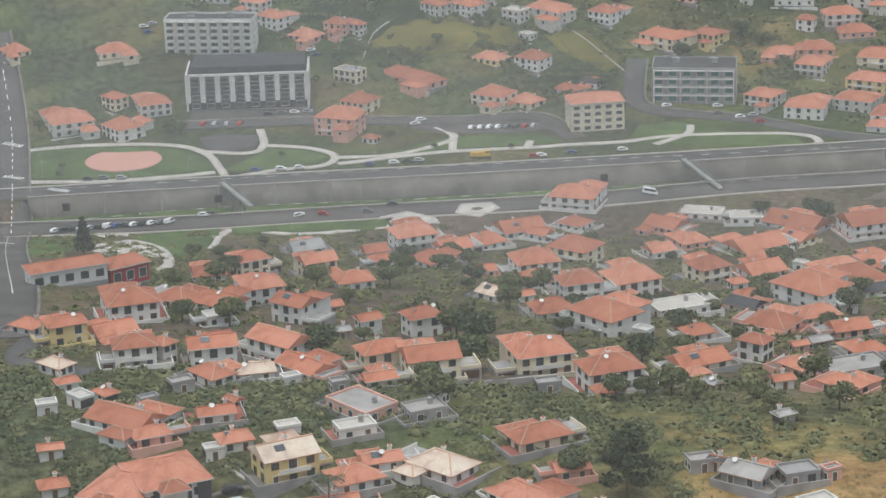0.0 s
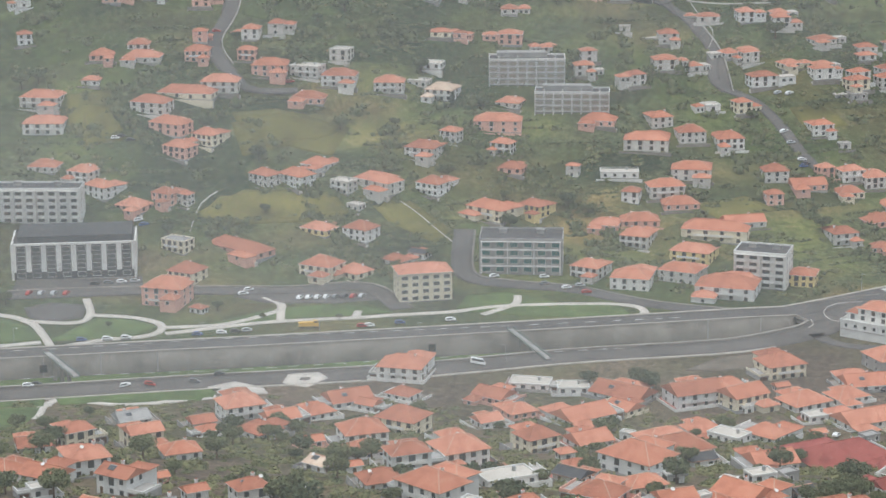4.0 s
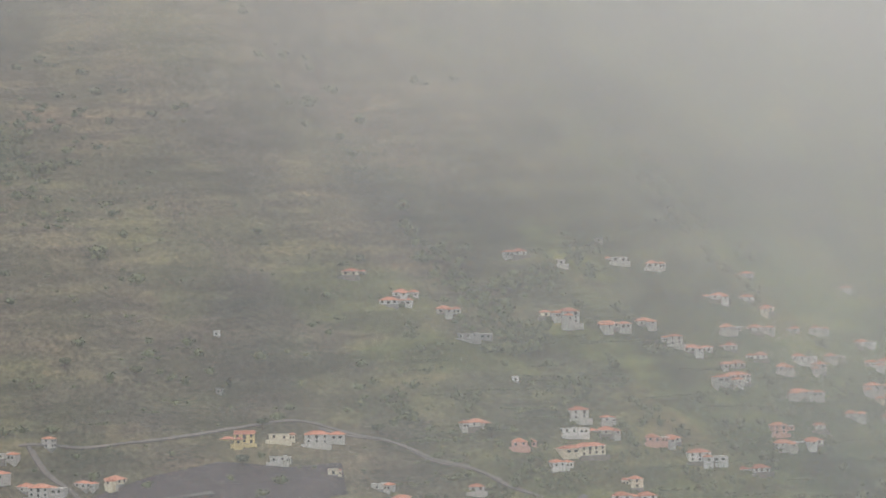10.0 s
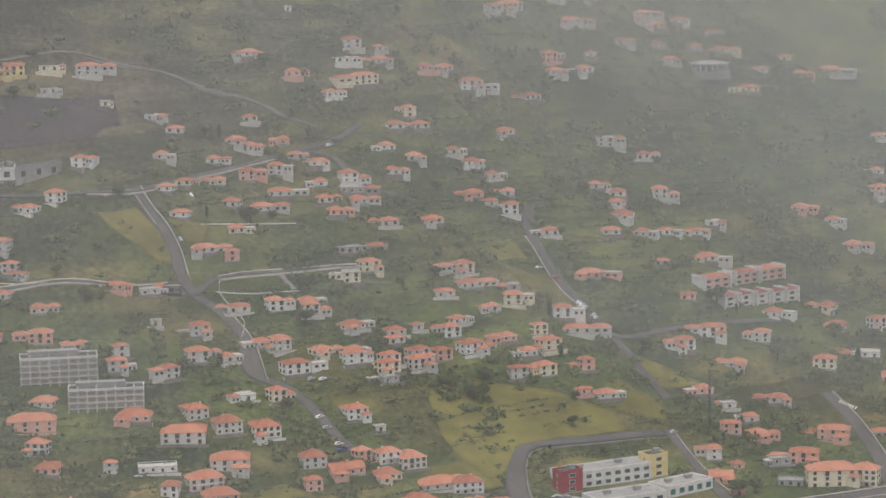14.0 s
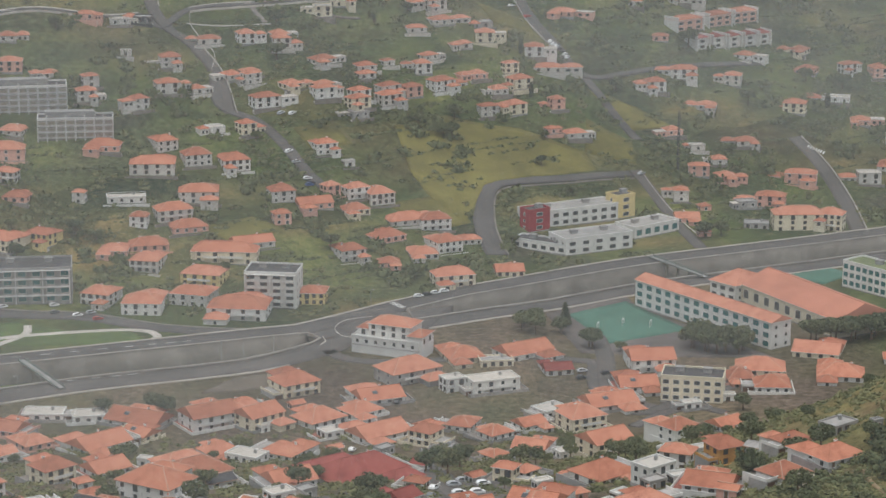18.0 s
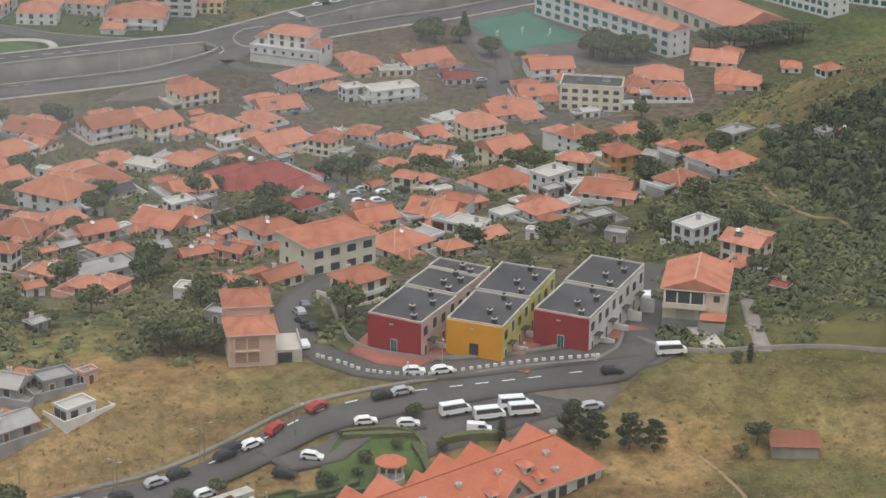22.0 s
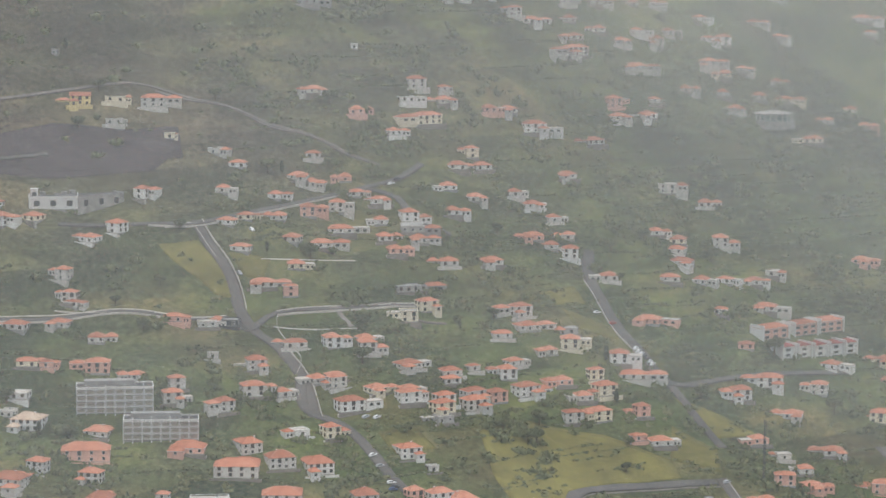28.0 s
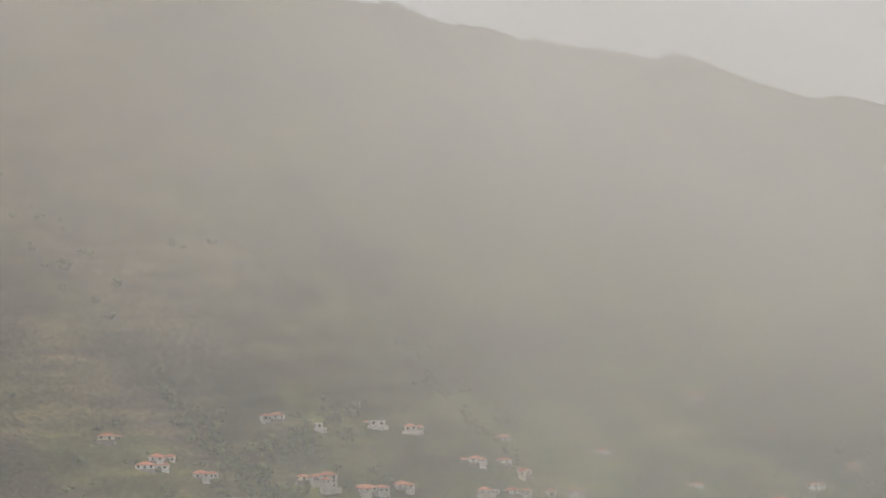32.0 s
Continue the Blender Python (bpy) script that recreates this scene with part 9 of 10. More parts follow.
villa(-155, 1331, 14.6, 9.5, 1, -31, "hw")
villa(-48, 1364, 15.3, 9.5, 1, -19, "hw")
villa(-32, 1369, 20.4, 9.5, 1, -2, "hw")
villa(-75, 1344, 10.3, 6.4, 1, -18, "hw")
villa(9, 1375, 14.3, 9.5, 1, 15, "hp")
villa(39, 1376, 16.6, 9.5, 1, 7, "hw")
villa(63, 1381, 11.3, 7.8, 1, 17, "hw")
villa(99, 1418, 12.8, 8.8, 1, 2, "hw")
villa(110, 1432, 12.1, 7.9, 1, -4, "hw")
villa(110, 1416, 15.0, 9.2, 2, -3, "hw")
villa(89, 1423, 11.0, 8.3, 1, 4, "hp")
villa(164, 1460, 12.8, 8.0, 1, 5, "hw")
villa(177, 1455, 14.7, 9.5, 1, -14, "hc")
villa(204, 1470, 14.9, 9.5, 2, -1, "hw")
villa(174, 1441, 17.1, 9.5, 1, -21, "hw")
villa(176, 1430, 22.1, 9.5, 1, -20, "hw")
villa(167, 1409, 10.8, 7.0, 1, -2, "hw")
villa(186, 1415, 13.1, 9.4, 1, -25, "hw")
villa(201, 1423, 8.7, 6.1, 1, -33, "hw")
villa(219, 1432, 9.4, 6.4, 1, -22, "hw")
villa(232, 1447, 12.1, 8.9, 1, -17, "fw")
villa(291, 1481, 16.8, 9.5, 1, -19, "hp")
villa(309, 1473, 12.5, 8.0, 1, -32, "hw")
villa(317, 1452, 17.2, 9.5, 1, -33, "hw")
villa(222, 1407, 20.7, 9.5, 1, -17, "hw")
villa(193, 1383, 7.7, 5.2, 1, -11, "hw")
villa(131, 1399, 15.3, 9.5, 1, 4, "hw")
villa(-45, 1340, 15.2, 9.5, 1, 6, "hc")
villa(-47, 1310, 7.5, 4.5, 1, 10, "hp")
villa(-165, 1295, 11.7, 7.6, 1, -23, "hw")
villa(-160, 1280, 7.9, 5.6, 2, -13, "hw")
villa(26, 1327, 10.7, 7.0, 2, 25, "hc")
villa(77, 1339, 18.2, 9.5, 2, 24, "hw")
villa(80, 1325, 21.3, 9.5, 1, 21, "hw")
villa(104, 1332, 11.9, 8.6, 1, 9, "fg")
villa(150, 1363, 22.5, 9.5, 1, -21, "hp")
villa(91, 1307, 11.9, 7.8, 1, 20, "hw")
villa(103, 1317, 16.7, 9.5, 1, -1, "hc")
villa(66, 1314, 10.0, 6.4, 1, 9, "hw")
villa(-163, 1262, 10.0, 7.2, 1, -18, "hw")
villa(-7, 1276, 14.1, 9.5, 1, 21, "hw")
villa(-84, 1247, 5.2, 3.4, 1, -2, "fw")
villa(15, 1257, 20.2, 9.5, 1, 33, "hw")
villa(37, 1261, 10.0, 7.6, 1, 20, "hw")
villa(49, 1273, 6.5, 4.3, 1, 28, "hw")
villa(71, 1290, 8.9, 6.3, 1, 34, "hw")
villa(129, 1310, 16.7, 9.5, 1, -3, "hw")
villa(135, 1298, 24.9, 9.5, 1, 2, "hw")
villa(114, 1286, 8.0, 4.9, 1, 23, "hc")
villa(67, 1276, 14.4, 9.5, 1, 15, "hw")
villa(96, 1277, 14.0, 9.3, 1, 22, "hp")
villa(-22, 1240, 8.9, 5.6, 1, 25, "hw")
villa(15, 1230, 9.6, 6.8, 1, 32, "hw")
villa(33, 1228, 9.5, 6.9, 1, 34, "hw")
villa(48, 1241, 11.4, 6.9, 2, 34, "hw")
villa(60, 1246, 9.7, 6.9, 1, 32, "hp")
villa(76, 1260, 20.6, 9.5, 2, 33, "hw")
villa(118, 1275, 11.0, 8.2, 1, 30, "hc")
villa(113, 1250, 10.6, 8.4, 1, 30, "hc")
villa(193, 1299, 16.8, 9.5, 1, 6, "hw")
villa(211, 1316, 22.9, 9.5, 2, -5, "hw")
villa(238, 1316, 14.9, 9.0, 2, -18, "hw")
villa(251, 1353, 15.5, 9.5, 1, -34, "hw")
villa(285, 1371, 15.9, 9.5, 1, -34, "hc")
villa(203, 1350, 8.4, 5.9, 1, -9, "hp")
villa(286, 1351, 10.0, 7.2, 1, -30, "hp")
villa(-406, 1355, 17.0, 9.5, 1, 8, "hc")
villa(-352, 1367, 9.7, 6.5, 1, 9, "hc")
villa(-310, 1414, 15.1, 9.5, 1, -18, "fw")
villa(-285, 1428, 7.1, 4.5, 2, -32, "hw")
villa(-312, 1398, 16.0, 9.5, 1, -25, "hw")
villa(-292, 1397, 12.4, 8.9, 1, -30, "hw")
villa(-283, 1393, 19.5, 9.5, 2, -10, "hw")
villa(-277, 1395, 10.2, 6.6, 1, -11, "hw")
villa(-260, 1400, 8.9, 5.6, 1, -33, "hw")
villa(-243, 1406, 16.4, 9.5, 1, -34, "hc")
villa(-346, 1339, 13.5, 9.5, 1, 6, "hc")
villa(-334, 1337, 15.3, 9.4, 1, -12, "hw")
villa(-323, 1321, 13.4, 8.9, 1, -16, "hw")
villa(-310, 1313, 14.0, 8.4, 1, -4, "hw")
villa(-294, 1307, 9.7, 7.1, 1, -20, "fw")
villa(-391, 1293, 16.6, 9.5, 1, 11, "hw")
villa(-313, 1278, 11.6, 7.1, 2, 12, "fg")
villa(-304, 1271, 7.8, 4.8, 2, 9, "fg")
villa(-373, 1274, 16.9, 9.5, 1, 30, "hw")
villa(-394, 1250, 7.6, 4.9, 2, 23, "hw")
villa(-383, 1261, 12.2, 8.4, 1, 33, "hw")
villa(-371, 1266, 11.9, 7.9, 1, 22, "hw")
villa(-352, 1261, 10.7, 7.1, 1, 8, "hp")
villa(-341, 1276, 12.6, 9.5, 2, 5, "hw")
villa(-328, 1289, 17.2, 9.5, 1, 14, "hw")
villa(-320, 1269, 13.8, 9.2, 1, 2, "hw")
villa(-281, 1272, 11.9, 8.3, 1, 9, "hw")
villa(-247, 1301, 13.4, 8.2, 1, -15, "hw")
villa(-236, 1282, 21.0, 9.5, 2, -6, "hw")
villa(-249, 1345, 10.9, 7.5, 1, -34, "hw")
villa(-239, 1334, 7.0, 4.7, 1, -34, "hw")
villa(-233, 1355, 10.9, 7.5, 1, -34, "hp")
villa(-225, 1344, 9.8, 6.2, 1, -34, "hc")
villa(-210, 1357, 8.2, 5.8, 1, -23, "hw")
villa(-204, 1339, 15.0, 9.5, 2, -33, "hw")
villa(-187, 1343, 15.0, 9.5, 1, -34, "hc")
villa(-185, 1257, 20.2, 9.5, 1, -15, "hw")
villa(-175, 1226, 9.9, 6.8, 1, 4, "hc")
villa(-165, 1226, 6.5, 4.7, 1, -8, "hp")
villa(-409, 1501, 5.4, 3.6, 1, 32, "fw")
villa(-201, 1539, 3.6, 2.4, 1, -4, "fw")
villa(-406, 1378, 4.9, 3.0, 1, -9, "fw")
villa(-194, 1494, 3.8, 2.6, 1, -30, "fg")
villa(-123, 1621, 10.5, 7.5, 1, -9, "hc")
villa(-14, 1668, 14.7, 9.5, 1, 22, "hw")
villa(14, 1669, 5.3, 3.5, 1, 25, "fw")
villa(41, 1717, 5.5, 4.2, 1, 1, "fg")
villa(54, 1708, 10.8, 6.9, 1, 13, "fw")
villa(77, 1709, 13.2, 9.5, 1, 6, "hw")
villa(144, 1738, 8.6, 6.7, 1, -20, "hw")
villa(297, 1862, 9.8, 7.6, 1, -29, "hw")
villa(299, 1928, 5.4, 3.4, 1, -6, "fg")
villa(356, 1857, 7.1, 4.8, 1, -17, "hp")
villa(-175, 1458, 19.4, 9.5, 2, 4, "gy")
villa(-133, 1465, 23.4, 9.5, 2, 3, "hw")
villa(-155, 1462, 11.4, 7.4, 1, 4, "fc")
villa(-154, 1445, 9.3, 6.0, 1, 4, "fw")
villa(-121, 1434, 5.9, 3.8, 1, 3, "fc")
villa(-16, 1546, 4.2, 3.0, 1, 0, "fw")
villa(-46, 1582, 21.5, 9.5, 1, 1, "fg")


# ---- placed things ----
channel_details()
power_pole_pair(8.0, 361.8)
gazebo(33.0, 395.7)
hedge([(9, 389.8), (15.6, 392.2), (18.8, 387.9)], 0.6, 1.0)
hedge([(21, 389.5), (26.5, 391.5), (31, 391.8)], 0.8, 1.2)
hedge([(24.5, 407), (34, 407.6), (39, 404.8), (39.4, 398)], 0.9, 1.2)
patch("courtyard", [(-20.5, 377), (-16.2, 383), (-11.8, 380), (-16, 372.5)], SANDY, 0.2, "pale sandy yard beside the pavilion")
patch("courtyard", [(1.5, 368.5), (6.1, 364.6), (11.5, 367.5), (8.5, 370.5)], SANDY, 0.2, "pale sandy yard beside the garden wing")
strip("low_wall", [(1.0, 369.3), (6.1, 364.2), (9.2, 365.6)], -0.11, 0.11, PAVING, 0.6, None, 2, 1, 2.0, "low white rendered wall", "wall")
yellow_house()
round_hall(258.0, 1619.8)
footbridge(-272, 35, 874.5, -54.5)
footbridge(-98, 42, 921.5, -63)
footbridge(171.5, 41, 1070.5, -62)
river_house()
slab("restaurant", -245.9, 600.0, -228.4, 612.0, 8, 1, 4.4, WHITE, "tile", GLASS, 5, "long white restaurant with a clay tile roof")
slab("restaurant_wing", -227.6, 612.5, -219.5, 621.0, 9, 1, 5.2, RED, "tile", GLASS, 3, "dark red restaurant wing with a clay tile roof")
slab("townhouse", 24.5, 510.2, 39.5, 518.7, 13, 2, 3.5, CREAM, "tile", GLASS, 4, "large cream townhouse with clay tile roofs")
slab("sports_hall", 190.2, 1014.9, 218.6, 956.3, 28, 1, 7.0, CREAM, "salmon", GLASS, 9, "cream sports hall with a wide salmon sheet roof")
slab("school_annexe", 178.2, 1023.3, 187.3, 1012.2, 22, 2, 3.4, WHITE, "tile", GLASS, 3, "white school annexe with a clay tile roof")
stepped_house()
shed(106.3, 397.7)
pavilion(-17.4, 380.7)
mast(193, 1214, 32)
strip("retaining_wall", [(26.5, 478), (27.5, 456), (29, 441), (33, 434.5), (41.4, 430.5), (50, 429.8), (58.7, 430.6), (75.0, 436)], -0.25, 0.25, CONCRETE, 0.7, None, 2, 1, 2.5, "grey concrete retaining wall inside the bend", "wall")
strip("retaining_wall", [(84, 436), (88, 431), (96, 428), (106, 428), (118, 427), (132, 423)], -0.25, 0.25, CONCRETE, 0.9, None, 3, 1, 2.0, "low grey stone wall beside the road", "wall")
patch("lay_by", [(46, 409), (50, 415), (62, 417.5), (72, 419), (78, 417), (74, 411), (66, 406), (54, 405)], RUBBLE, 0.22, "rough grey-brown gravel lay-by beside the road")
kerb_blocks([(22, 432), (27, 428), (31, 425), (41, 423), (52, 425), (63, 427), (75, 428)], 1.4)
dashes([(-30, 384), (-23, 390), (-9, 395), (2, 401), (12, 407), (21, 413), (34, 417), (47, 419), (62, 421), (76, 423)], 5, 0.25, 2.5, "broken white centre line on asphalt")
dashes([(-154, 389), (-145, 393), (-139, 399), (-129, 405), (-123, 407), (-114, 407)], 4, 0.22, 2, "broken white centre line on asphalt")
dashes([(-341, 876), (-282, 895), (-197, 922), (-110, 946), (-44, 965)], 9, 0.35, 4, "broken white centre line on asphalt")
dashes([(-330, 835), (-272, 860), (-209, 876), (-147, 896), (-63, 921)], 9, 0.35, 4, "broken white centre line on asphalt")
dashes([(-410, 989), (-390, 944), (-364, 877), (-311, 739), (-245, 584)], 8, 0.35, 4, "broken white centre line on asphalt")
zebra(-384, 928, 75)
zebra(-368, 887, 75)
zebra(-318, 758, 75)
zebra(-344, 873, 75)
zebra(-130, 403, 30)
zebra(43, 1015, 30)
zebra(272, 1258, 60)
goal(124, 976, 70)
goal(135, 981, 70)
goal(146, 978, 70)
street_lamp(16.5, 406.5, 0)
street_lamp(0.2, 402.2, 20)
street_lamp(-15.7, 392.5, 10)
street_lamp(103.8, 424.7, 180)
street_lamp(60.0, 421.1, 90)
street_lamp(37.8, 416.0, 90)
street_lamp(45.0, 425.1, 270)
street_lamp(-142.0, 925.1, 0)
street_lamp(-227.5, 915.3, 0)
street_lamp(-316.2, 882.5, 0)
street_lamp(-182.1, 928.2, 0)
street_lamp(-221.6, 871.8, 180)
street_lamp(-263.9, 856.2, 180)
street_lamp(-104.5, 899.7, 180)
street_lamp(31.9, 1015.9, 0)
street_lamp(67.1, 1022.9, 0)
street_lamp(-20.6, 937.0, 90)
street_lamp(-0.7, 401.2, 200)
street_lamp(-15.1, 393.9, 200)
street_lamp(-31.8, 392.3, 200)
street_lamp(55.4, 439.4, 90)
street_lamp(65.2, 446.5, 90)
street_lamp(-356.1, 889.2, 0)
street_lamp(-298.5, 899.6, 0)
vehicle(-326.5, 823.5, 60, "cw")
vehicle(-323.5, 824.7, 60, "ck")
vehicle(-320.5, 825.9, 60, "ck")
vehicle(-317.5, 827.1, 60, "cw")
vehicle(-314.5, 828.3, 60, "cs")
vehicle(-311.5, 829.5, 60, "ck")
vehicle(-308.5, 830.7, 60, "vw")
vehicle(-305.5, 831.9, 60, "cb")
vehicle(-302.5, 833.0, 60, "ck")
vehicle(-299.4, 834.2, 60, "cw")
vehicle(-296.4, 835.4, 60, "ck")
vehicle(-293.4, 836.6, 60, "cw")
vehicle(-290.4, 837.8, 60, "cg")
vehicle(-287.3, 839.0, 60, "vw")
vehicle(-274.2, 850.2, 16, "ck")
vehicle(-277.0, 848.5, 16, "cw")
vehicle(-240.9, 852.8, 16, "cw")
vehicle(-232.4, 855.2, 16, "cr")
vehicle(-216.7, 860.5, 16, "cg")
vehicle(-209.4, 870.4, 16, "ck")
vehicle(-336.7, 887.6, 16, "ck")
vehicle(-330.8, 889.8, 16, "cg")
vehicle(-323.6, 890.6, 16, "cs")
vehicle(-273.4, 907.0, 16, "cb")
vehicle(-263.7, 909.7, 16, "cw")
vehicle(-256.7, 912.0, 16, "cw")
vehicle(-229.7, 919.7, 16, "cb")
vehicle(-220.7, 923.1, 16, "cw")
vehicle(-215.5, 925.2, 16, "ck")
vehicle(-211.3, 927.3, 16, "cs")
vehicle(-166.8, 938.5, 16, "cr")
vehicle(-164.0, 939.6, 16, "cw")
vehicle(-152.5, 944.9, 16, "cb")
vehicle(-132.8, 951.1, 16, "cw")
vehicle(-188.0, 935.4, 16, "ty")
vehicle(-114.7, 895.0, 12, "bw")
vehicle(-199.0, 973.7, 75, "cw")
vehicle(-195.4, 974.4, 75, "cw")
vehicle(-191.8, 975.2, 75, "cw")
vehicle(-188.2, 975.9, 75, "cw")
vehicle(-184.6, 976.7, 75, "cg")
vehicle(-181.0, 977.5, 75, "ck")
vehicle(-177.4, 978.3, 75, "cr")
vehicle(-173.8, 979.2, 75, "cs")
vehicle(-311.5, 961.8, 80, "cr")
vehicle(-306.5, 962.8, 80, "cs")
vehicle(-301.4, 963.8, 80, "cs")
vehicle(-296.4, 964.9, 80, "cr")
vehicle(-287.5, 977.0, 20, "ck")
vehicle(-282.2, 979.1, 20, "cg")
vehicle(-277.0, 981.1, 20, "cw")
vehicle(-271.7, 983.0, 20, "cs")
vehicle(-223.4, 975.4, 30, "cw")
vehicle(-222.0, 980.2, 30, "cw")
vehicle(-122.4, 1011.7, 30, "cw")
vehicle(-100.3, 1005.7, 30, "cg")
vehicle(-90.5, 1002.0, 30, "cw")
vehicle(-360.1, 1034.5, 30, "cw")
vehicle(-357.2, 1031.1, 30, "cb")
vehicle(-357.1, 1037.8, 30, "cs")
vehicle(-280.0, 1031.6, 30, "cb")
vehicle(-283.3, 1034.6, 30, "cw")
vehicle(-22.0, 390.1, 16, "cs")
vehicle(-14.5, 391.8, 14, "ck")
vehicle(-8.3, 395.4, 25, "cs")
vehicle(-4.4, 397.6, 22, "ck")
vehicle(3.9, 401.9, 28, "ck")
vehicle(5.6, 403.8, 30, "ck")
vehicle(8.8, 404.5, 28, "cw")
vehicle(13.0, 408.3, 50, "cr")
vehicle(21.0, 413.7, 35, "cr")
vehicle(33.1, 416.3, 15, "ck")
vehicle(36.9, 417.3, 15, "cs")
vehicle(29.5, 409.4, 5, "cw")
vehicle(37.2, 408.5, 0, "cw")
vehicle(19.3, 400.9, -12, "cw")
vehicle(14.1, 396.7, -15, "ck")
vehicle(49.9, 406.4, -5, "vw")
vehicle(46.1, 411.3, 12, "bw")
vehicle(52.2, 409.8, 8, "bw")
vehicle(57.1, 412.5, 5, "bw")
vehicle(58.7, 410.6, 5, "bw")
vehicle(76.7, 421.5, 0, "ck")
vehicle(89.1, 427.8, 2, "bw")
vehicle(87.3, 456.4, 80, "ck")
vehicle(91.7, 467.7, 78, "cw")
vehicle(44.9, 423.8, 10, "cw")
vehicle(39.6, 423.9, 0, "cw")
vehicle(-6.4, 387.3, 25, "cw")
vehicle(0.3, 391.9, 25, "cw")
vehicle(-2.3, 389.7, 25, "ck")
vehicle(19.6, 437.5, 100, "cw")
vehicle(20.1, 455.0, 110, "ck")
vehicle(19.9, 462.6, 105, "cs")
vehicle(21.3, 449.6, 120, "ck")
vehicle(21.3, 468.8, 95, "cg")
vehicle(71.4, 411.3, 10, "cs")
vehicle(36.2, 637.1, 70, "cg")
vehicle(38.4, 663.8, 70, "cw")
vehicle(44.9, 674.9, 20, "cs")
vehicle(44.4, 644.3, 20, "cw")
vehicle(44.9, 625.2, 20, "cs")
vehicle(46.0, 617.4, 20, "cw")
vehicle(49.5, 645.1, 20, "cw")
vehicle(53.3, 673.4, 20, "cw")
vehicle(48.5, 688.2, 20, "cs")
vehicle(55.8, 694.3, 20, "cs")
vehicle(15.3, 824.9, 70, "cw")
vehicle(19.1, 818.7, 70, "cw")
vehicle(37.5, 880.3, 70, "ck")
vehicle(8.2, 1142.2, 20, "ck")
vehicle(6.4, 1145.2, 20, "cw")
vehicle(-85.2, 1005.5, 20, "cs")
vehicle(-81.8, 997.1, 20, "cr")
vehicle(119.3, 911.9, 20, "ck")
vehicle(110.6, 915.6, 20, "cs")
vehicle(109.1, 906.8, 20, "ck")
vehicle(52.8, 1027.3, 20, "cw")
vehicle(56.6, 1029.8, 20, "ck")
vehicle(60.4, 1032.3, 20, "cw")
vehicle(64.2, 1034.9, 20, "cw")
vehicle(-101.2, 1014.1, 20, "cw")
vehicle(139.8, 1327.8, 60, "cw")
vehicle(141.1, 1325.4, 60, "cw")
vehicle(142.4, 1323.2, 60, "cw")
vehicle(143.7, 1321.2, 60, "ck")
vehicle(145.0, 1319.2, 60, "ck")
vehicle(146.3, 1317.2, 60, "cw")
vehicle(147.6, 1315.3, 60, "cw")
vehicle(-74.9, 1324.6, -60, "cs")
vehicle(-70.2, 1362.0, -60, "cw")
vehicle(10.2, 1436.3, 40, "ck")
vehicle(6.9, 1432.0, 40, "cw")
vehicle(121.0, 1359.2, 40, "cw")
vehicle(129.2, 1353.4, 40, "cr")
vehicle(-2.3, 1169.3, 40, "cw")
vehicle(51.0, 1229.6, 40, "cs")
vehicle(54.4, 1229.1, 40, "cs")
vehicle(-5.9, 1201.7, 40, "cs")
vehicle(-0.4, 1202.3, 40, "cw")
vehicle(173.7, 1206.7, 40, "cs")
vehicle(-140.0, 392.5, 20, "cs")
vehicle(-140.2, 400.5, 20, "cg")
vehicle(-131.1, 400.8, 20, "ck")
vehicle(-129.3, 406.2, 20, "cs")
vehicle(-122.4, 405.0, 20, "cb")
vehicle(-131.3, 409.6, 20, "ck")
vehicle(-67.7, 402.5, 20, "cb")
vehicle(-62.0, 399.4, 20, "ck")
vehicle(-151.6, 393.1, 20, "cw")
vehicle(-306.7, 1095.5, 20, "ck")
vehicle(-301.7, 1093.7, 20, "ck")
vehicle(-308.9, 1093.7, 20, "cw")
vehicle(1.2, 1159.3, 20, "cs")
vehicle(7.3, 1139.9, 20, "cb")
vehicle(-239.7, 1161.5, 20, "cr")
vehicle(-283.8, 1196.7, 20, "cr")
tree(66.5, 403.6, 7.5, "n")
tree(70.2, 401.2, 7.0, "n")
tree(76.6, 400.6, 7.0, "n")
tree(81.0, 399.8, 6.2, "n")
tree(66.2, 404.2, 7, "c")
tree(100.0, 400.2, 5, "t")
tree(96.4, 396.7, 3, "t")
tree(2.3, 480.6, 6.5, "t")
tree(121.0, 530.4, 6, "t")
tree(125.1, 534.1, 6, "t")
tree(115.9, 596.6, 8, "t")
tree(118.9, 486.6, 5, "t")
tree(122.3, 485.2, 5, "t")
tree(-0.8, 439.2, 7, "t")
tree(2.3, 435.6, 6, "t")
tree(-4.1, 436.1, 6, "t")
tree(157.9, 945.5, 11, "t")
tree(163.9, 940.3, 12, "t")
tree(170.7, 939.8, 12, "t")
tree(177.9, 941.8, 11, "t")
tree(162.9, 955.0, 11, "t")
tree(207.6, 952.4, 11, "t")
tree(215.3, 950.3, 12, "t")
tree(223.8, 951.5, 12, "t")
tree(232.6, 954.4, 12, "t")
tree(241.9, 959.0, 11, "t")
tree(248.7, 962.9, 10, "t")
tree(97.7, 970.9, 9, "t")
tree(108.1, 970.4, 8, "t")
tree(118.3, 947.9, 9, "t")
tree(92.3, 975.3, 8, "t")
tree(129.0, 942.5, 5, "t")
tree(41.9, 738.3, 9, "t")
tree(46.2, 723.1, 9, "t")
tree(5.2, 703.1, 6, "t")
tree(163.1, 858.8, 7, "t")
tree(117.0, 600.7, 9, "t")
tree(-37.9, 763.3, 6, "t")
tree(-70.5, 872.8, 7, "t")
tree(-52.1, 875.1, 8, "t")
tree(-47.9, 871.6, 8, "t")
tree(53.7, 403.4, 5, "c")
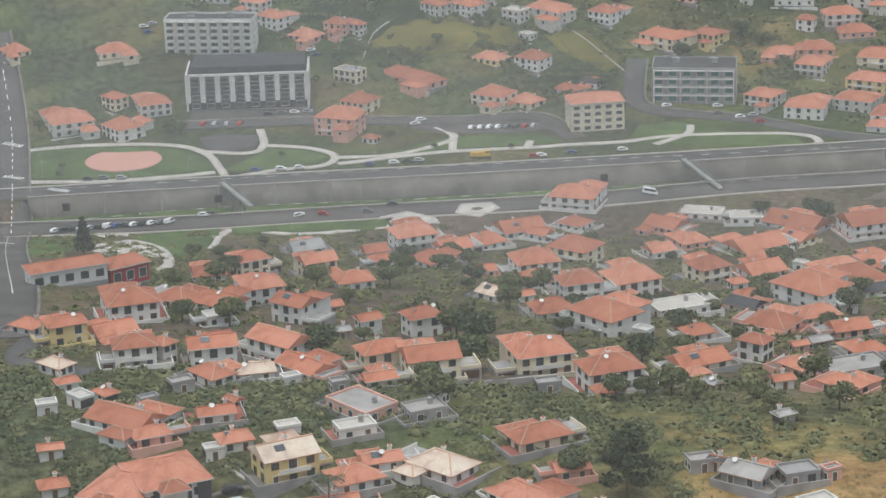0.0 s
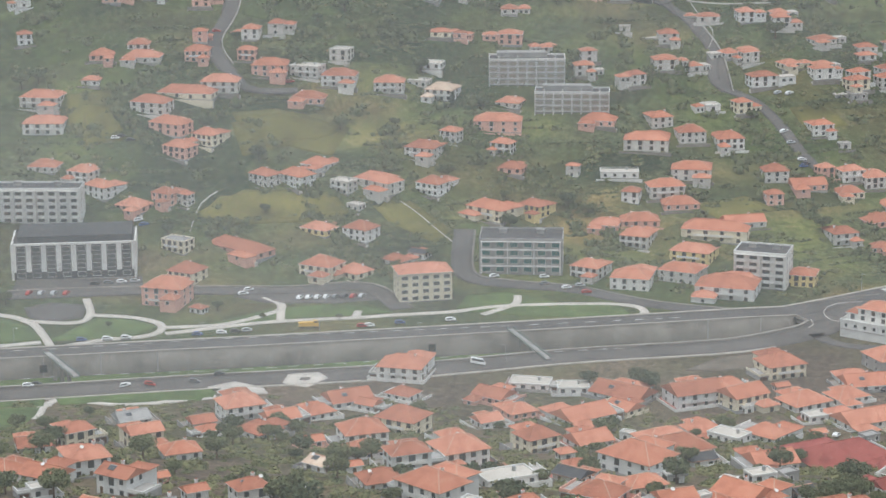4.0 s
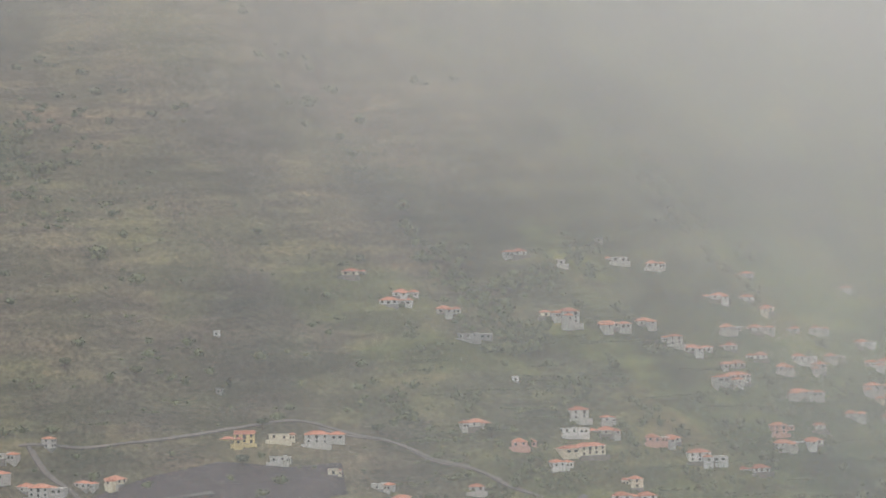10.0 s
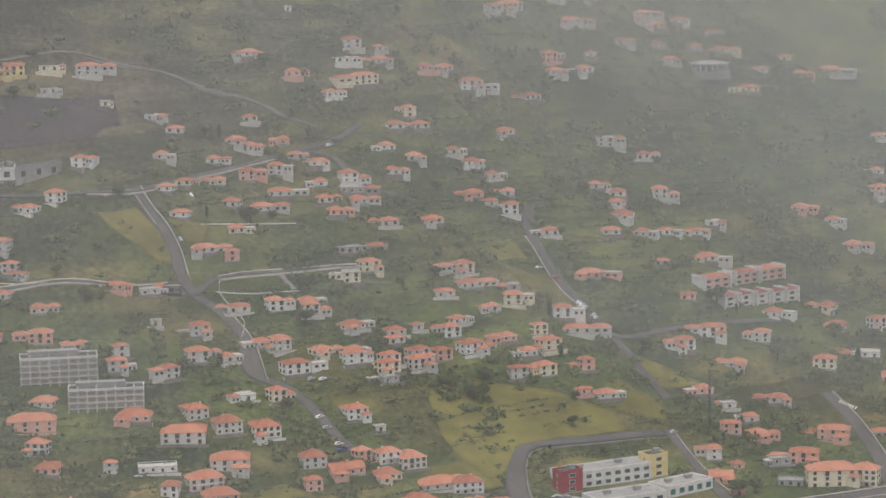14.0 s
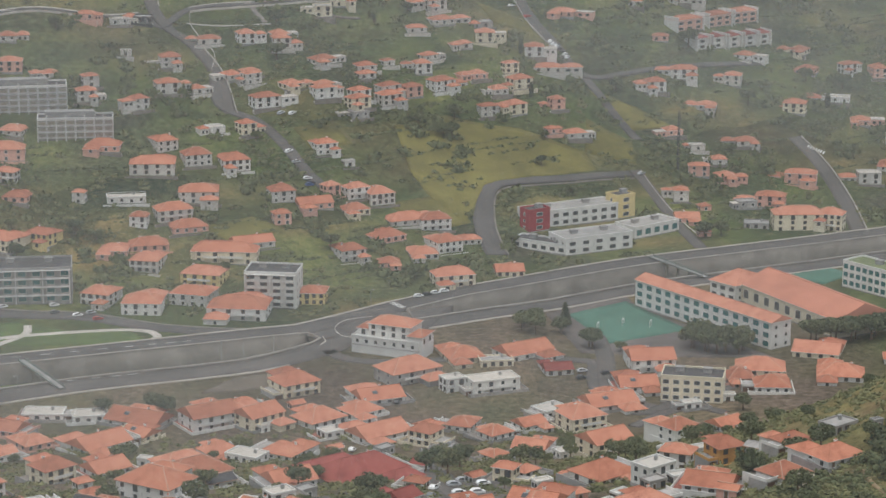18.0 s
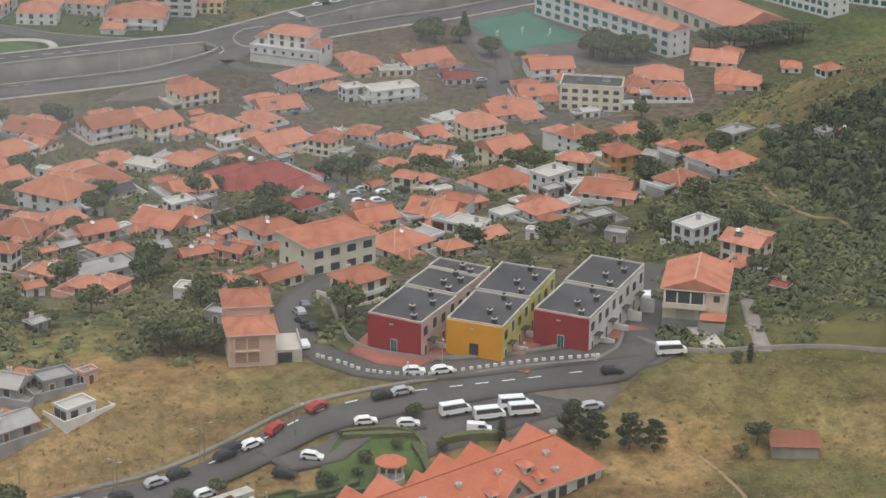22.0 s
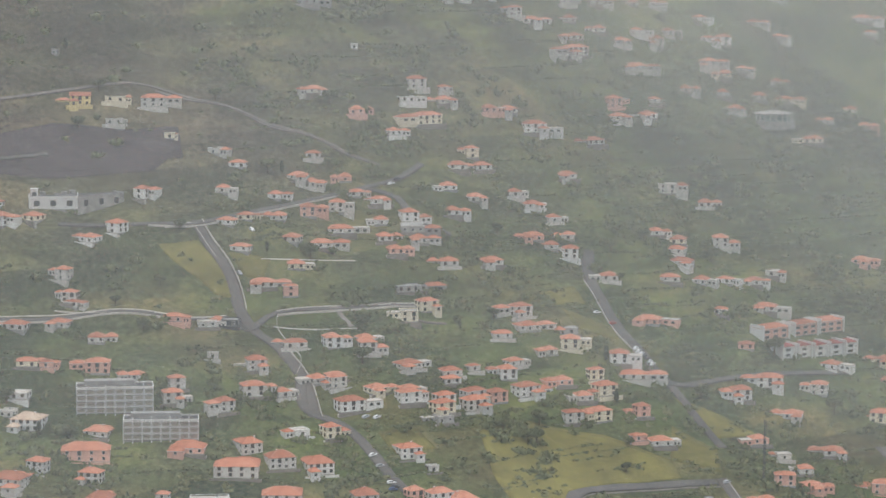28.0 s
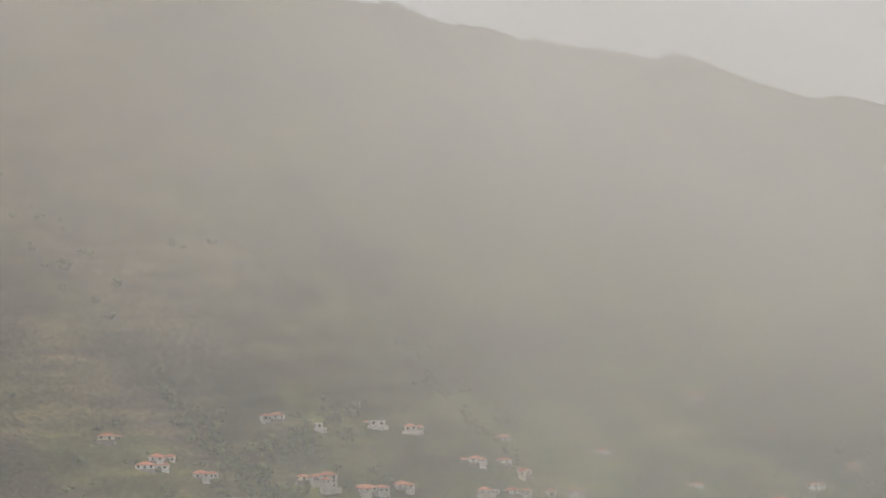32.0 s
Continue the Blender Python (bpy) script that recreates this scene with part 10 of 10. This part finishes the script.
tree(103.4, 423.6, 4, "c")
tree(100.9, 423.9, 2.5, "t")
tree(-9.0, 371.7, 3, "t")
tree(-17.0, 383.0, 4, "t")
tree(-21.6, 382.8, 4, "t")
tree(-3.7, 390.1, 3.5, "t")
tree(38.4, 410.6, 3.5, "t")
tree(42.8, 402.1, 2.5, "t")
tree(34.7, 402.8, 2.5, "t")
tree(28.8, 399.5, 3, "t")
tree(21.4, 393.0, 4, "t")
tree(27.1, 395.8, 2.5, "t")
tree(53.4, 379.7, 2, "t")
tree(54.0, 374.6, 1.8, "t")
tree(24.1, 389.5, 2.5, "t")
tree(2.5, 392.4, 3.5, "t")
tree(-111.4, 405.0, 9.5, "p")
tree(-57.3, 414.0, 14, "n")
tree(-34.6, 385.3, 9, "t")
tree(-279.1, 728.0, 14, "a")
tree(-137.7, 497.8, 9, "t")
tree(-101.1, 452.3, 9, "t")
tree(-108.7, 531.1, 10, "t")
tree(-114.9, 538.4, 10, "t")
tree(-103.1, 497.0, 9, "t")
tree(-58.8, 794.4, 8, "t")
tree(-173.3, 725.3, 6, "t")
tree(-229.6, 718.4, 6, "t")
tree(-80.3, 397.2, 6, "t")
tree(-68.3, 419.9, 6, "t")
tree(117.3, 950.2, 9, "t")
tree(111.2, 978.9, 9, "a")
tree(158.8, 945.1, 10, "t")
tree(166.6, 936.8, 11, "t")
tree(175.6, 936.5, 10, "t")
tree(162.7, 940.9, 10, "t")
tree(209.5, 951.8, 10, "t")
tree(217.6, 951.7, 11, "t")
tree(226.6, 955.7, 11, "t")
tree(235.7, 959.7, 11, "t")
tree(244.8, 963.7, 10, "t")
tree(98.8, 983.3, 8, "t")
tree(94.1, 983.4, 7, "t")
tree(100.0, 1108.5, 7, "t")
tree(121.3, 1124.5, 5, "t")
tree(192.3, 1124.7, 9, "t")
tree(201.2, 1130.0, 8, "t")
tree(111.0, 981.4, 11, "a")
tree(47.0, 761.2, 8, "t")
tree(40.2, 737.6, 8, "t")
tree(52.3, 757.9, 8, "t")
tree(116.2, 598.8, 9, "c")
tree(0.2, 475.1, 6, "t")
tree(-7.4, 435.3, 8, "t")
tree(-4.3, 438.4, 7, "t")
tree(-11.9, 507.4, 7, "t")
tree(-364.0, 1129.2, 9, "t")
tree(-357.1, 1134.3, 8, "t")
tree(-120.3, 1262.2, 8, "t")
tree(-183.7, 1131.6, 6, "t")
tree(-229.4, 1050.7, 5, "t")
tree(-349.3, 889.9, 3, "t")
tree(-352.1, 901.0, 3, "t")
tree(-267.6, 926.3, 3, "t")
tree(-251.4, 955.7, 4, "t")
tree(-229.5, 954.4, 5, "t")
tree(-323.2, 951.6, 7, "t")
tree(-317.6, 949.2, 6, "t")
tree(-377.8, 944.6, 5, "t")
tree(-208.6, 944.9, 3, "t")
tree(-177.8, 948.4, 3, "t")
tree(218.0, 1346.0, 12, "t")
tree(242.8, 1295.1, 10, "t")
hedge([(25, 406), (30, 406), (38, 406)], 1.3, 1.3)
hedge([(43, 404), (48, 405), (54, 405)], 1.5, 1.6)
hedge([(38, 403), (39, 400), (40, 396)], 1.6, 1.5)
hedge([(16, 390), (21, 391), (27, 394)], 1.5, 1.4)


# ---- vegetation between the houses ----
CELL = {}
for cx, cy, cr in CLEAR:
    for i in range(int((cx - cr) // 20), int((cx + cr) // 20) + 1):
        for j in range(int((cy - cr) // 20), int((cy + cr) // 20) + 1):
            CELL.setdefault((i, j), []).append((cx, cy, cr))


def is_free(x, y, pad):
    if -48 < beyond(x, y) < 20 and -470 < x < 640:
        return False
    return all((x - a) ** 2 + (y - b) ** 2 > (r + pad) ** 2 for a, b, r in CELL.get((int(x // 20), int(y // 20)), ()))


veg = random.Random(21)
grown = 0
while grown < 150:
    d = veg.uniform(455, 840)
    x, y = d * math.tan(radians(veg.uniform(-19, 14))), d
    if is_free(x, y, 1.5):
        tree(x, y, veg.uniform(4, 8), "t")
        grown += 1
while grown < 220:
    d = veg.uniform(1000, 1500)
    x, y = d * math.tan(radians(veg.uniform(-17, 13))), d
    if beyond(x, y) > 40 and is_free(x, y, 1.5):
        tree(x, y, veg.uniform(5, 10), "t" if veg.random() < 0.85 else "c")
        grown += 1


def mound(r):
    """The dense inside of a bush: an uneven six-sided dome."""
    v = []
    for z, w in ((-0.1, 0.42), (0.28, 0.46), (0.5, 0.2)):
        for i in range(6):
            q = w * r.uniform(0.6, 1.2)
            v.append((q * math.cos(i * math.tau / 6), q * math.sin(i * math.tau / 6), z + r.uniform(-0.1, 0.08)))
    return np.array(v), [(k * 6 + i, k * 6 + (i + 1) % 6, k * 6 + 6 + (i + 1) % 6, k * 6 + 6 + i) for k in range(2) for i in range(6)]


def scrub(name, label, count, pick, size, blades, blade, mat, seed, flat=1.0):
    """Low bushes in one sheet of small leaf blades over dense insides, each bush an uneven mound."""
    r = np.random.default_rng(seed)
    rnd = random.Random(seed)
    kinds = []
    for k in range(8):
        blobs = [((0, 0, 0.3), (0.5, 0.45, 0.4))]
        for i in range(4):
            a, d = i * 1.7 + k, r.uniform(0.3, 0.65)
            blobs.append(((d * math.cos(a), d * math.sin(a), r.uniform(0.08, 0.42)), (r.uniform(0.2, 0.4), r.uniform(0.2, 0.4), r.uniform(0.18, 0.36))))
        v, f = leaf_cloud(r, blobs, blades, blade)
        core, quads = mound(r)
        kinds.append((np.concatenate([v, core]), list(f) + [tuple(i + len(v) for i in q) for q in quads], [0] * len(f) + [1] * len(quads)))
    vs, fs, ms, base, done, tries = [], [], [], 0, 0, 0
    while done < count and tries < count * 12:
        tries += 1
        x, y, ok = pick(rnd)
        if not ok or not is_free(x, y, 0.3):
            continue
        s = size * rnd.uniform(0.5, 1.5)
        v, f, m = kinds[done % 8]
        a, tall = rnd.uniform(0, 6.28), s * rnd.uniform(0.6, 1.2) * flat
        c, sn = math.cos(a) * s, math.sin(a) * s
        e = np.stack([v[:, 0] * c - v[:, 1] * sn + x, v[:, 0] * sn + v[:, 1] * c + y, v[:, 2] * tall], -1)
        e[:, 2] += ground(x, y) - 0.1 * s
        vs.append(e)
        fs.append(np.array(f) + base)
        ms += m
        base += len(v)
        done += 1
    v, f = np.concatenate(vs), np.concatenate(fs)
    me = bpy.data.meshes.new(name)
    me.vertices.add(len(v))
    me.vertices.foreach_set("co", v.ravel())
    me.loops.add(f.size)
    me.loops.foreach_set("vertex_index", f.ravel().astype(np.int32))
    me.polygons.add(len(f))
    me.polygons.foreach_set("loop_start", np.arange(0, f.size, 4, dtype=np.int32))
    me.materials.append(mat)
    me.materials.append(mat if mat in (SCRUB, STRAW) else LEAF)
    me.polygons.foreach_set("material_index", ms)
    me.update(calc_edges=True)
    return tagged(new(name, me), label, "bushes", kind="stuff")


def clump(x, y, f=1.0):
    return ripple(x * 2.3 * f + 31, y * 2.6 * f) + 0.5 * ripple(x * 7 * f, y * 6 * f + 12)


def bare(r, x, y):
    """Few bushes grow on the burnt slope."""
    return x > -90 or beyond(x, y) < 330 or r.random() < 0.16


def near_pick(r):
    d = r.uniform(430, 850)
    x = d * math.tan(radians(r.uniform(-24, 17)))
    return x, d, beyond(x, d) < -50 and (x < 118 or d < 460 or clump(x, d, 2) > (0.0 if d < 560 else 0.15))


def grove_pick(r):
    """A dark wood high on the left of the far slope."""
    x, y = r.gauss(-425, 62), r.gauss(1665, 48)
    return x, y, clump(x, y, 2.5) > -0.25


def dry_pick(r):
    d = r.uniform(285, 430)
    x = d * math.tan(radians(r.uniform(-14, 20)))
    return x, d, clump(x, d, 1.5) > 0.75


def tuft_pick(r):
    d = r.uniform(275, 430)
    x = d * math.tan(radians(r.uniform(-9, 20)))
    return x, d, d < 400 or x > 90 or -50 < x < 15


def crown_pick(r):
    """Bushes over the grassy top of the spur."""
    y = r.uniform(560, 790)
    x = y * math.tan(radians(r.uniform(8.5, 17)))
    return x, y, x > 112 and clump(x, y, 1.6) > -0.1


def spur_pick(r):
    """Green slope between the last houses and the wood."""
    y, a = r.uniform(428, 590), r.uniform(11.2, 21)
    x = y * math.tan(radians(a))
    meadow = ((x - 127) / 15) ** 2 + ((y - 436) / 16) ** 2 < 1
    return x, y, not meadow and clump(x, y, 2.2) > (-0.7 if y > 452 else 0.3)


def far_pick(r):
    d = r.uniform(1000, 1560)
    x = d * math.tan(radians(r.uniform(-18, 14)))
    return x, d, beyond(x, d) > 30 and bare(r, x, d) and clump(x, d, 0.6) > (0.6 if x < -150 and beyond(x, d) > 300 else 0.0)


def far_clump(r):
    d = r.uniform(1000, 1650)
    x = d * math.tan(radians(r.uniform(-18, 14)))
    return x, d, beyond(x, d) > 30 and bare(r, x, d) and clump(x, d, 0.9) > 0.45


ROW = [0, 0, 0, 0]


def row_pick(r):
    """Bushes in runs along one contour of the far slope."""
    if ROW[3] <= 0:
        ROW[1] = r.uniform(1030, 1640)
        ROW[0] = ROW[1] * math.tan(radians(r.uniform(-18, 14)))
        ROW[2], ROW[3] = ground(ROW[0], ROW[1]), r.randrange(5, 22)
    ROW[3] -= 1
    ROW[0] += r.uniform(1.2, 3.4)
    for _ in range(3):
        rise = (ground(ROW[0], ROW[1] + 4) - ground(ROW[0], ROW[1] - 4)) / 8
        ROW[1] += max(-4, min(4, (ROW[2] - ground(ROW[0], ROW[1])) / max(rise, 0.15)))
    return ROW[0], ROW[1] + r.uniform(-0.6, 0.6), beyond(ROW[0], ROW[1]) > 30 and bare(r, ROW[0], ROW[1])


def high_pick(r):
    d = r.uniform(1500, 2300)
    x = d * math.tan(radians(r.uniform(-18, 15)))
    return x, d, bare(r, x, d) and clump(x, d, 0.45) > 0.75 and clump(x, d, 2.0) > -0.3


def crest_pick(r):
    x = r.uniform(60, 420)
    y = float(np.interp(x, AXIS_X, AXIS_Y)) + r.uniform(1180, 1270) / 0.955
    return x, y, clump(x, y, 2) > -0.2


def wood_pick(r):
    y, a = r.uniform(460, 612), r.uniform(14.0, 21)
    return y * math.tan(radians(a)), y, y > 578 - (a - 14) * 23


def left_pick(r):
    y = r.uniform(350, 470)
    x = y * math.tan(radians(r.uniform(-25, -5)))
    return x, y, x < -40 and clump(x, y, 2) > -0.2


scrub("bushes", "tangled green bushes between the village houses", 2700, near_pick, 2.9, 78, 0.12, SCRUB, 1, 0.8)
scrub("bushes", "dark leafy bushes between the village houses", 1500, near_pick, 2.7, 78, 0.12, LEAF, 8, 0.9)
scrub("thicket", "thicket of dark green bushes round the lower houses", 680, left_pick, 3.0, 95, 0.11, LEAF, 7, 0.8)
scrub("thicket", "thicket of olive bushes round the lower houses", 500, left_pick, 2.6, 95, 0.11, SCRUB, 9, 0.7)
scrub("tussocks", "low tussocks on the dry hillside", 380, dry_pick, 0.8, 40, 0.16, SCRUB, 2, 0.7)
scrub("tufts", "tufts of straw-coloured grass on the hillside", 5200, tuft_pick, 0.6, 18, 0.26, STRAW, 22, 0.7)
scrub("bushes", "olive bushes on the grassy spur", 650, crown_pick, 2.6, 70, 0.13, SCRUB, 27, 0.75)
scrub("thicket", "lush dark green bushes below the wood", 820, spur_pick, 3.7, 90, 0.11, LEAF, 24, 0.85)
scrub("thicket", "olive green bushes below the wood", 560, spur_pick, 2.8, 80, 0.12, SCRUB, 25, 0.8)
scrub("bushes", "green bushes on the far slope", 1500, far_pick, 3.0, 34, 0.2, SCRUB, 3)
scrub("hedgerows", "rows of bushes along the edges of the terraces", 5200, row_pick, 2.1, 22, 0.26, LEAF, 17, 0.75)
scrub("bushes", "dark clumps of small trees on the far slope", 1700, far_clump, 4.6, 44, 0.17, LEAF, 13, 1.1)
scrub("woodland", "dark woodland high on the mountain", 2300, high_pick, 6.0, 26, 0.22, LEAF, 4)
scrub("woodland", "dark wood on the upper slope", 420, grove_pick, 6.0, 30, 0.2, LEAF, 31)
scrub("crest_trees", "small trees along the crest of the mountain", 150, crest_pick, 9.0, 40, 0.18, LEAF, 6)
scrub("woodland", "dense dark wood on the spur", 520, wood_pick, 6.5, 190, 0.075, PINE, 5)
